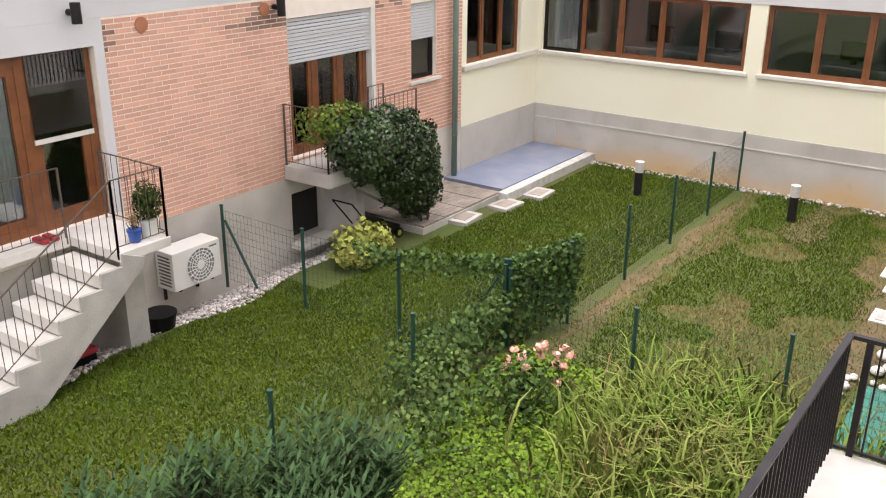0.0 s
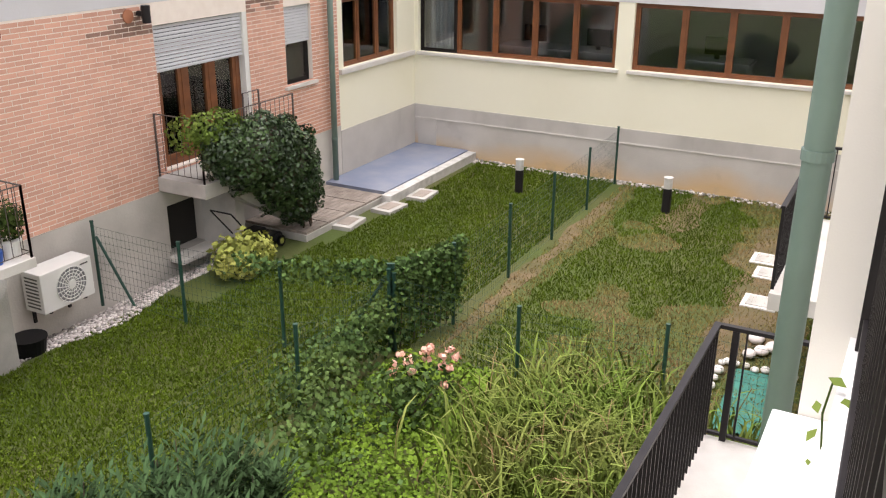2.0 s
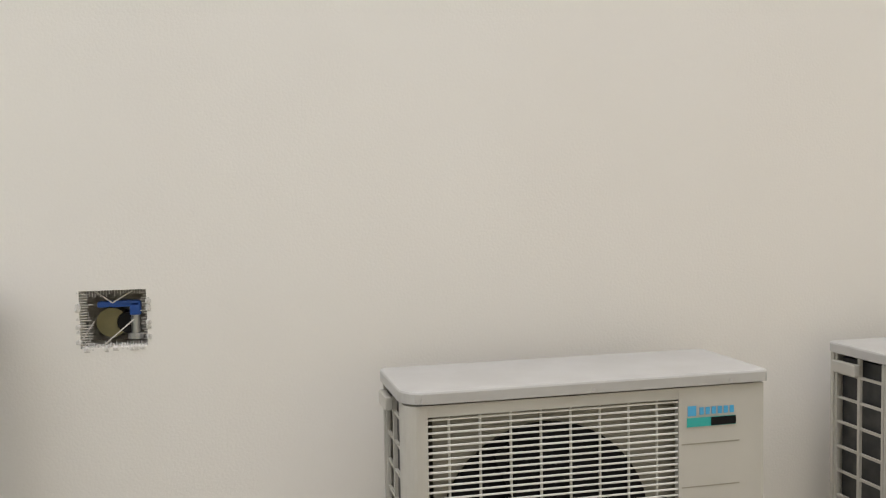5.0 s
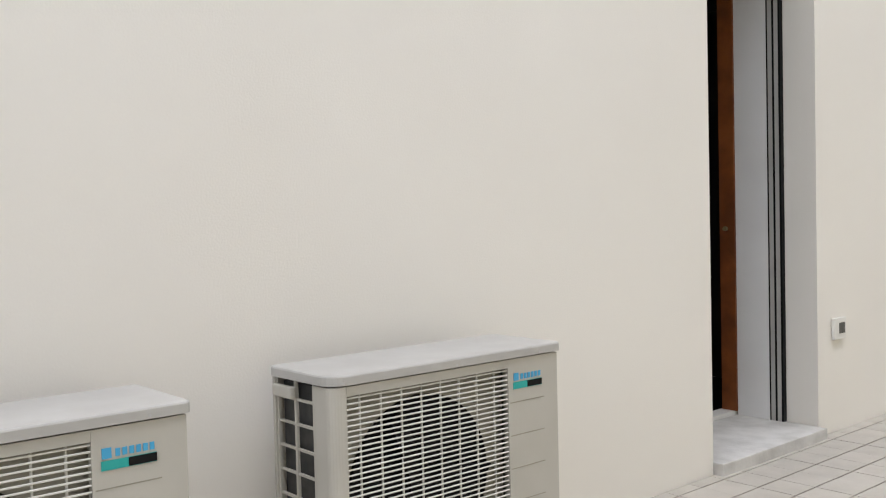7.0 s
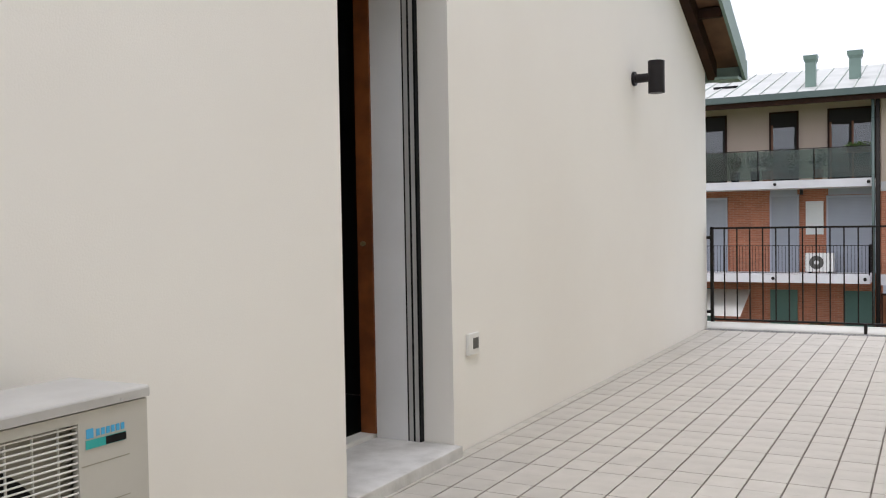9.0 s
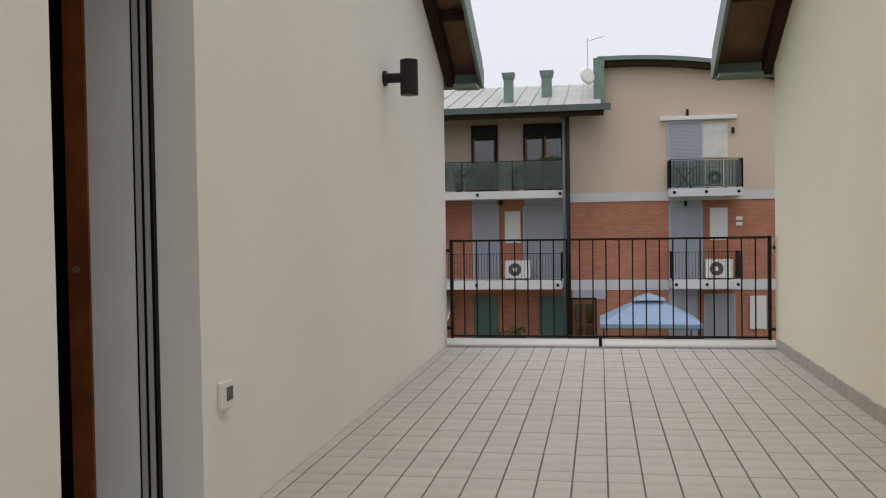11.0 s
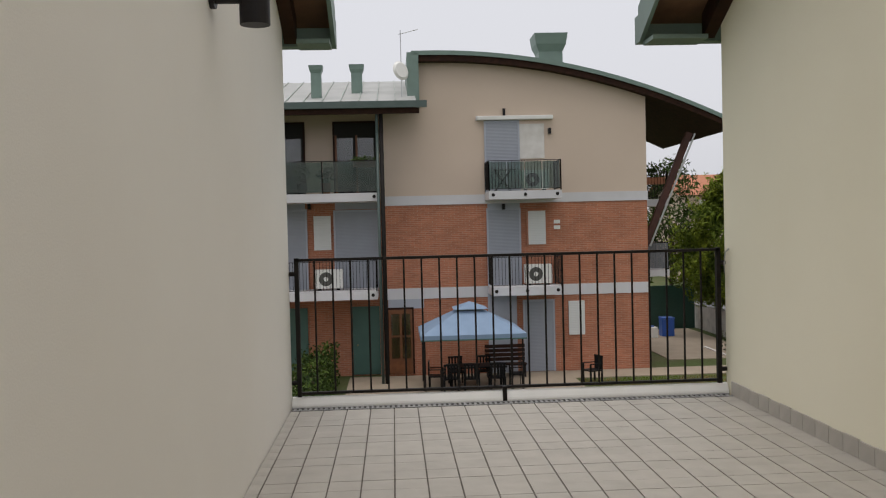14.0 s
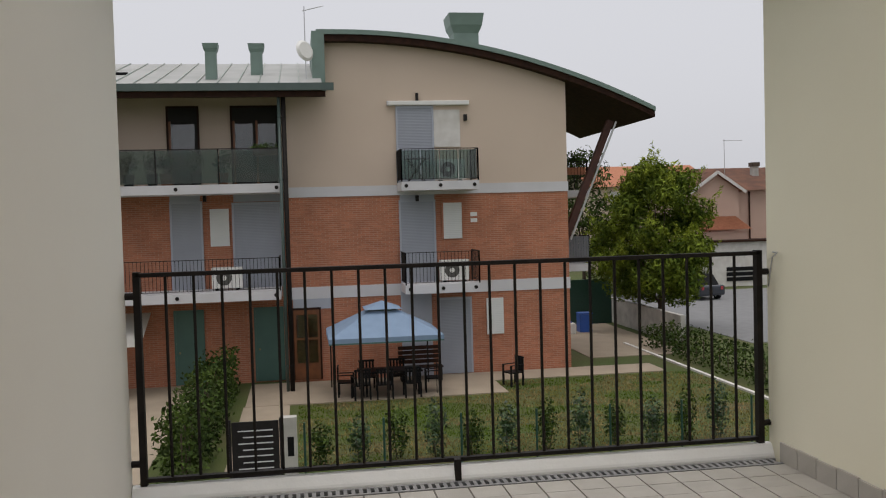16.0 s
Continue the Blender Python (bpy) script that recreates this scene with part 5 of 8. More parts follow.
pot("flower_pot", (-7.5, -8.9, -2.8), 0.1, 0.16, WHITEPL, "pale pot with a green plant on the balcony", HEDGE, 300, (0.12, 0.12, 0.18), 0.2, 0.06)
pot("flower_pot", (-7.75, -8.9, -2.8), 0.09, 0.15, TERRA, "terracotta pot on the balcony floor", VINE, 160, (0.1, 0.1, 0.15), 0.15, 0.06)
t = thing("tool_crate", (-2.75, -9.1, GZ - 0.12), "red and black plastic crate under the stair", "crate")
pbox("body", t, BLACKPL, -0.3, 0.3, -0.18, 0.18, 0, 0.22, bevel=0.02)
pbox("lid", t, RED, -0.32, 0.32, -0.2, 0.2, 0.221, 0.3, "faded red lid", bevel=0.03)
sh = thing("slippers", (-3.05, -9.45, -2.75), "red cloth slippers on the step", "slippers")
for k in range(2):
    pbox("slipper", sh, RED, k * 0.13, k * 0.13 + 0.1, -0.12, 0.12, 0.0, 0.06, bevel=0.025)


def mower():
    m = thing("lawn_mower", (-8.25, -8.85, GZ), "black push lawn mower with yellow wheels", "lawn mower")
    pbox("deck", m, BLACKPL, -0.42, 0.32, -0.24, 0.24, 0.08, 0.22, bevel=0.05)
    pbox("motor", m, BLACKPL, -0.15, 0.15, -0.13, 0.13, 0.221, 0.36, bevel=0.04)
    for x in (-0.33, 0.26):
        for y in (-0.26, 0.26):
            bm = bmesh.new()
            rod(bm, (x, y - 0.02, 0.09), (x, y + 0.02, 0.09), 0.09, 18)
            w = part("wheel", bm, BLACKPL, m)
            bm = bmesh.new()
            rod(bm, (x, y - 0.023, 0.09), (x, y + 0.023, 0.09), 0.05, 14)
            part("hub", bm, YELLEAF, w)
    bm = bmesh.new()
    for y in (-0.2, 0.2):
        rod(bm, (0.2, y, 0.22), (0.75, y, 0.85), 0.013, 8)
    rod(bm, (0.75, -0.2, 0.85), (0.75, 0.2, 0.85), 0.013, 8)
    part("handle", bm, BLACKPL, m)
    return m


mower()


def shrub(name, at, radii, n, size, m, label, cat="shrub", aspect=0.55, shell=0.8, seed=1, stems=6, droop=0.0):
    s = thing(name, at, label, cat)
    rng = np.random.default_rng(seed)
    q, e = blob(rng, n, (0, 0, radii[2] * 0.95), radii, shell)
    v, f = leaves(q, size, rng, aspect, e, 1.0, droop)
    tagged(cloud("foliage", v, f, m, s), kind="stuff")
    for k in range(stems):
        a = 2 * math.pi * k / stems
        bm = bmesh.new()
        rod(bm, (0.05 * math.cos(a), 0.05 * math.sin(a), 0), (radii[0] * 0.7 * math.cos(a), radii[1] * 0.7 * math.sin(a), radii[2] * 1.2), 0.012, 5, 0.005)
        part("stem", bm, BARK, s)
    return s


shrub("golden_shrub", (-7.35, -8.35, GZ), (0.55, 0.45, 0.33), 1000, 0.105, YELLEAF, "low yellow-green variegated shrub by the gravel", aspect=0.75, seed=5)


def oleander(at, h, n, seed):
    s = thing("oleander", at, "grey-green oleander bush with long narrow leaves", "shrub", "oleanders along the wall")
    rng = np.random.default_rng(seed)
    pts, dirs = [], []
    for k in range(n):
        a, t = rng.uniform(0, 2 * math.pi), rng.uniform(0.1, 0.55)
        tip = np.array([math.cos(a) * t * h * 0.75, math.sin(a) * t * h * 0.75, h * rng.uniform(0.65, 1.05)])
        if k < 14:
            bm = bmesh.new()
            rod(bm, (0, 0, 0), tip, 0.012, 5, 0.004)
            part("stem", bm, BARK, s)
        for i in range(26):
            g = 0.45 + 0.55 * i / 26
            b = i * 2.4
            pts.append(tip * g + np.array([math.cos(b), math.sin(b), 0.35]) * 0.055)
            dirs.append(np.array([math.cos(b), math.sin(b), 0.9]))
    pts, dirs = np.array(pts), np.array(dirs)
    dirs /= np.linalg.norm(dirs, axis=1)[:, None]
    side = np.cross(dirs, [0, 0, 1.0])
    side /= np.linalg.norm(side, axis=1)[:, None]
    L = rng.uniform(0.09, 0.16, len(pts))[:, None]
    up = np.cross(side, dirs)
    v = np.stack([pts, pts + dirs * L * 0.5 + side * 0.016 + up * 0.006, pts + dirs * L, pts + dirs * L * 0.5 - side * 0.016 + up * 0.006], 1).reshape(-1, 3)
    tagged(cloud("foliage", v, np.arange(len(v)).reshape(-1, 4), OLEANDER, s), kind="stuff")
    return s


for k, (x, y, h) in enumerate(((-1.9, -4.45, 1.22), (-1.2, -4.85, 1.2), (-2.45, -4.2, 1.0), (-0.6, -5.05, 1.15), (-1.5, -3.9, 1.1))):
    oleander((x, y, GZ), h, 60, 20 + k)


def fence(name, pts, h, label, posts=True, net=True, brace=()):
    f = thing(name, (0, 0, 0), label, "fence")
    for x, y in pts:
        bm = bmesh.new()
        rod(bm, (x, y, GZ - 0.1), (x, y, GZ + h), 0.024, 10)
        p = part("post", bm, POSTGREEN, f)
        bm = bmesh.new()
        rod(bm, (x, y, GZ + h), (x, y, GZ + h + 0.02), 0.028, 10)
        part("cap", bm, POSTGREEN, p)
    for a, b in brace:
        bm = bmesh.new()
        rod(bm, a, b, 0.02, 8)
        part("brace", bm, POSTGREEN, f)
    bm = bmesh.new()
    for (x0, y0), (x1, y1) in zip(pts, pts[1:]):
        L = math.hypot(x1 - x0, y1 - y0)
        rows = int((h - 0.08) / 0.1)
        for k in range(rows + 1):
            z = GZ + 0.04 + k * (h - 0.1) / rows
            bar(bm, (x0, y0, z), (x1, y1, z), 0.0026, 0.0026)
        n = int(L / 0.075)
        for k in range(1, n):
            q = k / n
            x, y = x0 + (x1 - x0) * q, y0 + (y1 - y0) * q
            box(bm, x - 0.0011, x + 0.0011, y - 0.0011, y + 0.0011, GZ + 0.02, GZ + h - 0.06)
    tagged(part("wire_mesh", bm, POSTGREEN, f, "thin green welded wire mesh"), kind="stuff")
    return f


fence("garden_fence", [(-6.32, -5.1), (-7.32, -4.78), (-9.15, -4.8), (-10.99, -4.84), (-12.75, -4.86), (-14.55, -4.92)], 1.15, "green wire mesh fence between two lawns")
fence("garden_fence", [(-5.66, -9.5), (-5.62, -7.9), (-5.7, -6.34), (-6.3, -5.14)], 1.15, "green wire mesh fence with a braced end post", brace=[((-5.66, -9.45, GZ + 0.95), (-5.68, -8.85, GZ - 0.05)), ((-6.26, -5.2, GZ + 0.95), (-6.0, -5.75, GZ - 0.05))])
fence("garden_fence", [(-6.28, -5.06), (-6.13, -3.34), (-6.48, -1.75), (-6.55, -0.1)], 1.05, "green wire mesh fence lost in tall grass")
fence("garden_fence", [(-6.25, -5.12), (-4.47, -5.19), (-2.4, -5.25), (0.5, -5.3)], 1.1, "green wire mesh fence behind the shrubs")


def vine():
    rng = np.random.default_rng(31)
    s = thing("climbing_vine", (-6.3, -5.1, GZ), "leafy green vine overgrowing the wire fence", "vine")
    P, N = [], []

    def run(a, b, z0, z1, n, thick):
        q = rng.uniform(size=n)
        z = z0 + (z1 - z0) * rng.uniform(size=n) ** 0.7
        x = a[0] + (b[0] - a[0]) * q + rng.normal(size=n) * thick
        y = a[1] + (b[1] - a[1]) * q + rng.normal(size=n) * thick
        P.append(np.column_stack([x, y, GZ + z]))
        N.append(np.column_stack([np.full(n, 0.3), np.full(n, 0.3), np.full(n, 0.5)]))
    run((-5.7, -6.34), (-6.3, -5.14), 0.88, 1.2, 560, 0.06)
    run((-5.65, -7.0), (-5.7, -6.34), 0.95, 1.2, 120, 0.05)
    run((-6.3, -5.1), (-7.35, -4.78), 0.1, 1.18, 2300, 0.075)
    run((-6.3, -5.1), (-5.2, -5.15), 0.05, 0.8, 900, 0.12)
    run((-5.4, -5.15), (-4.3, -5.15), 0.05, 0.7, 850, 0.2)
    run((-7.3, -4.8), (-7.6, -4.8), 0.4, 1.2, 330, 0.05)
    run((-4.6, -5.0), (-3.6, -4.4), 0.02, 0.5, 850, 0.25)
    p, n = np.concatenate(P), np.concatenate(N)
    v, f = leaves(p - np.array(s.location), 0.066, rng, 0.8, n, 1.0)
    tagged(cloud("foliage", v, f, VINE, s), kind="stuff")
    for k in range(9):
        bm = bmesh.new()
        x = -6.3 - 0.12 * k
        rod(bm, (x + 6.3, 0.03 * k, 0), (x + 6.2, 0.035 * k, 1.15), 0.008, 5)
        part("stem", bm, BARK, s)
    return s


vine()


def rose_bush():
    s = shrub("rose_bush", (-5.0, -4.15, GZ), (0.62, 0.5, 0.33), 900, 0.075, VINE, "rose bush with pale peach and pink blooms", "rose bush", 0.65, 0.9, 41)
    rng = np.random.default_rng(42)
    for k in range(17):
        a, r = rng.uniform(0, 6.28), rng.uniform(0.15, 0.55)
        c = np.array([-0.35 + r * math.cos(a) * 0.8, r * math.sin(a) * 0.8, rng.uniform(0.42, 0.6)])
        q, e = blob(rng, 16, c, (0.05, 0.05, 0.045), 0.6)
        v, f = leaves(q, 0.06, rng, 0.95, e, 0.4)
        cloud("bloom", v, f, PINKROSE, s, "peach-pink rose bloom")
    return s


rose_bush()
for x, y in ((-13.1, -6.36), (-13.3, -3.55)):
    b = thing("garden_bollard", (x, y, GZ), "dark garden bollard lamp with a pale head", "bollard", "bollards on the lawn")
    bm = bmesh.new()
    rod(bm, (0, 0, -0.05), (0, 0, 0.46), 0.08, 18)
    part("shaft", bm, RAIL, b)
    bm = bmesh.new()
    rod(bm, (0, 0, 0.461), (0, 0, 0.64), 0.078, 18)
    part("head", bm, STEPSTONE, b, "pale frosted lamp head")
    bm = bmesh.new()
    rod(bm, (0, 0, 0.641), (0, 0, 0.665), 0.084, 18)
    part("cap", bm, STEPSTONE, b)

def bare_earth(x0, x1, y, half, seed, label):
    """A worn strip of bare ground with ragged edges, a finger's breadth over the lawn."""
    bm = bmesh.new()
    n = 70
    rows = []
    for k in range(n + 1):
        x = x0 + (x1 - x0) * k / n
        taper = min(1.0, 6 * k / n, 6 * (n - k) / n) + 0.05
        up = half * taper * (0.7 + 0.9 * noise.noise(Vector((x * 0.9, seed, 0))) + 0.5 * noise.noise(Vector((x * 3.1, seed, 2))))
        dn = half * taper * (0.7 + 0.9 * noise.noise(Vector((x * 0.9, seed + 9, 0))) + 0.5 * noise.noise(Vector((x * 3.1, seed, 5))))
        rows.append([bm.verts.new((x, y + max(0.02, up), GZ + 0.003)), bm.verts.new((x, y, GZ + 0.014)), bm.verts.new((x, y - max(0.02, dn), GZ + 0.003))])
    for a, b in zip(rows, rows[1:]):
        for k in range(2):
            bm.faces.new((a[k + 1], b[k + 1], b[k], a[k]))
    return tagged(part("bare_earth", bm, EARTH, smooth=True), label, "ground", kind="structure")


bare_earth(-14.5, -6.6, -4.62, 0.16, 1.0, "worn strip of bare brown earth along the fence")
bare_earth(-14.4, -7.6, -1.35, 0.6, 4.0, "bare brown earth before the house")
bare_earth(-14.6, -12.2, -3.2, 0.4, 7.0, "bare brown patch in the dry lawn")
# paved strip, blue slab and stepping slabs
structure("blue_slab", BLUETILE, -14.78, -11.35, YB + 0.02, -8.30, GZ - 0.2, -4.0, label="slab painted faded blue beside the wall")
structure("slab_kerb", STEPSTONE, -14.78, -11.2, -8.298, -8.1, GZ - 0.2, -4.02, bevel=0.015)
pv = thing("paving", (0, 0, 0), "rough brown paving bricks beside the stair", "paving", kind="structure")
pbox("bed", pv, CONCRETE, -11.34, -8.9, YB + 0.02, -8.32, GZ - 0.2, -4.085)
for i in range(12):
    for j in range(12):
        x, y = -11.32 + i * 0.2, YB + 0.04 + j * 0.107
        pbox("paver", pv, PAVER, x, x + 0.19, y, y + 0.098, -4.084, -4.05 + 0.004 * ((i * 7 + j * 3) % 3))
for x, y, w, d, tz in ((-9.95, -8.2, 0.62, 0.4, 6), (-11.0, -8.0, 0.6, 0.42, -4), (-11.95, -7.85, 0.62, 0.4, 3)):
    st = thing("stepping_slab", (x, y, GZ), "flat weathered concrete cover slab in the lawn", "slab", "slabs by the blue pad", turn=tz)
    pbox("plate", st, CONCRETE, -w / 2, w / 2, -d / 2, d / 2, -0.05, 0.07, bevel=0.012)
    pbox("inset", st, PAVER, -w * 0.32, w * 0.32, -d * 0.3, d * 0.3, 0.0705, 0.076)
for x, y in ((-11.75, -1.5), (-11.15, -1.35), (-10.0, -1.3)):
    st = thing("inspection_cover", (x, y, GZ), "pale square concrete inspection cover", "cover", "covers in the lawn")
    pbox("frame", st, PALESTONE, -0.24, 0.24, -0.24, 0.24, -0.05, 0.03, bevel=0.008)
    pbox("lid", st, CONCRETE, -0.17, 0.17, -0.17, 0.17, 0.0305, 0.038)


def own_balcony():
    b = thing("balcony", (0, 0, 0), "small pale balcony with a dark slatted metal railing", "balcony", "balconies of the own house")
    pbox("slab", b, PALESTONE, -4.12, -1.2, -0.86, 0.118, -3.1, -2.9, bevel=0.008)
    y, z = -0.84, -2.9
    pbox("top_rail", b, RAIL, -4.12, -1.2, y - 0.025, y + 0.025, z + 0.97, z + 1.0)
    pbox("end_rail", b, RAIL, -4.12, -4.07, y + 0.026, 0.11, z + 0.97, z + 1.0)
    k = 0
    x = -4.08
    while x < -1.2:
        pbox("bar", b, RAIL, x, x + 0.012, y - 0.018, y + 0.018, z + 0.02, z + 0.969)
        x += 0.1
    for yy in (-0.62, -0.4, -0.18):
        pbox("bar", b, RAIL, -4.11, -4.09, yy, yy + 0.014, z + 0.02, z + 0.969)
    pbox("post", b, RAIL, -4.12, -4.07, -0.72, -0.67, z - 0.1, z + 0.969)
    pbox("bottom_rail", b, RAIL, -4.115, -4.085, y, 0.1, z + 0.03, z + 0.055)
    return b


ob = own_balcony()
copy_thing(ob, pose(-6.05, -0.02, 0.02))
for x in (-4.9, -8.6):
    pn = structure("window_pane_own", GLASS, x + 0.002, x + 1.398, 0.25, 0.26, -2.69, -0.61)
# near-black back sheet paints the unlit own room
structure("own_room_back", UNLITROOM, -9.5, -2.5, 2.4, 2.5, -2.9, -0.4)
net = thing("netted_plant_bed", (-7.1, -0.92, GZ), "green net held down by pale stones", "net")
bm = bmesh.new()
n = 14
grid = [[bm.verts.new((-0.75 + 1.5 * i / n, -0.26 + 0.52 * j / n, 0.03 + 0.03 * math.sin(i * 1.9) * math.cos(j * 2.3))) for j in range(n + 1)] for i in range(n + 1)]
for i in range(n):
    for j in range(n):
        bm.faces.new((grid[i][j], grid[i + 1][j], grid[i + 1][j + 1], grid[i][j + 1]))
part("net", bm, NETGREEN, net, smooth=True)
rng = np.random.default_rng(8)
for k in range(16):
    bm = bmesh.new()
    x, y = (-0.78 + 1.5 * (k % 8) / 7, -0.45) if k < 8 else (-0.8 + rng.uniform(-0.05, 0.05), -0.4 + 0.9 * (k - 8) / 8)
    bmesh.ops.create_icosphere(bm, subdivisions=2, radius=0.055 * rng.uniform(0.7, 1.3), matrix=Matrix.Translation((x, y, 0.05)) @ Matrix.Diagonal((1.2, 1.0, 0.7, 1)))
    part("stone", bm, PALESTONE, net, smooth=True)
for k in range(4):
    bm = bmesh.new()
    bmesh.ops.create_icosphere(bm, subdivisions=2, radius=0.12 * rng.uniform(0.7, 1.2), matrix=Matrix.Translation((-1.15 - 0.16 * k, -0.2 + 0.12 * (k % 3), 0.06)) @ Matrix.Diagonal((1.2, 1.0, 0.6, 1)))
    part("boulder", bm, PEBBLE, net, smooth=True)


def ledge_plant():
    s = thing("weed_sprig", (0.42, 0.22, -0.24), "small green weed growing on the white ledge", "weed")
    bm = bmesh.new()
    pts = [(0, 0.04, 0.0), (-0.02, 0.0, 0.05), (-0.06, -0.03, 0.12), (-0.05, -0.04, 0.22), (-0.07, -0.03, 0.3)]
    for a, b in zip(pts, pts[1:]):
        rod(bm, a, b, 0.003, 5)
    part("stem", bm, HEDGE, s)
    rng = np.random.default_rng(3)
    for k in range(11):
        z = 0.02 + k * 0.028
        p = np.array([[-0.04 + 0.03 * math.cos(k * 2.2), -0.02 + 0.035 * math.sin(k * 2.2), z]])
        v, f = leaves(p, 0.042, rng, 0.6, np.array([[0.5, 0.1, 0.8]]), 0.4)
        cloud("leaf", v, f, IVYLIGHT, s)
    return s


ledge_plant()
# ---- roofs, terraces and distance beyond the garden ----
def slope_roof(name, x0, x1, y0, z0, y1, z1, label, m=ROOFMET, seams=True, tails=True, axis="x"):
    """A sheet roof rising from the eave line (y0, z0) to (y1, z1); along x, or along y with the roles swapped."""
    r = thing(name, (0, 0, 0), label, "roof", kind="structure")
    P = (lambda a, b, z: (a, b, z)) if axis == "x" else (lambda a, b, z: (b, a, z))

    def slab(pname, mm, a0, a1, lo, hi, parts=6):
        bm = bmesh.new()
        rows = []
        for k in range(parts + 1):
            q = k / parts
            y, z = y0 + (y1 - y0) * q, z0 + (z1 - z0) * (1.35 * q - 0.35 * q * q)
            rows.append([bm.verts.new(P(a, y, z + o)) for a in (a0, a1) for o in (lo, hi)])
        for p, q in zip(rows, rows[1:]):
            for i, j in ((0, 1), (1, 3), (3, 2), (2, 0)):
                bm.faces.new((p[i], p[j], q[j], q[i]))
        bm.faces.new([rows[0][i] for i in (0, 1, 3, 2)])
        bm.faces.new([rows[-1][i] for i in (0, 2, 3, 1)])
        bmesh.ops.recalc_face_normals(bm, faces=bm.faces[:])
        return part(pname, bm, mm, r)
    slab("sheet", m, x0, x1, 0.0, 0.06)
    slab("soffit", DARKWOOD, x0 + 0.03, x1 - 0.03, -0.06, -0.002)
    # verges and gutter take the sage copy that has shading in its colour
    slab("verge", SAGESHADE, x1, x1 + 0.05, -0.12, 0.12)
    slab("verge", SAGESHADE, x0 - 0.05, x0, -0.12, 0.12)
    s = 1 if y1 > y0 else -1
    lo = sorted((y0, y0 - 0.13 * s))
    d = (x0, x1, *lo) if axis == "x" else (*lo, x0, x1)
    pbox("gutter", r, SAGESHADE, *d, z0 - 0.12, z0 + 0.05)
    n = int((x1 - x0) / 0.55)
    for k in range(1, n):
        a = x0 + (x1 - x0) * k / n
        if seams:
            slab("seam", m, a, a + 0.03, 0.062, 0.10)
        if tails:
            bm = bmesh.new()
            d = (a, a + 0.09, *sorted((y0 + 0.02 * s, y0 + 0.7 * s))) if axis == "x" else (*sorted((y0 + 0.02 * s, y0 + 0.7 * s)), a, a + 0.09)
            box(bm, *d, z0 - 0.16, z0 - 0.062)
            part("rafter_tail", bm, EAVEWOOD, r)
    return r


slope_roof("roof_brick_house", -12.35, 3.4, YB + 0.7, 2.42, YB - 5, 5.0, "weathered green sheet roof with wooden rafter tails")
structure("wall_brick_house_end", YELLOW, -12.18, -11.932, YB - 5, YB - 0.002, -0.018, 2.5)
p = thing("drainpipe", (-11.55, YB + 0.12, 2.05), "sage green gutter elbow under the eave", "drainpipe")
bm = bmesh.new()
rod(bm, (0, 0, 0), (-0.25, 0.45, 0.4), 0.055, 14)
part("elbow", bm, SAGE, p)
# terrace rail on the yellow return
tr = thing("terrace_railing", (0, 0, 0), "rusty dark iron railing on the return terrace", "railing")
rail_run(tr, [(-12.0, YB - 0.05, 0.03), (XY + 0.3, YB - 0.05, 0.03)], 0.9, IRON, 0.1, 0.008)
# upper storey behind the yellow parapet: its doors look north over the roof terrace
structure("upper_block", YELLOW, -23.0, -16.5, -18.0, -10.75, -0.1, 2.3)
bm = bmesh.new()
prof = [(-10.75, 2.301), (-11.6, 2.95), (-13.0, 3.5), (-15.4, 4.2), (-18.0, 4.2), (-18.0, 2.301)]
a = [bm.verts.new((-16.5, y, z)) for y, z in prof]
b = [bm.verts.new((-16.8, y, z)) for y, z in prof]
bm.faces.new(a), bm.faces.new(b[::-1])
for i in range(6):
    j = (i + 1) % 6
    bm.faces.new((a[j], a[i], b[i], b[j]))
bmesh.ops.recalc_face_normals(bm, faces=bm.faces[:])
tagged(part("upper_block_gable", bm, YELLOW), kind="structure")
slope_roof("roof_upper_block", -24.1, -16.2, -10.25, 2.42, -15.6, 4.45, "green standing-seam roof with wooden rafter tails")
for x in (-18.8, -20.95):
    s = thing("shuttered_door", (x, -10.748, -0.1), "closed grey louvred terrace door", "door", "terrace doors upstairs")
    pbox("leaf", s, SHUTTERL, -0.3, 0.3, 0.0, 0.04, 0.0, 2.1)
    pbox("frame", s, BAND, 0.301, 0.37, 0.0, 0.06, 0.0, 2.15)
l = thing("wall_lamp", (-20.0, -10.749, 1.85), "small dark square wall lamp upstairs", "lamp")
pbox("body", l, RAIL, -0.12, 0.12, 0.0, 0.16, -0.1, 0.12)
for x in (-16.75, -22.9):
    p = gutter_pipe("drainpipe", x, -10.69, -0.1, 2.0, 0.05, "sage green drainpipe on the upper storey")
    bm = bmesh.new()
    rod(bm, (0, 0, 2.1), (-0.1, 0.42, 2.42), 0.05, 12)
    part("elbow", bm, SAGE, p)
ch = thing("roof_flue", (-19.0, -14.4, 4.3), "sage green sheet metal flue", "chimney")
pbox("shaft", ch, SAGE, -0.2, 0.2, -0.2, 0.2, -0.4, 0.7)
pbox("cowl", ch, SAGE, -0.28, 0.28, -0.28, 0.28, 0.701, 0.85)


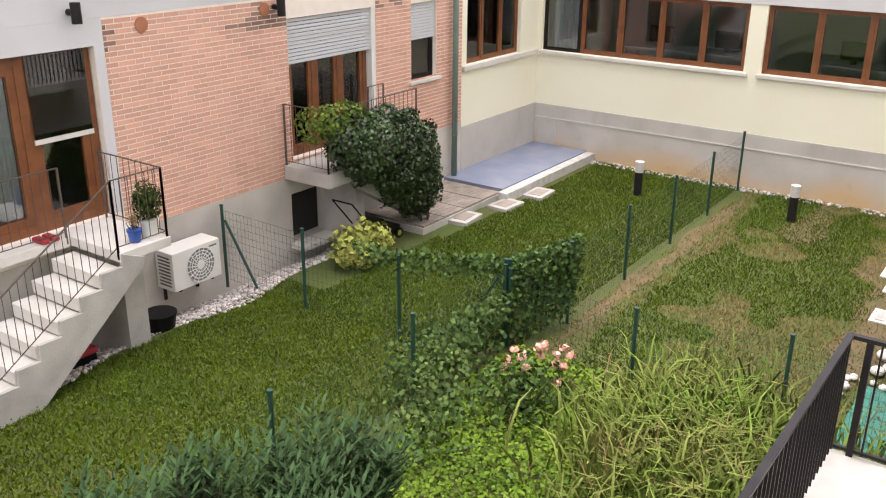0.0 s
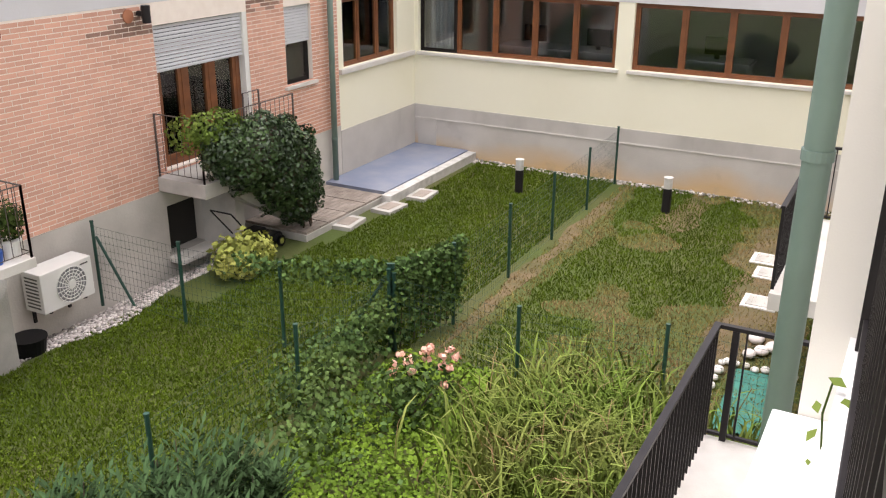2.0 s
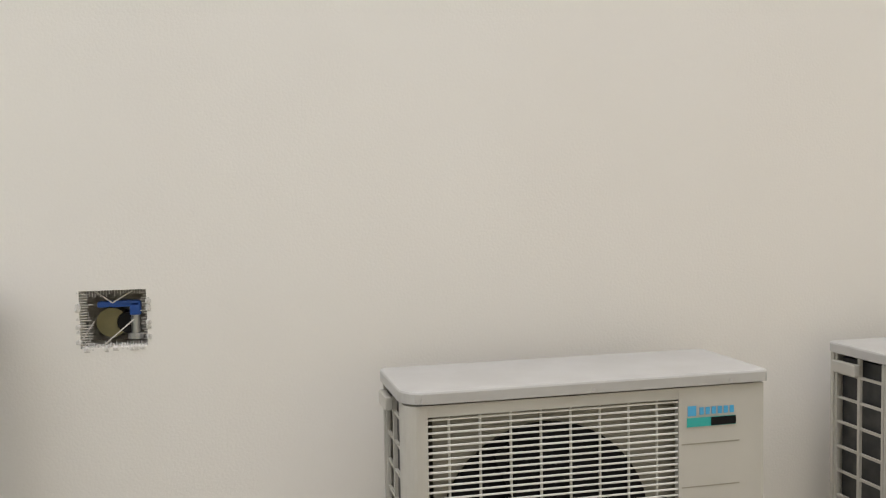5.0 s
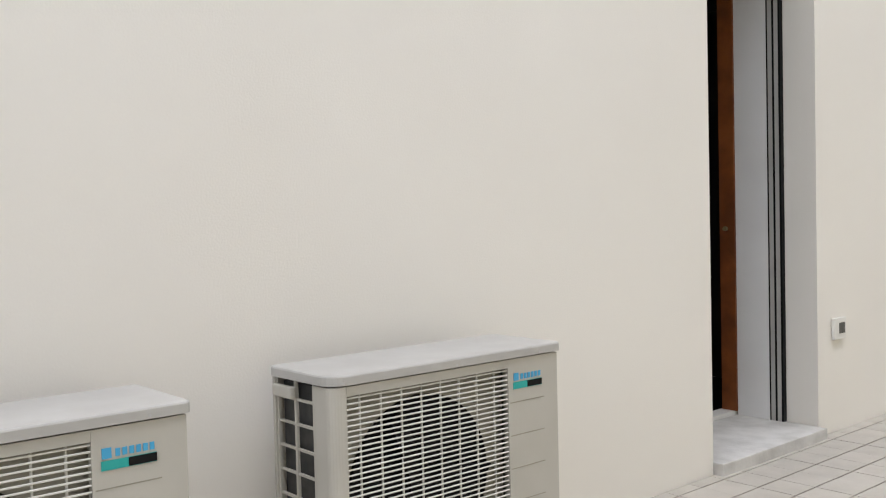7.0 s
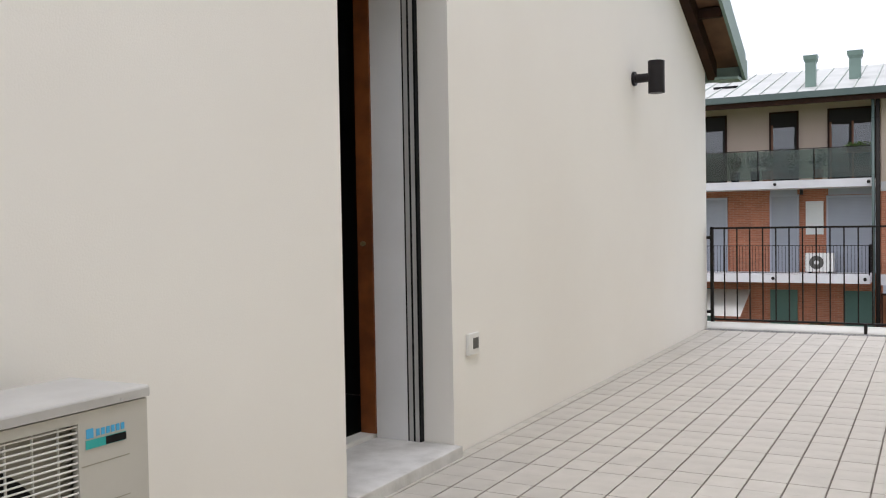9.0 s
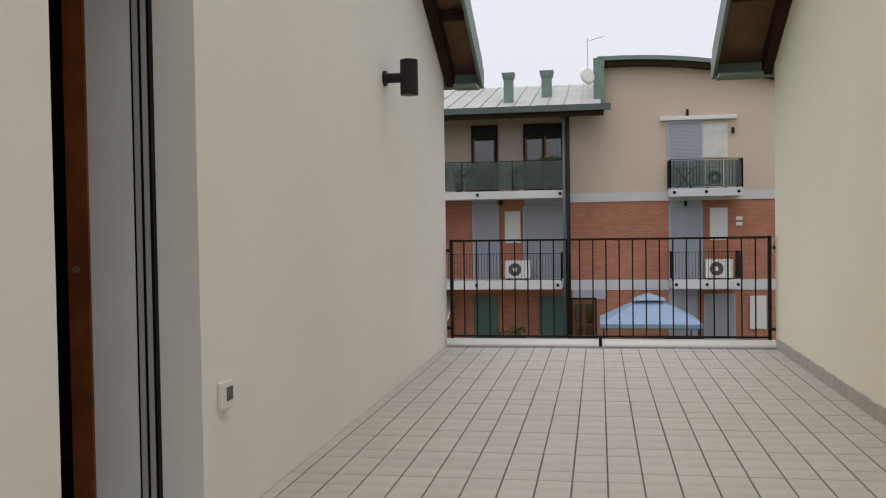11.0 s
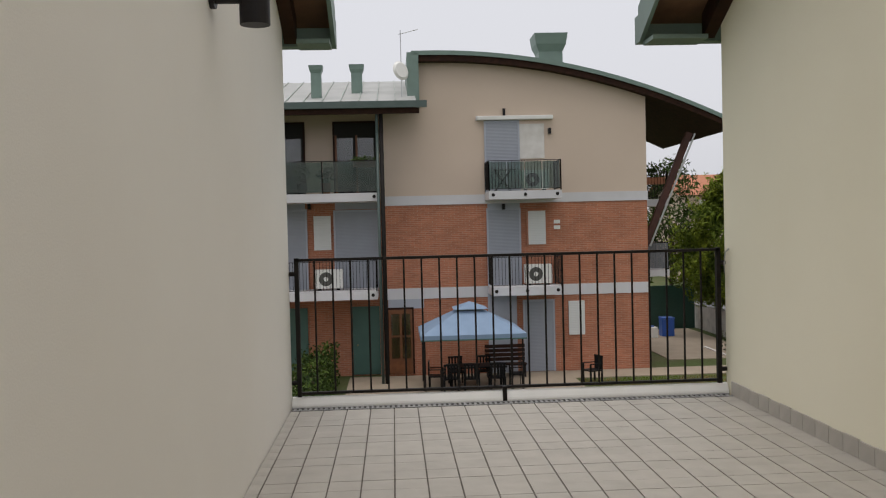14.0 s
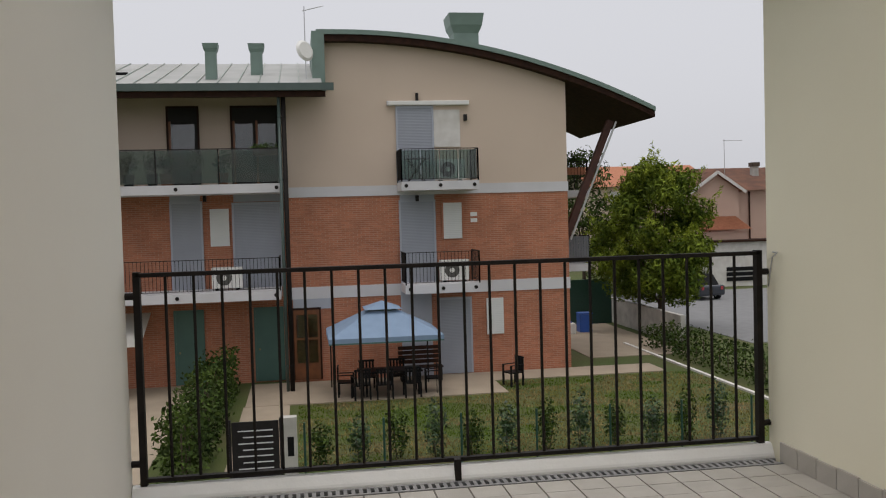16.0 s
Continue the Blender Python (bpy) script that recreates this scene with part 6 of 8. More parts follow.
def reeds():
    rng = np.random.default_rng(77)
    s = thing("terrace_planting", (-15.6, -7.0, -0.1), "tall dry and green plants along the roof terrace", "plants")
    n = 1500
    y = np.concatenate([rng.uniform(-2.6, 1.7, 700), rng.normal(-0.2, 0.6, 800)])
    xy = np.column_stack([rng.uniform(-0.4, 0.25, n), y])
    h = 0.95 + 0.75 * np.exp(-((xy[:, 1] + 0.5) / 0.9) ** 2)
    for m, part_name, keep in ((DRYPLANT, "straw_stalk", rng.uniform(size=n) < 0.55), (REEDGREEN, "green_stalk", None)):
        keep = ~last if keep is None else keep
        last = keep
        v, f = blades(xy[keep], np.full(keep.sum(), 0.0), 1.0, rng, 0.011, 0.4, 3)
        v = v.reshape(-1, 8, 3)
        v[:, :, 2] *= h[keep][:, None]
        tagged(cloud(part_name, v.reshape(-1, 3), f, m, s), kind="stuff")
    q = np.column_stack([rng.uniform(-0.4, 0.2, 800), rng.normal(-0.3, 0.75, 800), rng.uniform(0.5, 1.75, 800)])
    q = q[q[:, 2] < 1.0 + 0.75 * np.exp(-((q[:, 1] + 0.5) / 0.8) ** 2)]
    v, f = leaves(q, 0.075, rng, 0.4)
    tagged(cloud("foliage", v, f, REEDGREEN, s), kind="stuff")
    pbox("planter", s, TERRA, -0.4, 0.25, -2.6, 1.7, 0.0, 0.35)
    return s


reeds()


def sprays(name, at, branches, reach, lift, drop, m, label, cat, seed, leaf=0.09, per=34):
    """A loose shrub: arching branches, each feathered with small leaves on both sides."""
    s = thing(name, at, label, cat)
    rng = np.random.default_rng(seed)
    pts, bm = [], bmesh.new()
    for k in range(branches):
        side, fore = rng.uniform(-1, 1) * reach, rng.uniform(-0.15, 0.3)
        path = [Vector((fore * u, side * u, lift * math.sin(u * 1.9) * (1 - 0.5 * abs(side) / reach) - drop * u * u * rng.uniform(0.4, 1.0))) for u in (0, 0.25, 0.5, 0.75, 1.0)]
        for a, b in zip(path, path[1:]):
            rod(bm, a, b, 0.007, 5)
            for i in range(per // 4):
                p = a.lerp(b, rng.uniform())
                pts.append((p.x + rng.normal() * 0.035, p.y + rng.normal() * 0.035, p.z + rng.normal() * 0.03))
    part("branch_frame", bm, BARK, s)
    v, f = leaves(np.array(pts), leaf, rng, 0.3, np.tile([0.4, 0.0, 0.8], (len(pts), 1)), 1.0)
    tagged(cloud("foliage", v, f, m, s), kind="stuff")
    return s


sprays("trailing_shrub", (-15.0, -3.95, 0.80), 60, 1.2, 0.72, 0.42, PARAPETLEAF, "bright green feathery shrub trailing over the parapet", "shrub", 78, 0.11, 26)
climber = thing("wall_climber", (-17.45, -10.62, -0.1), "thin leafy climbing plant on the pale wall", "climber")
rng = np.random.default_rng(79)
q = np.column_stack([rng.normal(0, 0.22, 420), rng.uniform(-0.05, 0.12, 420), rng.uniform(0.5, 2.3, 420)])
v, f = leaves(q, 0.10, rng, 0.6)
tagged(cloud("foliage", v, f, REEDGREEN, climber), kind="stuff")
for k in range(4):
    bm = bmesh.new()
    rod(bm, (0.08 * k - 0.1, 0, 0), (0.1 * k - 0.18, 0.02, 2.2), 0.008, 5)
    part("stem", bm, BARK, climber)


def house(name, x0, x1, y0, y1, z0, eave, ridge, wallm, roofm, label, along="y", over=0.5):
    h = thing(name, (0, 0, 0), label, "house")
    pbox("wall", h, wallm, x0, x1, y0, y1, z0, eave)
    bm = bmesh.new()
    if along == "y":
        mx = (x0 + x1) / 2
        prof = [(x0 - over, eave - 0.15), (mx, ridge), (x1 + over, eave - 0.15), (mx, ridge - 0.25)]
        a = [bm.verts.new((x, y0 - over, z)) for x, z in prof]
        b = [bm.verts.new((x, y1 + over, z)) for x, z in prof]
        g = [(x0, eave), (x1, eave), (mx, ridge - 0.25)]
        ga = [[bm.verts.new((x, y, z)) for x, z in g] for y in (y0 + 0.01, y1 - 0.01)]
    else:
        my = (y0 + y1) / 2
        prof = [(y0 - over, eave - 0.15), (my, ridge), (y1 + over, eave - 0.15), (my, ridge - 0.25)]
        a = [bm.verts.new((x0 - over, y, z)) for y, z in prof]
        b = [bm.verts.new((x1 + over, y, z)) for y, z in prof]
        g = [(y0, eave), (y1, eave), (my, ridge - 0.25)]
        ga = [[bm.verts.new((x, y, z)) for y, z in g] for x in (x0 + 0.01, x1 - 0.01)]
    bm.faces.new((a[0], a[1], a[3])), bm.faces.new((a[1], a[2], a[3])), bm.faces.new((b[0], b[3], b[1])), bm.faces.new((b[1], b[3], b[2]))
    for i in range(4):
        j = (i + 1) % 4
        bm.faces.new((a[i], b[i], b[j], a[j]))
    for v in [v for t in ga for v in t]:
        bm.verts.remove(v)
    bmesh.ops.recalc_face_normals(bm, faces=bm.faces[:])
    part("roof", bm, roofm, h)
    bm = bmesh.new()
    if along == "y":
        for y in (y0 + 0.01, y1 - 0.01):
            bm.faces.new([bm.verts.new((x, y, z)) for x, z in ((x0, eave), (x1, eave), ((x0 + x1) / 2, ridge - 0.25))])
    else:
        for x in (x0 + 0.01, x1 - 0.01):
            bm.faces.new([bm.verts.new((x, y, z)) for y, z in ((y0, eave), (y1, eave), ((y0 + y1) / 2, ridge - 0.25))])
    part("gable", bm, wallm, h)
    return h


def add_windows(h, face, at, items):
    """Windows on a house's face: face is 'x' or 'y', at the plane, items (a0, a1, z0, z1)."""
    for a0, a1, z0, z1 in items:
        d = (at - 0.05, at + 0.05, a0, a1) if face == "x" else (a0, a1, at - 0.05, at + 0.05)
        w = pbox("window", h, WHITESH, *d, z0, z1)
        d = (at - 0.06, at + 0.06, a0 - 0.06, a1 + 0.06) if face == "x" else (a0 - 0.06, a1 + 0.06, at - 0.06, at + 0.06)
        pbox("sill", w, PALESTONE, *d, z0 - 0.08, z0 - 0.002)


h = house("far_house", -56, -46, -30, -14.8, GZ, 1.0, 2.9, PINKHOUSE, ROOFTILE, "far house with a red-brown tiled roof", "y")
add_windows(h, "x", -46, [(-20.5, -19.3, -0.6, 0.7), (-17.5, -16.4, -0.6, 0.7)])
def hipped_house(name, x0, x1, y0, y1, eave, ridge, label):
    h = thing(name, (0, 0, 0), label, "house")
    pbox("wall", h, BEIGE, x0 + 0.6, x1 - 0.6, y0 + 0.6, y1 - 0.6, GZ, eave - 0.25)
    pbox("fascia", h, WHITEPL, x0, x1, y0, y1, eave - 0.25, eave - 0.002)
    half = (x1 - x0) / 2
    bm = bmesh.new()
    c = [bm.verts.new(p) for p in ((x0, y0, eave), (x1, y0, eave), (x1, y1, eave), (x0, y1, eave))]
    a, b = bm.verts.new((x0 + half, y0 + half, ridge)), bm.verts.new((x0 + half, y1 - half, ridge))
    for f in ((c[0], c[1], a), (c[1], c[2], b, a), (c[2], c[3], b), (c[3], c[0], a, b), c[::-1]):
        bm.faces.new(f)
    bmesh.ops.recalc_face_normals(bm, faces=bm.faces[:])
    roof = part("roof", bm, ROOFBROWN, h)
    for k in range(int((y1 - y0) / 0.28)):
        y = y0 + 0.14 + 0.28 * k
        up = min(1.0, (y - y0) / half, (y1 - y) / half)
        bm = bmesh.new()
        rod(bm, (x1, y, eave + 0.02), (x1 - half * up, y, eave + 0.02 + (ridge - eave) * up), 0.05, 6)
        part("tile_row", bm, ROOFBROWN, roof)
    return h


hipped_house("far_house", -38.5, -30.5, -8.3, 5.0, 1.95, 3.3, "low house with a brown ribbed tile roof")
h2 = house("far_house", -66, -58, -26, -19, GZ, 1.6, 3.0, BEIGE, ROOFTILE, "distant house with a tiled roof", "x")
wp = thing("white_stair_tower", (-26, -7.0, -0.1), "plain white rendered roof wall with a sloping top", "wall")
bm = bmesh.new()
prof = [(-8.65, -4.0), (-5.87, -4.0), (-5.87, 1.79), (-7.2, 1.97), (-8.65, 2.14)]
a = [bm.verts.new((0.0, y + 7.0, z + 0.1)) for y, z in prof]
b = [bm.verts.new((-2.5, y + 7.0, z + 0.1)) for y, z in prof]
bm.faces.new(a), bm.faces.new(b[::-1])
for i in range(5):
    j = (i + 1) % 5
    bm.faces.new((a[i], b[i], b[j], a[j]))
bmesh.ops.recalc_face_normals(bm, faces=bm.faces[:])
part("wall", bm, PALESTONE, wp)
pbox("coping", wp, CONCRETE, -2.55, 0.05, -1.7, -1.4, 2.26, 2.34)


def conifer(at, h, r, n, seed, m=CONIFER):
    s = thing("conifer_tree", at, "dark blue-green conifer with layered branches", "tree")
    rng = np.random.default_rng(seed)
    bm = bmesh.new()
    rod(bm, (0, 0, 0), (0, 0, h * 0.95), 0.35, 8, 0.05)
    part("trunk", bm, BARK, s)
    t = rng.uniform(0.25, 1, n) ** 0.8
    a = rng.uniform(0, 2 * np.pi, n)
    tier = 0.88 + 0.12 * np.cos(t * 40)
    lobes = 0.8 + 0.2 * np.sin(a * 5 + t * 9)
    rad = r * np.clip(1 - t, 0, 1) ** 0.42 * tier * lobes * np.sqrt(rng.uniform(0.1, 1, n))
    p = np.column_stack([rad * np.cos(a), rad * np.sin(a), h * t - rad * 0.15])
    v, f = leaves(p, 0.34, rng, 0.35, droop=0.4)
    tagged(cloud("crown", v, f, m, s), kind="stuff")
    return s


conifer((-75, -27.0, GZ), 10.4, 4.9, 12000, 5)
conifer((-70, -13.5, GZ), 7.4, 2.2, 1200, 6, HEDGE)
conifer((-64, -9.5, GZ), 6.6, 2.4, 1200, 7, HEDGE)

# ---- the flats: doors, balconies, pipes ----
def panel(name, x0, x1, z0, z1, y, m, label, cat, fr=None, t=0.05):
    p = thing(name, (x0, y, z0), label, cat)
    pbox("leaf", p, m, 0, x1 - x0, -t, 0.0, 0, z1 - z0)
    if fr is not None:
        pbox("jamb", p, fr, -0.06, -0.001, -t - 0.02, 0.0, 0, z1 - z0)
        pbox("jamb", p, fr, x1 - x0 + 0.001, x1 - x0 + 0.06, -t - 0.02, 0.0, 0, z1 - z0)
        pbox("head", p, fr, -0.06, x1 - x0 + 0.06, -t - 0.02, 0.0, z1 - z0 + 0.001, z1 - z0 + 0.07)
    return p


Y1, Y2 = FY - 0.003, FY + 0.497
panel("shuttered_door", 4.06, 5.18, 2.34, 4.78, Y1, SHUTTER, "closed grey-blue roller shutter of a balcony door", "shutter", GREYREN)
panel("wall_panel", 5.25, 6.12, 3.5, 4.72, Y1, PALESTONE, "pale shutter panel beside the balcony door", "panel", None, 0.03)
panel("shuttered_door", 4.08, 5.16, -0.93, 1.72, Y1, SHUTTER, "closed grey-blue roller shutter of a balcony door", "shutter", GREYREN)
structure("grey_panel_first", GREYREN, 4.06, 5.2, FY - 0.02, FY - 0.001, 1.73, 1.95)
panel("louvred_shutter", 5.48, 6.1, 0.48, 1.66, Y1, WHITESH, "closed white louvred window shutter", "shutter", BRICKFAR, 0.06)
panel("shuttered_door", 5.3, 6.3, -4.0, -1.54, Y1, SHUTTER, "closed grey roller shutter at ground level", "shutter", GREYREN)
structure("grey_panel_ground", GREYREN, 4.0, 5.02, FY - 0.04, FY - 0.001, NZ, -0.96)
structure("grey_band_drop", GREYREN, 0.5, 1.75, FY - 0.04, FY - 0.001, -1.66, -1.33)
panel("louvred_shutter", 6.86, 7.43, -2.75, -1.55, Y1, WHITESH, "closed white louvred window shutter", "shutter", None, 0.06)
fd = panel("french_door", 0.5, 1.32, -3.95, -1.68, Y1, WOOD, "brown wooden french door with small panes", "door", DARKWOOD)
for k in range(2):
    for j in range(2):
        pbox("pane", fd, GLASS, 0.08 + 0.38 * k, 0.38 + 0.38 * k, -0.058, -0.051, 0.55 + 0.82 * j, 1.3 + 0.82 * j)
aw = thing("awning_box", (3.75, FY - 0.16, 4.86), "white rolled awning cassette on the wall", "awning")
pbox("cassette", aw, WHITEPL, 0, 2.68, 0, 0.155, 0, 0.15, bevel=0.03)
pbox("bracket", aw, RAIL, 0.92, 1.0, 0.02, 0.158, 0.151, 0.4)
pbox("end_cap", aw, BAND, -0.03, -0.001, 0.0, 0.155, 0, 0.15)
for x, z, y in ((6.3, 4.45, FY), (4.62, 1.83, FY - 0.02), (-2.2, 2.0, FY + 0.5)):
    l = thing("wall_lamp", (x, y - 0.05, z), "small dark wall lamp on the flats", "lamp", "lamps on the flats")
    pbox("body", l, RAIL, -0.05, 0.05, -0.12, 0.048, -0.1, 0.1)
pbx = thing("vent_grille", (6.4, FY - 0.03, 1.2), "small white double vent on the brick", "vent")
for k in range(2):
    pbox("grille", pbx, WHITEPL, 0, 0.22, 0, 0.029, -0.2 * k, -0.2 * k + 0.13)


def flat_balcony(x0, x1, z, front, back, label, glassed=False):
    b = thing("balcony", (x0, front, z), label, "balcony")
    W, D = x1 - x0, back - front
    pbox("slab", b, BAND, 0, W, 0, D, -0.28, 0.0)
    if glassed:
        for k in range(5):
            g = pbox("glass_panel", b, GREENGLASS, k * W / 5 + 0.02, (k + 1) * W / 5 - 0.02, 0.03, 0.045, 0.05, 1.05)
        pbox("top_rail", b, IRON, 0, W, 0.02, 0.06, 1.06, 1.09)
        for k in range(6):
            pbox("post", b, IRON, k * (W - 0.04) / 5, k * (W - 0.04) / 5 + 0.04, 0.046, 0.08, -0.2, 1.06)
    else:
        rail_run(b, [(0.02, D - 0.02, 0), (0.02, 0.03, 0), (W - 0.02, 0.03, 0), (W - 0.02, D - 0.02, 0)], 1.02, IRON, 0.11, 0.008)
    n = 3 if W < 3 else 4
    for k in range(n):
        x = 0.15 + k * (W - 0.3) / (n - 1)
        bm = bmesh.new()
        rod(bm, (x, -0.02, -0.13), (x, 0.0, -0.13), 0.06, 10)
        part("anchor", bm, IRON, b)
    return b


b_up = flat_balcony(3.98, 6.46, 2.34, 35.4, FY - 0.031, "small balcony with a black bar railing")
for k in range(4):
    pbox("mesh_panel", b_up, GREENGLASS, 0.04 + k * 0.6, 0.62 + k * 0.6, 0.045, 0.052, 0.06, 0.98)
flat_balcony(4.02, 6.42, -0.92, 35.4, FY - 0.031, "small balcony with a black bar railing")
flat_balcony(LX, 0.28, 2.38, 35.4, FY + 0.498, "long balcony behind dark green glass panels", True)
flat_balcony(LX, 0.16, -0.92, 35.4, FY + 0.498, "long balcony with a pale bar railing")


def wall_unit(x, y, z):
    u = thing("air_conditioner", (x, y, z), "white outdoor unit standing on a balcony", "air conditioner", "units on the flats")
    pbox("body", u, WHITEPL, 0, 0.95, 0, 0.34, 0.06, 0.72, bevel=0.02)
    bm = bmesh.new()
    rod(bm, (0.38, 0.0, 0.39), (0.38, -0.012, 0.39), 0.24, 24)
    part("fan_guard", bm, FINS, u)
    bm = bmesh.new()
    rod(bm, (0.38, -0.012, 0.39), (0.38, -0.02, 0.39), 0.08, 16)
    part("hub", bm, WHITEPL, u)
    for x2 in (0.1, 0.75):
        pbox("foot", u, BLACKPL, x2, x2 + 0.1, 0.02, 0.32, 0, 0.059)
    return u


uu = wall_unit(5.2, 36.1, 2.34)
copy_thing(uu, pose(5.25, 36.1, -0.92))
copy_thing(uu, pose(-2.0, 36.4, -0.92))
ct = thing("folding_table", (4.4, 35.9, 2.34), "small folding table with crossed dark legs", "table")
pbox("top", ct, RAIL, -0.2, 0.55, -0.2, 0.3, 0.72, 0.745)
bm = bmesh.new()
for y in (-0.15, 0.25):
    rod(bm, (-0.15, y, 0), (0.4, y, 0.72), 0.015, 6)
    rod(bm, (0.4, y, 0), (-0.15, y, 0.72), 0.015, 6)
part("legs", bm, RAIL, ct)
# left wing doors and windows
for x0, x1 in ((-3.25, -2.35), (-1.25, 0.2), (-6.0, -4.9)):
    # the leaf is a near-black sheet painting the unlit room behind the panes
    w = panel("balcony_window", x0, x1, 2.38, 4.9, Y2, UNLITROOM, "tall dark balcony window reflecting the sky", "window", DARKWOOD)
    n = 1 if x1 - x0 < 1.2 else 2
    for k in range(n):
        a = 0.08 + k * (x1 - x0) / n
        g = pbox("pane", w, GLASS, a, a + (x1 - x0) / n - 0.16, -0.075, -0.06, 0.3, 2.0)
        pbox("mullion", w, WOOD, a - 0.07, a - 0.002, -0.08, -0.051, 0.0, 2.1)
for x0, x1, z0, z1 in ((-3.25, -2.35, -0.92, 1.85), (-1.3, 0.22, -0.92, 1.78), (-6.0, -4.9, -0.92, 1.8)):
    panel("shuttered_door", x0, x1, z0, z1, Y2, SHUTTER, "closed grey-blue roller shutter behind a balcony", "shutter", GREYREN)
for x0, x1 in ((-3.3, -2.35), (-1.3, 0.3)):
    structure("grey_lintel", GREYREN, x0, x1, Y2 - 0.02, Y2 - 0.001, 1.87, 2.15)
panel("louvred_shutter", -2.06, -1.46, 0.45, 1.66, Y2, WHITESH, "closed white louvred window shutter", "shutter", None, 0.06)
for x0, x1 in ((-3.25, -2.42), (-0.72, 0.12), (-6.3, -5.4)):
    d = panel("entrance_door", x0, x1, -4.0, -1.65, Y2, GREENDOOR, "plain dark green entrance door", "door", GREENDOOR)
    bm = bmesh.new()
    bmesh.ops.create_icosphere(bm, subdivisions=2, radius=0.035, matrix=Matrix.Translation((0.1, -0.09, 1.05)))
    part("knob", bm, BRASS, d)
gutter_pipe("drainpipe", 0.42, 35.25, NZ, 5.1, 0.07, "black drainpipe standing before the flats", IRON)
gutter_pipe("drainpipe", 0.28, 35.25, NZ, 5.1, 0.05, "dark green drainpipe before the flats", SAGESHADE)
for x, y, zb, zt, w in ((-1.75, 36.2, 5.5, 6.75, 0.17), (-0.42, 37.6, 5.9, 7.0, 0.19), (6.45, FY + 0.6, 6.5, 7.9, 0.42)):
    c = thing("roof_flue", (x, y, zb), "sage green sheet metal chimney with a flared cowl", "chimney", "flues on the flats")
    pbox("shaft", c, SAGE, -w, w, -w, w, 0, zt - zb - 1.2 * w)
    bm = bmesh.new()
    box(bm, -w * 1.4, w * 1.4, -w * 1.4, w * 1.4, zt - zb - 0.9 * w, zt - zb)
    for q in bm.verts:
        if q.co.z < zt - zb - 0.5 * w:
            q.co.x *= 0.9
            q.co.y *= 0.9
    rod(bm, (0, 0, zt - zb - 1.5 * w), (0, 0, zt - zb - 0.9 * w - 0.002), w * 1.42, 4, w * 1.8)
    bmesh.ops.rotate(bm, cent=(0, 0, 0), matrix=Matrix.Rotation(radians(45), 3, "Z"), verts=[q for q in bm.verts if q.co.z < zt - zb - 0.9 * w - 0.001])
    part("cowl", bm, SAGE, c)
    pbox("flashing", c, SAGE, -w * 1.4, w * 1.4, -w * 1.4, w * 1.4, -0.1, 0.06)
sd = thing("satellite_dish", (1.15, FY - 0.7, 5.9), "white satellite dish with a thin aerial mast", "dish")
bm = bmesh.new()
bmesh.ops.create_cone(bm, cap_ends=True, segments=26, radius1=0.34, radius2=0.26, depth=0.06, matrix=Matrix.Translation((0, -0.1, 0.62)) @ Matrix.Rotation(radians(40), 4, "Z") @ Matrix.Rotation(radians(78), 4, "X"))
part("dish", bm, WHITEPL, sd)
bm = bmesh.new()
rod(bm, (0, 0, -0.3), (0, 0, 2.0), 0.018, 6)
part("mast", bm, CHROME, sd)
bm = bmesh.new()
rod(bm, (-0.06, 0, 1.86), (0.6, 0, 2.02), 0.013, 5)
part("boom", bm, CHROME, sd)
# outer gallery on the flats' end, with its slanted strut
st = thing("roof_strut", (FX1, FY, 0), "slanted brown timber strut under the roof overhang", "strut")
bm = bmesh.new()
bar(bm, (0.05, 0.6, 0.3), (1.75, 0.6, 4.35), 0.22, 0.22)
part("timber", bm, STRUTWOOD, st)
bm = bmesh.new()
rod(bm, (0.2, 0.4, 0.3), (1.9, 0.4, 4.3), 0.035, 8)
part("pipe", bm, CHROME, st)
for z, lab in ((2.0, "end balcony with flower boxes"), (-0.6, "end balcony with a grey slatted railing")):
    b = thing("balcony", (FX1 + 0.03, FY + 1.2, z), lab + " on the flats", "balcony")
    pbox("slab", b, BAND, 0, 1.1, 0, 5, -0.25, 0)
    rail_run(b, [(0.02, 0.03, 0), (1.06, 0.03, 0), (1.06, 4.9, 0)], 1.0, IRON, 0.11, 0.008)
    if z < 0:
        for k in range(11):
            pbox("slat", b, GREYSLAT, 0.03 + 0.094 * k, 0.112 + 0.094 * k, -0.012, 0.008, 0.05, 0.98)
    if z > 0:
        pbox("flower_box", b, TERRA, 0.1, 1.0, 0.06, 0.24, 0.55, 0.8)
        rng = np.random.default_rng(3)
        q, e = blob(rng, 260, (0.55, 0.15, 1.05), (0.5, 0.2, 0.3), 0.9)
        v, f = leaves(q, 0.12, rng, 0.6)
        tagged(cloud("foliage", v, f, HEDGE, b), kind="stuff")
fb = thing("flower_box", (-0.55, 35.5, 2.9), "terracotta flower box hung on the glass balcony", "flower box")
pbox("box", fb, TERRA, 0, 0.75, 0.0, 0.2, 0.35, 0.53)
rng = np.random.default_rng(9)
q, e = blob(rng, 160, (0.38, 0.1, 0.6), (0.42, 0.12, 0.14), 0.9)
v, f = leaves(q, 0.09, rng, 0.7)
tagged(cloud("foliage", v, f, VINE, fb), kind="stuff")
for k, x in enumerate((-3.6, -3.2, -2.3, -1.5, -4.3)):
    pot("flower_pot", (x, 35.9, 2.38), 0.18, 0.35, TERRA if k % 2 else BLACKPL, "potted plant behind the glass balcony panels", VINE, 180 + k, (0.3, 0.25, 0.35), 0.35, 0.13)

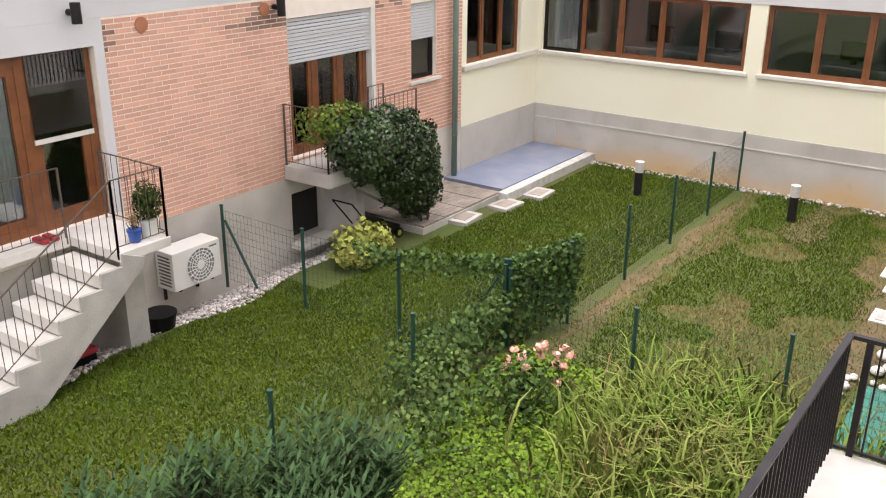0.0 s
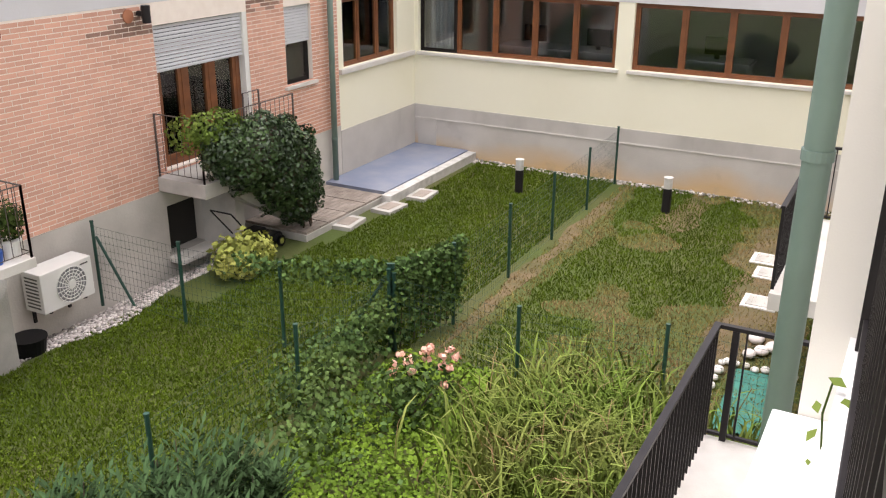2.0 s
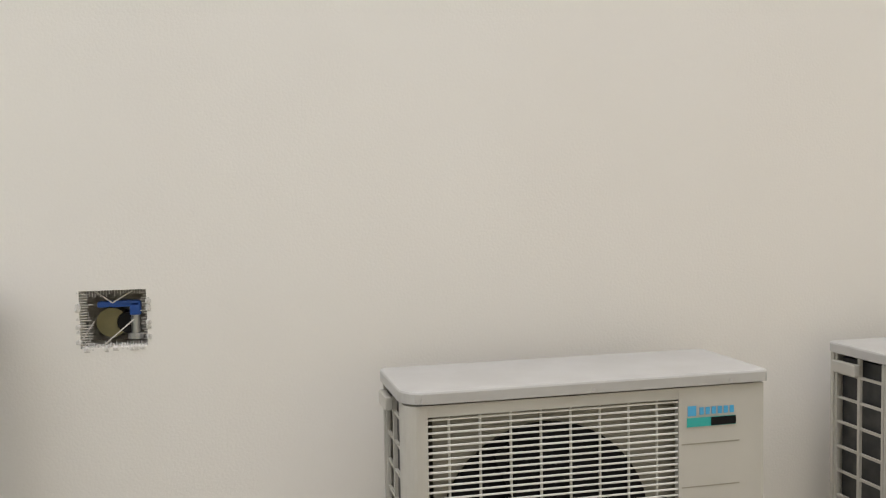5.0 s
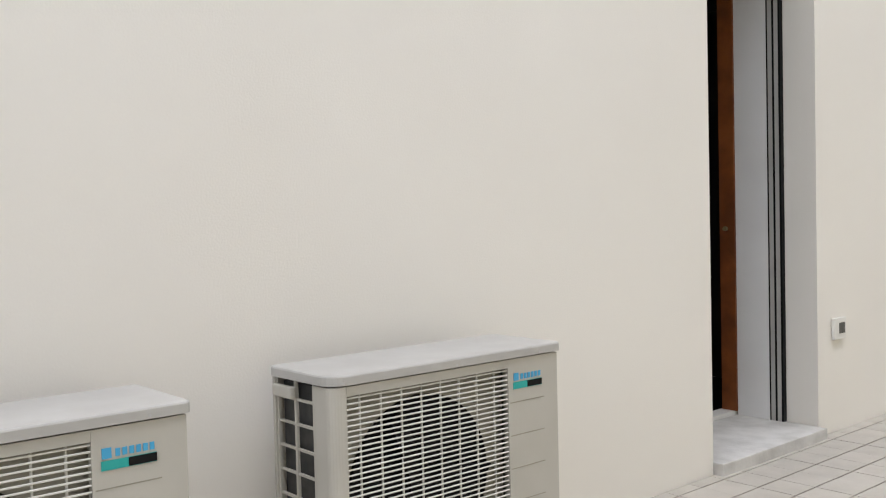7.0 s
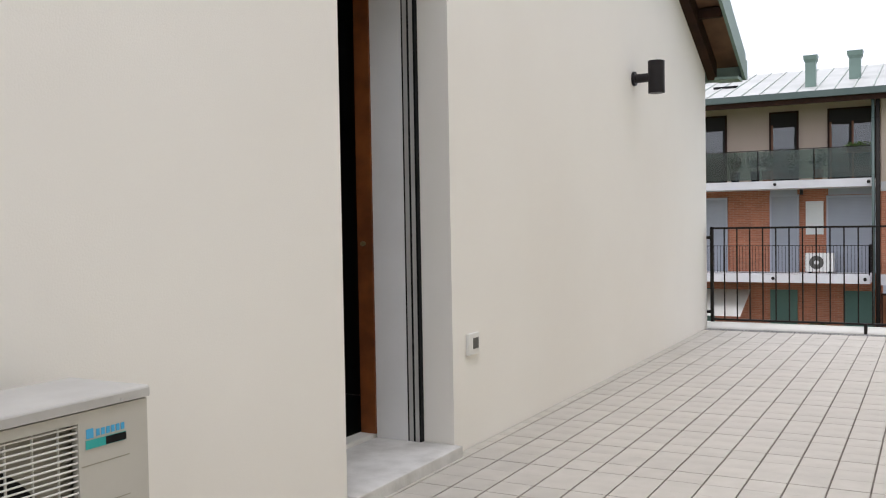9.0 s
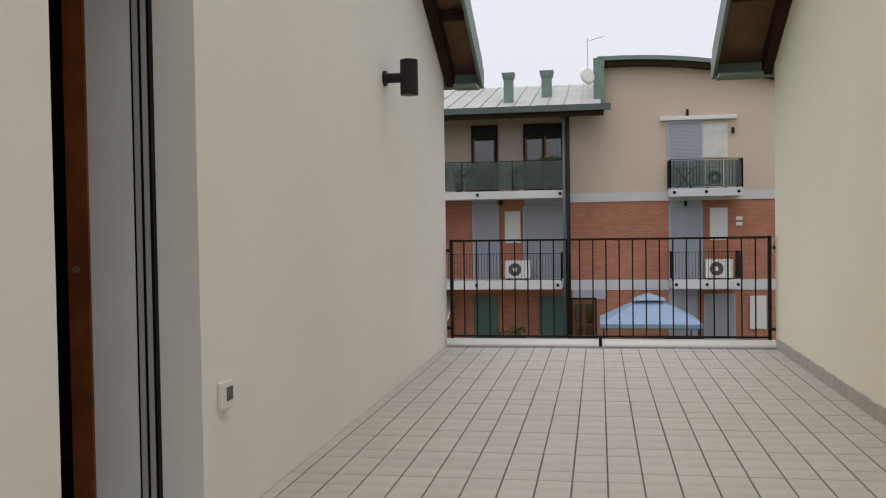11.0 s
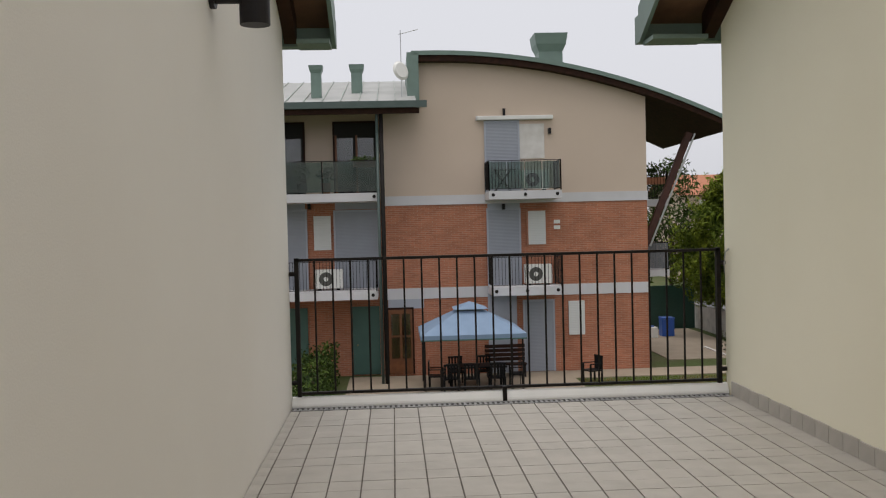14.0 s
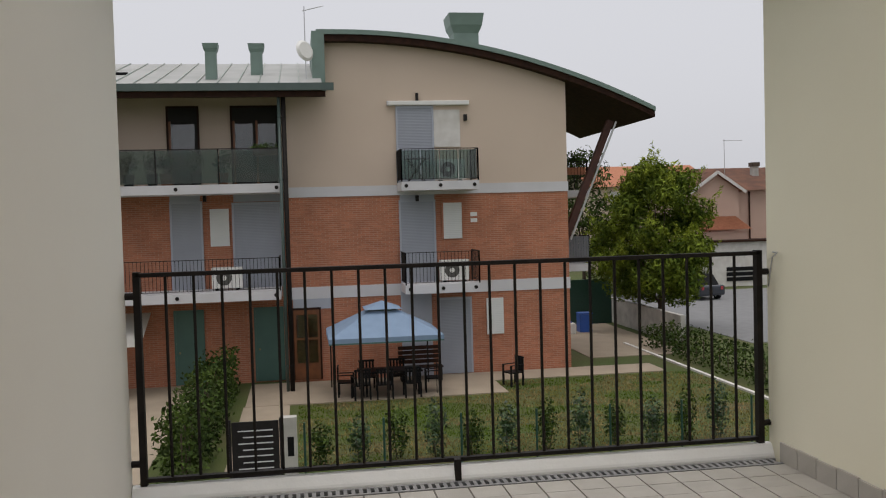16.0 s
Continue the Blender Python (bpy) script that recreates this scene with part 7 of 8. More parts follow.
# ---- garden before the flats ----
structure("patio", PATIO, -0.9, 6.75, 33.2, FY - 0.002, NZ - 0.2, NZ + 0.03)
structure("patio_side", PATIO, 6.751, 12.5, 35.2, FY - 0.002, NZ - 0.2, NZ + 0.028)
structure("patio_left", PATIO, -7.0, -2.6, 26.0, FY + 0.49, NZ - 0.2, NZ + 0.02)
structure("path_right", PATIO, 11.0, 14.8, 38.5, 48.0, NZ - 0.2, NZ + 0.025)
structure("path_front", PATIO, -0.95, 0.35, 26.3, 33.198, NZ - 0.2, NZ + 0.02)
structure("boundary_wall", CONCRETE, 15.3, 15.5, 40.5, 49.0, NZ - 0.2, NZ + 1.15)
structure("kerb_right", PALESTONE, 13.3, 13.42, 26.0, 41.5, NZ - 0.1, NZ + 0.06)
structure("road", TARMAC, 18.0, 60.0, 40.0, 62.0, NZ - 0.1, NZ + 0.02)


def gazebo():
    g = thing("gazebo", (1.62, 32.9, NZ + 0.03), "garden gazebo with a pale blue two-tier canopy", "gazebo")
    W, D, E, T = 3.05, 2.6, 1.85, 2.5
    for x in (0, W):
        for y in (0, D):
            bm = bmesh.new()
            rod(bm, (x, y, 0), (x, y, E), 0.025, 6)
            part("post", bm, IRON, g)
    bm = bmesh.new()
    cx, cy, r = W / 2, D / 2, 0.42
    o = [bm.verts.new(p) for p in ((-0.12, -0.12, E), (W + 0.12, -0.12, E), (W + 0.12, D + 0.12, E), (-0.12, D + 0.12, E))]
    i = [bm.verts.new((cx + sx * r, cy + sy * r, T)) for sx, sy in ((-1, -1), (1, -1), (1, 1), (-1, 1))]
    l = [bm.verts.new((v.co.x, v.co.y, E - 0.17)) for v in o]
    for k in range(4):
        j = (k + 1) % 4
        bm.faces.new((o[k], o[j], i[j], i[k]))
        bm.faces.new((l[k], l[j], o[j], o[k]))
    part("canopy", bm, CANVAS, g)
    bm = bmesh.new()
    a = [bm.verts.new((cx + sx * 0.55, cy + sy * 0.55, T + 0.06)) for sx, sy in ((-1, -1), (1, -1), (1, 1), (-1, 1))]
    t = bm.verts.new((cx, cy, T + 0.28))
    for k in range(4):
        bm.faces.new((a[k], a[(k + 1) % 4], t))
    part("top_canopy", bm, CANVAS, g)
    pbox("valance_trim", g, GREENDOOR, -0.125, W + 0.125, -0.128, -0.122, E - 0.17, E - 0.13)
    for k in range(2):
        bm = bmesh.new()
        x = 0 if k == 0 else W
        for y in (0.35, 0.75):
            rod(bm, (x, y, 0), (x, y, 0.9), 0.012, 5)
        rod(bm, (x, 0, 0.9), (x, 0.8, 0.9), 0.012, 5)
        part("side_frame", bm, IRON, g)
    return g


gazebo()
tb = thing("garden_table", (3.3, 34.0, NZ + 0.03), "long dark plastic garden table", "table")
pbox("top", tb, BLACKPL, -0.95, 0.95, -0.45, 0.45, 0.68, 0.73, bevel=0.015)
for x in (-0.85, 0.8):
    for y in (-0.38, 0.33):
        pbox("leg", tb, BLACKPL, x, x + 0.06, y, y + 0.06, 0, 0.679)


def chair(at, turn):
    c = thing("garden_chair", at, "black plastic garden armchair", "chair", "chairs round the table", turn=turn)
    pbox("seat", c, BLACKPL, -0.25, 0.25, -0.24, 0.24, 0.4, 0.44, bevel=0.012)
    bm = bmesh.new()
    for k in range(5):
        x = -0.2 + k * 0.1
        box(bm, x - 0.03, x + 0.03, 0.22, 0.25, 0.441, 0.86)
    part("back_slats", bm, BLACKPL, c)
    pbox("back_rail", c, BLACKPL, -0.25, 0.25, 0.215, 0.255, 0.84, 0.9, bevel=0.012)
    for x in (-0.25, 0.2):
        pbox("arm", c, BLACKPL, x, x + 0.05, -0.24, 0.22, 0.63, 0.66, bevel=0.01)
        for y in (-0.24, 0.19):
            pbox("leg", c, BLACKPL, x, x + 0.05, y, y + 0.05, 0, 0.63 if y < 0 else 0.399)
    return c


c0 = chair((2.4, 33.4, NZ + 0.03), 190)
for x, y, a in ((3.1, 33.35, 175), (3.9, 33.4, 182), (4.6, 34.0, -95), (2.0, 34.0, 85), (2.7, 34.7, 5), (3.6, 34.7, -6), (7.15, 34.3, -70)):
    copy_thing(c0, pose(x, y, NZ + 0.03 if x < 6.7 else NZ, 0, 0, a))
bn = thing("garden_bench", (4.5, 35.9, NZ + 0.03), "brown slatted wooden garden bench", "bench")
for k in range(4):
    pbox("back_slat", bn, DARKWOOD, -0.7, 0.7, 0.3, 0.33, 0.5 + 0.15 * k, 0.62 + 0.15 * k)
for k in range(3):
    pbox("seat_slat", bn, DARKWOOD, -0.7, 0.7, -0.2 + 0.16 * k, -0.06 + 0.16 * k, 0.42, 0.45)
for x in (-0.66, 0.6):
    pbox("leg", bn, IRON, x, x + 0.06, -0.2, 0.29, 0, 0.419)


def hedge_run(name, at, dims, n, m, label, seed):
    s = thing(name, at, label, "hedge")
    rng = np.random.default_rng(seed)
    q = rng.uniform(-1, 1, (n, 3)) * np.array(dims) / 2
    edge = np.abs(q / (np.array(dims) / 2)).max(1)
    q = q[edge > 0.55]
    q[:, 2] += dims[2] / 2 + 0.08 * np.sin(q[:, 1] * 3) + 0.07 * np.sin(q[:, 0] * 5)
    q += rng.normal(size=q.shape) * 0.05
    v, f = leaves(q, 0.13, rng, 0.55)
    tagged(cloud("foliage", v, f, m, s), kind="stuff")
    bm = bmesh.new()
    L = dims[1] if dims[1] > dims[0] else dims[0]
    for k in range(int(L / 0.6)):
        o = -L / 2 + 0.3 + k * 0.6
        p = (0, o) if dims[1] > dims[0] else (o, 0)
        rod(bm, (*p, 0), (*p, dims[2] * 0.8), 0.02, 5)
    tagged(part("stem", bm, BARK, s), kind="stuff")
    return s


hedge_run("hedge", (-1.75, 30.8, NZ), (1.1, 10.0, 1.35), 7000, HEDGE, "leafy green hedge beside the path", 51)
hedge_run("hedge", (14.4, 35.0, NZ), (1.2, 12.0, 0.9), 5000, HEDGE, "low shrubs behind the pale kerb", 52)
for k in range(12):
    x = 1.1 + k * 0.83
    shrub("young_shrub", (x, 26.5 + 0.1 * (k % 3), NZ), (0.26, 0.24, 0.5 + 0.06 * (k % 4)), 460, 0.10, IVY if k % 2 else HEDGE, "young dark-leaved hedge shrub by the wire fence", "shrub", 0.5, 0.9, 60 + k, 3)
fn = thing("garden_fence", (0, 25.9, NZ), "thin dark wire fence before the lawn", "fence")
for k in range(7):
    bm = bmesh.new()
    x = 0.75 + k * 1.65
    rod(bm, (x, 0, 0), (x, 0, 1.1), 0.025, 8)
    part("post", bm, POSTGREEN, fn)
bm = bmesh.new()
for k in range(10):
    box(bm, 0.75, 10.65, -0.002, 0.002, 0.08 + k * 0.1, 0.083 + k * 0.1)
tagged(part("wire_strand", bm, POSTGREEN, fn), kind="stuff")
gt = thing("garden_gate", (-0.72, 25.85, NZ), "dark grey metal gate with pale slits", "gate")
pbox("frame", gt, RAIL, 0, 0.95, -0.02, 0.02, 0.05, 1.2)
for k in range(7):
    pbox("slit", gt, BAND, 0.12 + 0.1 * (k % 2), 0.83, -0.024, -0.0205, 0.22 + k * 0.13, 0.245 + k * 0.13)
for x in (-0.07, 0.96):
    pbox("post", gt, RAIL, x, x + 0.06, -0.03, 0.03, 0, 1.25)
ip = thing("intercom_pillar", (0.46, 25.9, NZ), "pale concrete intercom pillar with a dark panel", "pillar")
pbox("pillar", ip, CONCRETE, -0.14, 0.14, -0.12, 0.12, 0, 1.25, bevel=0.01)
pbox("panel", ip, BLACKPL, -0.06, 0.07, -0.124, -0.1205, 0.45, 0.85)
wb = thing("wheelie_bin", (13.0, 45.5, NZ), "blue plastic waste bin", "bin")
pbox("body", wb, BLUEPL, -0.28, 0.28, -0.28, 0.28, 0.0, 0.8, bevel=0.03)
pbox("lid", wb, BLUEPL, -0.3, 0.3, -0.3, 0.3, 0.801, 0.87, bevel=0.02)
wb = thing("water_can", (12.2, 45.0, NZ), "white plastic container on the path", "container")
pbox("body", wb, WHITEPL, -0.2, 0.2, -0.2, 0.2, 0.0, 0.5, bevel=0.05)
pbox("cap", wb, BLUEPL, -0.06, 0.06, -0.06, 0.06, 0.501, 0.56, bevel=0.01)
structure("green_screen", POSTGREEN, 11.0, 15.2, 48.2, 48.25, NZ, NZ + 2.1)
aw = thing("lean_to_awning", (-4.6, 35.0, -2.4), "white slanting awning over the far patio", "awning")
bm = bmesh.new()
v = [bm.verts.new(p) for p in ((-1.5, 2.2, 0.8), (0.6, 2.2, 0.8), (0.6, 0.0, 0.0), (-1.5, 0.0, 0.0))]
bm.faces.new(v)
bmesh.ops.solidify(bm, geom=bm.faces[:], thickness=0.04)
part("cloth", bm, WHITEPL, aw)


def tree(at, h, r, n, seed, m=TREELEAF, size=0.3):
    s = thing("acacia_tree", at, "bright green feathery garden tree", "tree")
    rng = np.random.default_rng(seed)
    bm = bmesh.new()
    rod(bm, (0, 0, 0), (0.1, 0, h * 0.45), 0.14, 10, 0.09)
    part("trunk", bm, BARK, s)
    P, N = [], []
    for k in range(46):
        a = rng.uniform(0, 6.28)
        t = rng.uniform(0.24, 1.0)
        rad = r * math.sin(math.pi * (0.14 + 0.76 * t)) * rng.uniform(0.35, 1.0)
        c = np.array([rad * math.cos(a), rad * math.sin(a), h * t])
        if k < 16:
            bm = bmesh.new()
            rod(bm, (0.05, 0, h * 0.3 * t + 0.4), c, 0.05, 6, 0.012)
            part("limb", bm, BARK, s)
        q, e = blob(rng, n // 46, c, (r * 0.34, r * 0.34, h * 0.09), 0.95)
        P.append(q), N.append(e)
    P, N = np.concatenate(P), np.concatenate(N)
    v, f = leaves(P, size, rng, 0.3, N, 1.0, 0.5)
    tagged(cloud("crown", v, f, m, s), kind="stuff")
    if m is TREELEAF:
        outer = np.flatnonzero((P[:, 2] > 0.45 * h) & (N[:, 2] > 0.2))
        tips = []
        for k in rng.choice(outer, 110, replace=False):
            way = np.array([P[k, 0] * 0.25, P[k, 1] * 0.25, 1.1]) + rng.normal(size=3) * 0.5
            way /= np.linalg.norm(way)
            u = rng.uniform(0, 0.75, 34)
            tips.append(P[k] + way * u[:, None] + rng.normal(size=(34, 3)) * 0.07)
        v, f = leaves(np.concatenate(tips), size * 0.75, rng, 0.3, None, 1.0, 0.3)
        tagged(cloud("young_frond", v, f, SHOOTLEAF, s, "yellow-green young fronds at the branch tips"), kind="stuff")
    return s


tree((16.3, 45.0, NZ), 6.9, 2.55, 34000, 91, TREELEAF, 0.25)
tree((22.0, 60.0, NZ), 7.5, 2.8, 4000, 92, HEDGE, 0.35)
tree((13.6, 56.0, NZ), 6.6, 2.4, 4000, 93, HEDGE, 0.35)
tree((19.5, 66.0, NZ), 9.0, 2.6, 4000, 94, HEDGE, 0.35)
def pink_house():
    h = thing("pink_house", (0, 0, 0), "pink two-storey house with a white-edged gable and brown tiles", "house")
    peak, foot, e0, e1, mid = 3.7, 2.3, 26.9, 31.0, 28.95
    bm = bmesh.new()
    prof = [(e0 + 0.35, NZ), (e1 - 0.35, NZ), (e1 - 0.35, foot + 0.1), (mid, peak - 0.12), (e0 + 0.35, foot + 0.1)]
    a, b = ([bm.verts.new((x, y, z)) for x, z in prof] for y in (66.0, 74.0))
    bm.faces.new(a), bm.faces.new(b[::-1])
    for k in range(5):
        bm.faces.new((a[k - 1], a[k], b[k], b[k - 1]))
    bmesh.ops.recalc_face_normals(bm, faces=bm.faces[:])
    part("gable_wall", bm, PINKHOUSE, h)
    for x, z in ((e0, foot), (e1, foot)):
        bm = bmesh.new()
        v = [bm.verts.new(p) for p in ((x, 65.6, z), (mid, 65.6, peak), (mid, 74.0, peak), (x, 74.0, z))]
        bm.faces.new(v)
        bmesh.ops.solidify(bm, geom=bm.faces[:], thickness=0.14)
        part("gable_roof", bm, ROOFTILE, h)
        bm = bmesh.new()
        bar(bm, (x, 65.55, z - 0.06), (mid, 65.55, peak - 0.06), 0.06, 0.2)
        part("barge_board", bm, PALESTONE, h, "white painted barge board")
    pbox("side_wing", h, PINKHOUSE, e1 - 0.34, 40.0, 67.0, 76.0, NZ, 2.45)
    bm = bmesh.new()
    v = [bm.verts.new(p) for p in ((29.5, 66.3, 2.4), (40.4, 66.3, 2.4), (40.4, 71.5, 4.15), (29.5, 71.5, 4.15), (40.4, 76.7, 2.4), (29.5, 76.7, 2.4))]
    bm.faces.new(v[:4]), bm.faces.new((v[3], v[2], v[4], v[5]))
    bmesh.ops.solidify(bm, geom=bm.faces[:], thickness=0.14)
    part("main_roof", bm, ROOFTILE, h)
    pbox("chimney", h, CONCRETE, 33.5, 33.95, 69.4, 69.85, 3.2, 4.15)
    pbox("chimney_cap", h, BARK, 33.43, 34.02, 69.33, 69.92, 4.152, 4.45)
    bm = bmesh.new()
    v = [bm.verts.new(p) for p in ((27.0, 64.6, -0.25), (30.9, 64.6, -0.25), (30.4, 65.98, 0.62), (27.0, 65.98, 0.62))]
    bm.faces.new(v)
    bmesh.ops.solidify(bm, geom=bm.faces[:], thickness=0.12)
    part("porch_roof", bm, TERRA, h, "red-brown tiled lean-to roof")
    pbox("porch_wall", h, PINKHOUSE, 27.0, 30.7, 64.9, 65.97, -0.95, -0.38)
    pbox("garage_roof", h, DARKWOOD, 26.8, 33.0, 63.9, 65.96, -1.1, -0.96)
    pbox("garage_wall", h, PALESTONE, 27.6, 33.0, 64.2, 65.95, NZ, -1.102)
    for k in range(3):
        lv = pbox("louvre", h, BLACKPL, 28.8, 30.7, 64.15, 64.19, -3.7 + 0.34 * k, -3.44 + 0.34 * k)
    bm = bmesh.new()
    rod(bm, (31.9, 66.9, NZ), (31.9, 66.9, 2.3), 0.06, 8)
    part("drainpipe", bm, DARKWOOD, h)
    bm = bmesh.new()
    rod(bm, (31.6, 70.0, 3.6), (31.6, 70.0, 6.2), 0.025, 5)
    rod(bm, (31.5, 70.0, 6.1), (33.0, 70.0, 6.1), 0.02, 5)
    part("aerial", bm, CHROME, h)
    return h


pink_house()
h = house("far_house", 25.5, 36.0, 82.0, 92.0, NZ, 3.4, 5.2, BEIGE, TERRA, "far house with an orange tiled roof", "x")
add_windows(h, "y", 82.0, [(27.0, 28.2, 1.4, 2.8), (30.0, 31.2, 1.4, 2.8)])


def car(at, turn):
    c = thing("parked_car", at, "dark grey parked car seen from behind", "car", turn=turn)
    bm = bmesh.new()
    box(bm, -0.85, 0.85, -2.1, 2.1, 0.25, 0.85)
    part("body", bm, CARPAINT, c, bevel=0.12)
    bm = bmesh.new()
    for v in box(bm, -0.78, 0.78, -1.6, 1.0, 0.84, 1.45):
        if v.co.z > 1.2:
            v.co.x *= 0.8
            v.co.y = v.co.y * 0.75
    part("cabin", bm, BLACKPL, c, bevel=0.06)
    for x in (-0.8, 0.8):
        for y in (-1.35, 1.35):
            bm = bmesh.new()
            rod(bm, (x - 0.1, y, 0.31), (x + 0.1, y, 0.31), 0.31, 18)
            w = part("wheel", bm, BLACKPL, c)
            bm = bmesh.new()
            rod(bm, (x - 0.105, y, 0.31), (x + 0.105, y, 0.31), 0.18, 14)
            part("rim", bm, CHROME, w)
    for x in (-0.7, 0.55):
        pbox("tail_light", c, RED, x, x + 0.15, -2.12, -2.1, 0.6, 0.78)
    return c


car((23.6, 58.0, NZ + 0.02), 8)
# ---- lawns, gravel and wild grass ----
def lawns():
    rng = np.random.default_rng(101)

    def region(n, x0, x1, y0, y1):
        return np.column_stack([rng.uniform(x0, x1, n), rng.uniform(y0, y1, n)])
    lush = np.concatenate([region(60000, -14.7, -6.2, -8.1, -4.95), region(84000, -6.2, 3.0, -8.8, -5.3)])
    keep = ~((lush[:, 0] < -9.0) & (lush[:, 1] < -8.2 + 0.25))
    lush = lush[keep]
    v, f = blades(lush, np.full(len(lush), GZ), 0.05, rng, 0.009, 0.9)
    tagged(cloud("lawn", v, f, LAWN), "short lush green lawn", "grass", kind="stuff")
    dry = region(66000, -14.7, -6.1, -4.75, -0.2)
    patch = np.array([noise.noise(Vector((x * 0.55, y * 0.55, 3.3))) + 0.5 * noise.noise(Vector((x * 1.7, y * 1.7, 1.0))) for x, y in dry])
    edge = np.exp(-((dry[:, 1] + 4.6) / 0.3) ** 2) + np.exp(-((dry[:, 1] + 1.35) / 0.6) ** 2) * (dry[:, 0] < -7.4)
    green = patch - 1.0 * edge > -0.16
    v, f = blades(dry[green], np.full(green.sum(), GZ), 0.05, rng, 0.009, 0.9)
    tagged(cloud("lawn", v, f, LAWN), "patchy green lawn", "grass", kind="stuff")
    thin = (~green) & (rng.uniform(size=len(dry)) < 0.8 - 0.35 * np.clip(edge, 0, 1))
    v, f = blades(dry[thin], np.full(thin.sum(), GZ), 0.05, rng, 0.008, 1.0)
    tagged(cloud("lawn", v, f, LAWNDRY), "dry yellowed lawn patches", "grass", kind="stuff")
    # clover and weeds in front
    w = region(24000, -6.2, -1.2, -4.9, -1.2)
    z = GZ + rng.uniform(0.02, 0.16, len(w))
    q = np.column_stack([w, z])
    v, f = leaves(q, 0.055, rng, 0.8, np.tile([0.2, 0.2, 1.0], (len(q), 1)), 0.7)
    tagged(cloud("clover", v, f, CLOVER), "broad-leaved green weeds and clover", "weeds", kind="stuff")
    # scattered daisies' leaves on the lush lawn
    w = region(9000, -6.0, 2.0, -8.6, -5.4)
    q = np.column_stack([w, GZ + rng.uniform(0.02, 0.07, len(w))])
    v, f = leaves(q, 0.026, rng, 0.85, np.tile([0.0, 0.0, 1.0], (len(q), 1)), 0.5)
    tagged(cloud("clover", v, f, LAWN), "low clover in the lawn", "weeds", kind="stuff")
    # tall grass
    n = 5200
    c = np.concatenate([rng.normal((-5.1, -2.35), (0.6, 0.45), (1900, 2)), rng.normal((-4.3, -1.6), (0.6, 0.5), (1300, 2)), region(700, -6.2, -2.6, -3.0, -0.3)])
    c = c[(c[:, 1] < -0.95) | (c[:, 0] < -4.3)]
    c = c[c[:, 1] < -0.1]
    v, f = blades(c, np.full(len(c), GZ), 0.72, rng, 0.014, 0.85, 3)
    tagged(cloud("tall_grass", v, f, TALLGR), "tall arching wild grass", "grass", kind="stuff")
    c = c[rng.uniform(size=len(c)) < 0.11] + rng.normal(size=(1, 2)) * 0.02
    v, f = blades(c, np.full(len(c), GZ), 0.8, rng, 0.006, 0.6, 3)
    tagged(cloud("tall_grass", v, f, DRYPLANT), "straw-coloured dry grass stalks", "grass", kind="stuff")
    # lawn before the flats
    nl = region(30000, 0.6, 13.2, 26.2, 35.0)
    nl = nl[~((nl[:, 0] < 6.75) & (nl[:, 1] > 33.1))]
    patch = np.array([noise.noise(Vector((x * 0.5, y * 0.9, 8.3))) for x, y in nl])
    for m, k, lab in ((LAWN, patch > 0.12, "patchy green lawn before the flats"), (LAWNDRY, patch <= 0.12, "dry straw lawn before the flats")):
        v, f = blades(nl[k], np.full(k.sum(), NZ), 0.06, rng, 0.014, 0.9)
        tagged(cloud("lawn", v, f, m), lab, "grass", kind="stuff")


lawns()


def pebbles(name, pts, sizes, label, m=PEBBLE, seed=7):
    rng = np.random.default_rng(seed)
    bm = bmesh.new()
    bmesh.ops.create_icosphere(bm, subdivisions=1, radius=1.0)
    base = np.array([v.co[:] for v in bm.verts])
    tri = np.array([[v.index for v in f.verts] for f in bm.faces])
    bm.free()
    n, k = len(pts), len(base)
    sc = sizes[:, None] * rng.uniform(0.6, 1.15, (n, 3)) * np.array([1.1, 1.0, 0.7])
    ang = rng.uniform(0, 6.28, n)
    p = base[None] * sc[:, None] * (1 + 0.12 * rng.normal(size=(n, k, 1)))
    c, s = np.cos(ang)[:, None], np.sin(ang)[:, None]
    x, y = p[:, :, 0] * c - p[:, :, 1] * s, p[:, :, 0] * s + p[:, :, 1] * c
    v = np.stack([x, y, p[:, :, 2]], 2) + pts[:, None]
    f = (np.arange(n)[:, None, None] * k + tri[None]).reshape(-1, 3)
    ob = cloud(name, v.reshape(-1, 3), f, m)
    return tagged(ob, label, "gravel", kind="stuff")


rng = np.random.default_rng(55)
n = 6500
gx = rng.uniform(-8.0, -0.8, n)
gy = YB + 0.03 + rng.uniform(0, 1, n) ** 1.1 * (0.82 + 0.15 * np.sin(gx * 2.1))
gz = GZ - 0.3 * np.clip((-8.85 - gy) / 0.81, 0, 1) + rng.uniform(0.0, 0.03, n)
pebbles("gravel", np.column_stack([gx, gy, gz]), rng.uniform(0.013, 0.046, n), "pale rounded gravel along the house wall")
n = 420
pebbles("gravel", np.column_stack([XY + rng.uniform(0.03, 0.28, n), rng.uniform(-8.1, -0.2, n), np.full(n, GZ + 0.01)]), rng.uniform(0.02, 0.05, n), "thin line of pale stones at the wall foot", seed=9)


# ---- pieces: bricks and tiles, last ----
def piece_mesh(name, dx, dy, dz, material, bev=0.0):
    bm = bmesh.new()
    box(bm, -dx / 2, dx / 2, -dy / 2, dy / 2, -dz / 2, dz / 2)
    if bev:
        top = [e for e in bm.edges if all(v.co.z > 0 for v in e.verts)]
        bmesh.ops.bevel(bm, geom=top, offset=bev, segments=1, affect="EDGES")
    me = bpy.data.meshes.new(name)
    bm.to_mesh(me)
    bm.free()
    me.materials.append(material)
    return me


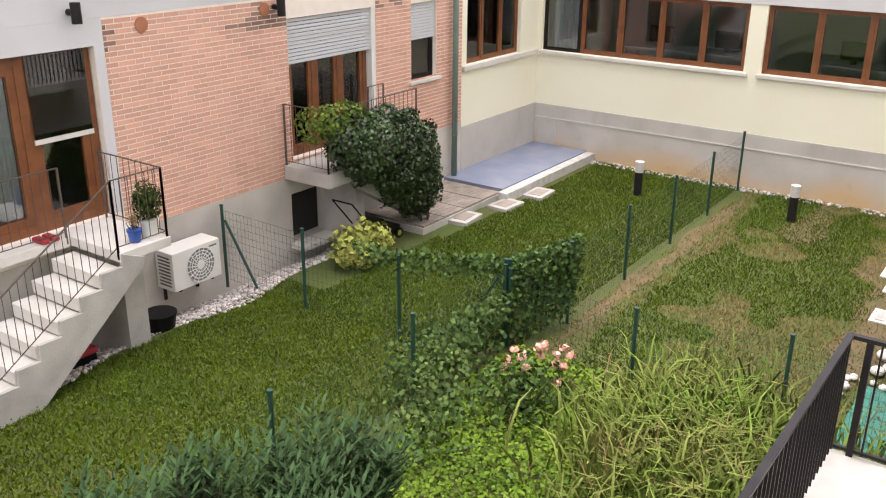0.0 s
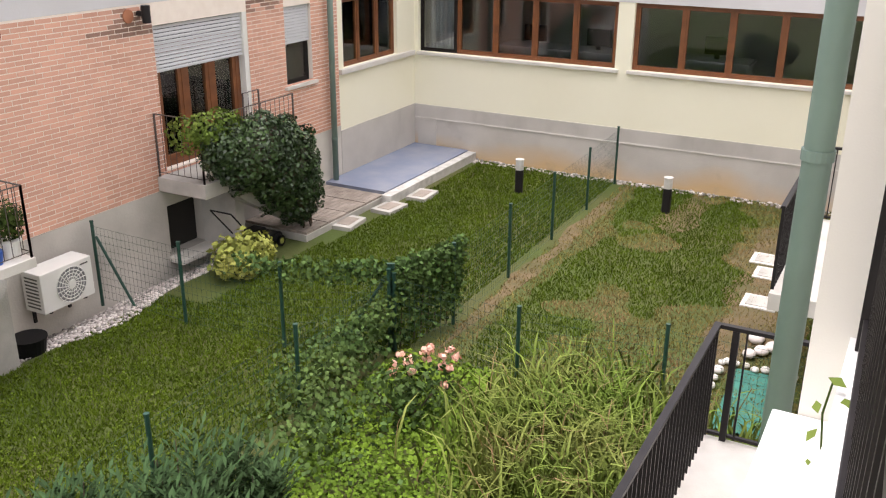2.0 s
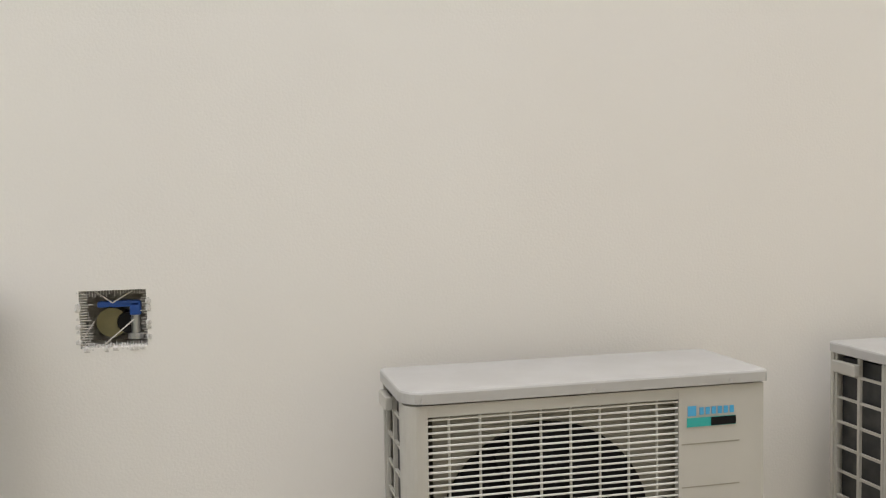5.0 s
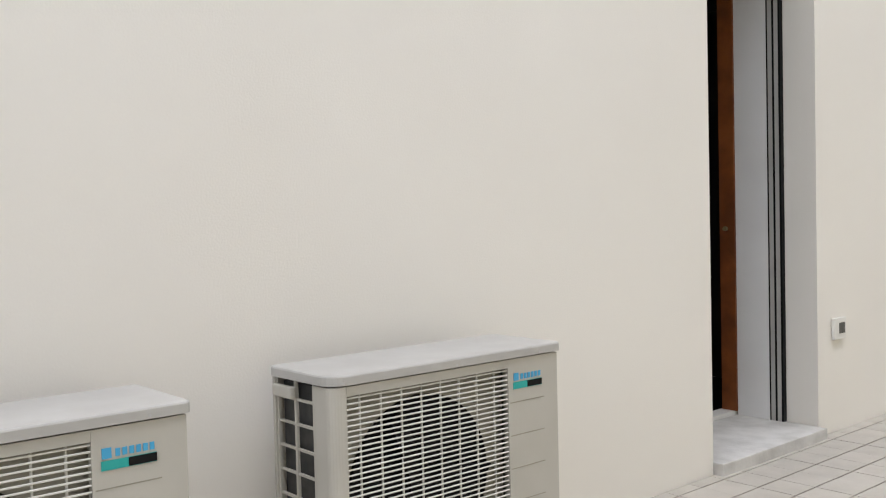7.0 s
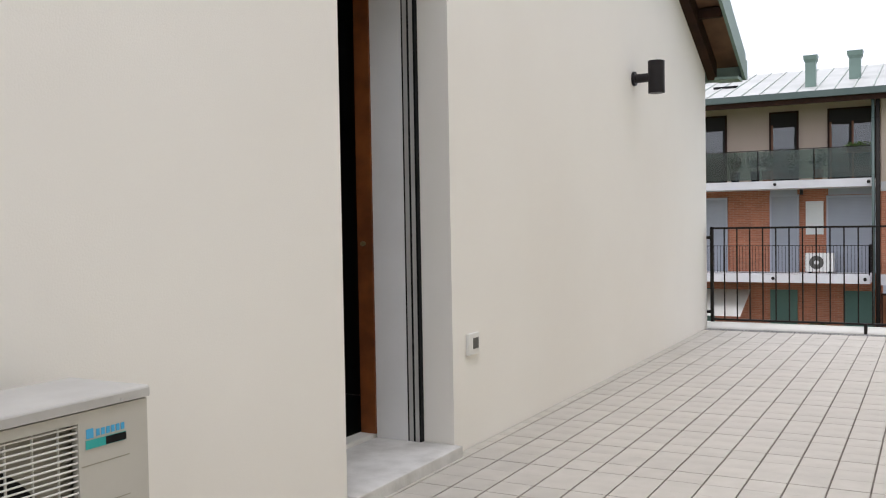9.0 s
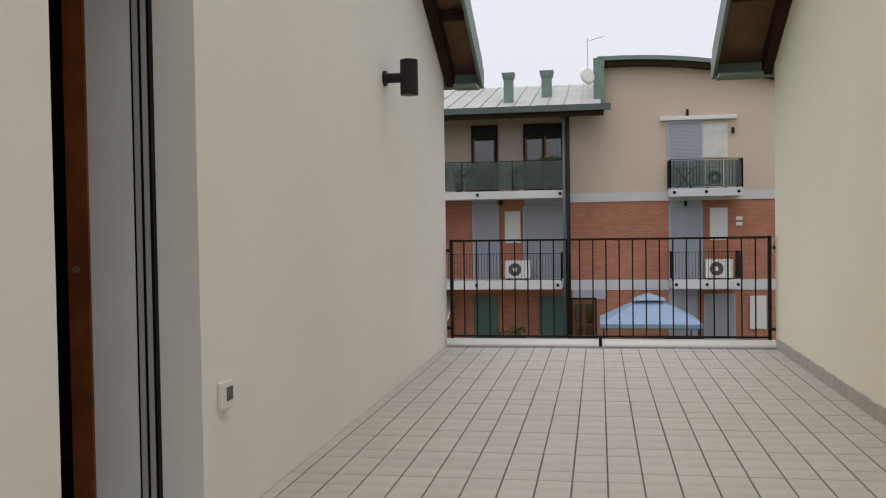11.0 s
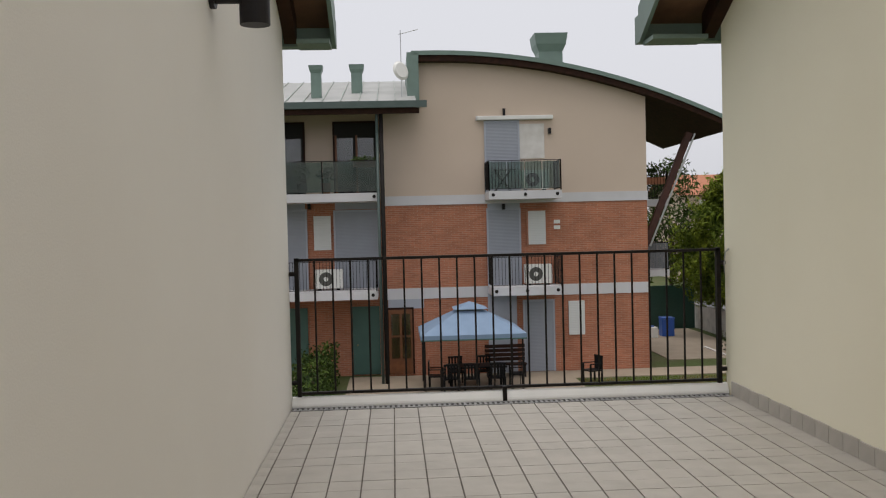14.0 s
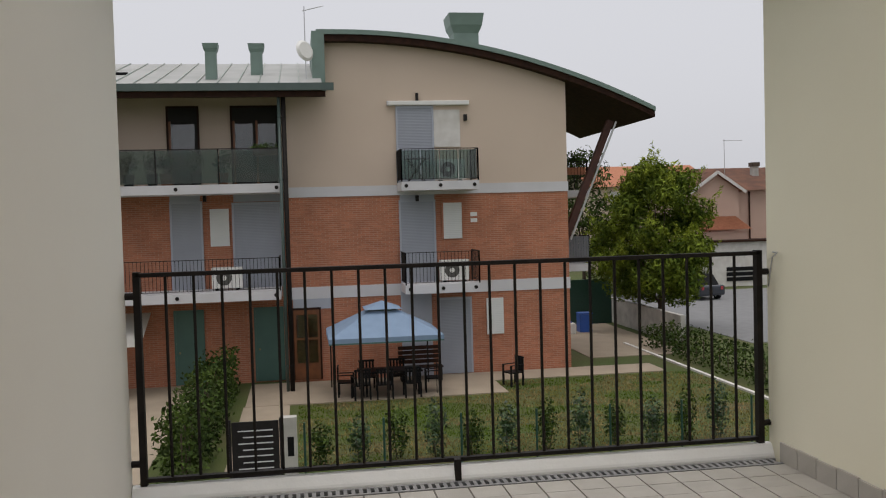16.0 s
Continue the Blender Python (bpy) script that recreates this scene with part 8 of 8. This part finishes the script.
def joined(name, places, dims, material, parent, label=""):
    cube = np.array([[x, y, z] for x in (-0.5, 0.5) for y in (-0.5, 0.5) for z in (-0.5, 0.5)])
    quads = np.array([[0, 1, 3, 2], [4, 6, 7, 5], [0, 4, 5, 1], [2, 3, 7, 6], [0, 2, 6, 4], [1, 5, 7, 3]])
    places = np.array(places)
    v = places[:, None, :3] + cube[None] * (np.array(dims)[None, None] if places.shape[1] == 3 else np.stack([places[:, 3], np.full(len(places), dims[1]), np.full(len(places), dims[2])], 1)[:, None])
    f = (np.arange(len(places))[:, None, None] * 8 + quads[None]).reshape(-1, 4)
    ob = cloud(name, v.reshape(-1, 3), f, material, parent, label)
    ob.data.polygons.foreach_set("use_smooth", np.zeros(len(f), dtype=bool))
    return tagged(ob, kind="stuff")


def brickwork():
    holder = bpy.data.objects["wall_brick_house"]
    L, course, joint = 0.25, 0.066, 0.013
    rng = np.random.default_rng(17)
    spans = []
    z, row = -3.03 + 0.006, 0
    while z + 0.055 < -0.3:
        x = 2.9 - (0.13 if row % 2 else 0.0)
        while x > -11.93 + 0.02:
            a, b = x - L, x
            a = max(a, -11.93)
            zc = z + 0.028
            clear = [(D1[0] - 0.14, 3.0, -9, 0), (D2[0], D2[1], D2[2], 0), (SW[0], SW[1], SW[2], 0)]
            for h0, h1, lo, hi in clear:
                if lo < zc < hi and a < h1 and b > h0:
                    if a < h0 and h0 - a > 0.05:
                        spans.append(((a + h0) / 2, z, h0 - a - joint))
                        a = b
                    elif b > h1 and b - h1 > 0.05:
                        a = h1
                    else:
                        a = b
            if b - a > 0.04:
                spans.append(((a + b) / 2, z, b - a - joint))
            x -= L + 0.0
        z += course
        row += 1
    full = [s for s in spans if abs(s[2] - (L - joint)) < 0.002]
    rest = [s for s in spans if abs(s[2] - (L - joint)) >= 0.002]
    full.sort(key=lambda s: -s[0])
    near, far = full[:300], full[300:]
    me = piece_mesh("brick", L - joint, 0.03, 0.053, BRICK)
    for x, z, w in near:
        ob = new("brick", me)
        ob.location = (x, YB - 0.008, z + 0.0275)
        ob.parent = holder
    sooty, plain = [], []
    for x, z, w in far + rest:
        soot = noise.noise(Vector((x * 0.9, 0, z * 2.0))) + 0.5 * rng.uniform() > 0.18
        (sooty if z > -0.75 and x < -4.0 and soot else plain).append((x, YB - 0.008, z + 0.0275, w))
    joined("brick_courses", plain, (0, 0.03, 0.053), BRICK, holder)
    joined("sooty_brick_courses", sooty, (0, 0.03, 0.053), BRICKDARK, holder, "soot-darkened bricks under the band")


brickwork()


def tiling():
    holder = bpy.data.objects["floor"]
    p = 0.1625
    me = piece_mesh("tile", p - 0.0080, p - 0.0034, 0.02, TILE, 0.0012)
    bed = structure("grout_bed", GROUT, 0.004, EX - 0.004, 0.32, NY - 0.127, -0.029, -0.0052)
    places = []
    for i in range(20):
        for j in range(65):
            x, y = -0.012 + p * i, NY - 0.13 - p * (j + 0.5)
            if y < 0.4 or x > EX - 0.02 or x < 0.05:
                continue
            places.append((x, y))
    places.sort(key=lambda q: abs(q[1] - 7.2) + 0.2 * q[0])
    for x, y in places[:300]:
        ob = new("tile", me)
        ob.location = (x, y, -0.0095 + 0.0006 * math.sin(x * 37 + y * 91))
        ob.parent = holder
    joined("tile_field", [(x, y, -0.0095 + 0.0006 * math.sin(x * 37 + y * 91)) for x, y in places[300:]], (p - 0.0080, p - 0.0034, 0.02), TILE, holder)
    me3 = piece_mesh("cut_tile", 0.062, p - 0.003, 0.02, TILE)
    for j in range(65):
        y = NY - 0.13 - p * (j + 0.5)
        if y > 0.4:
            ob = new("tile", me3)
            ob.location = (0.0355, y, -0.0095)
            ob.parent = holder
    sk = thing("skirting", (0, 0, 0), "greige tile skirting along the east wall", "skirting", kind="structure")
    pbox("joint_bed", sk, GROUT, EX - 0.008, EX - 0.001, 0.42, 11.034, 0.0, 0.09)
    me2 = piece_mesh("skirting_tile", 0.012, p - 0.006, 0.098, TILE)
    for j in range(64):
        y = 11.036 - p * (j + 0.5)
        if y < 0.4:
            continue
        ob = new("tile", me2)
        ob.location = (EX - 0.0075, y, 0.0495 + 0.003 * math.sin(j * 2.7))
        ob.rotation_euler = (radians(0.5 * math.sin(j * 1.9)), 0, 0)
        ob.parent = sk


tiling()
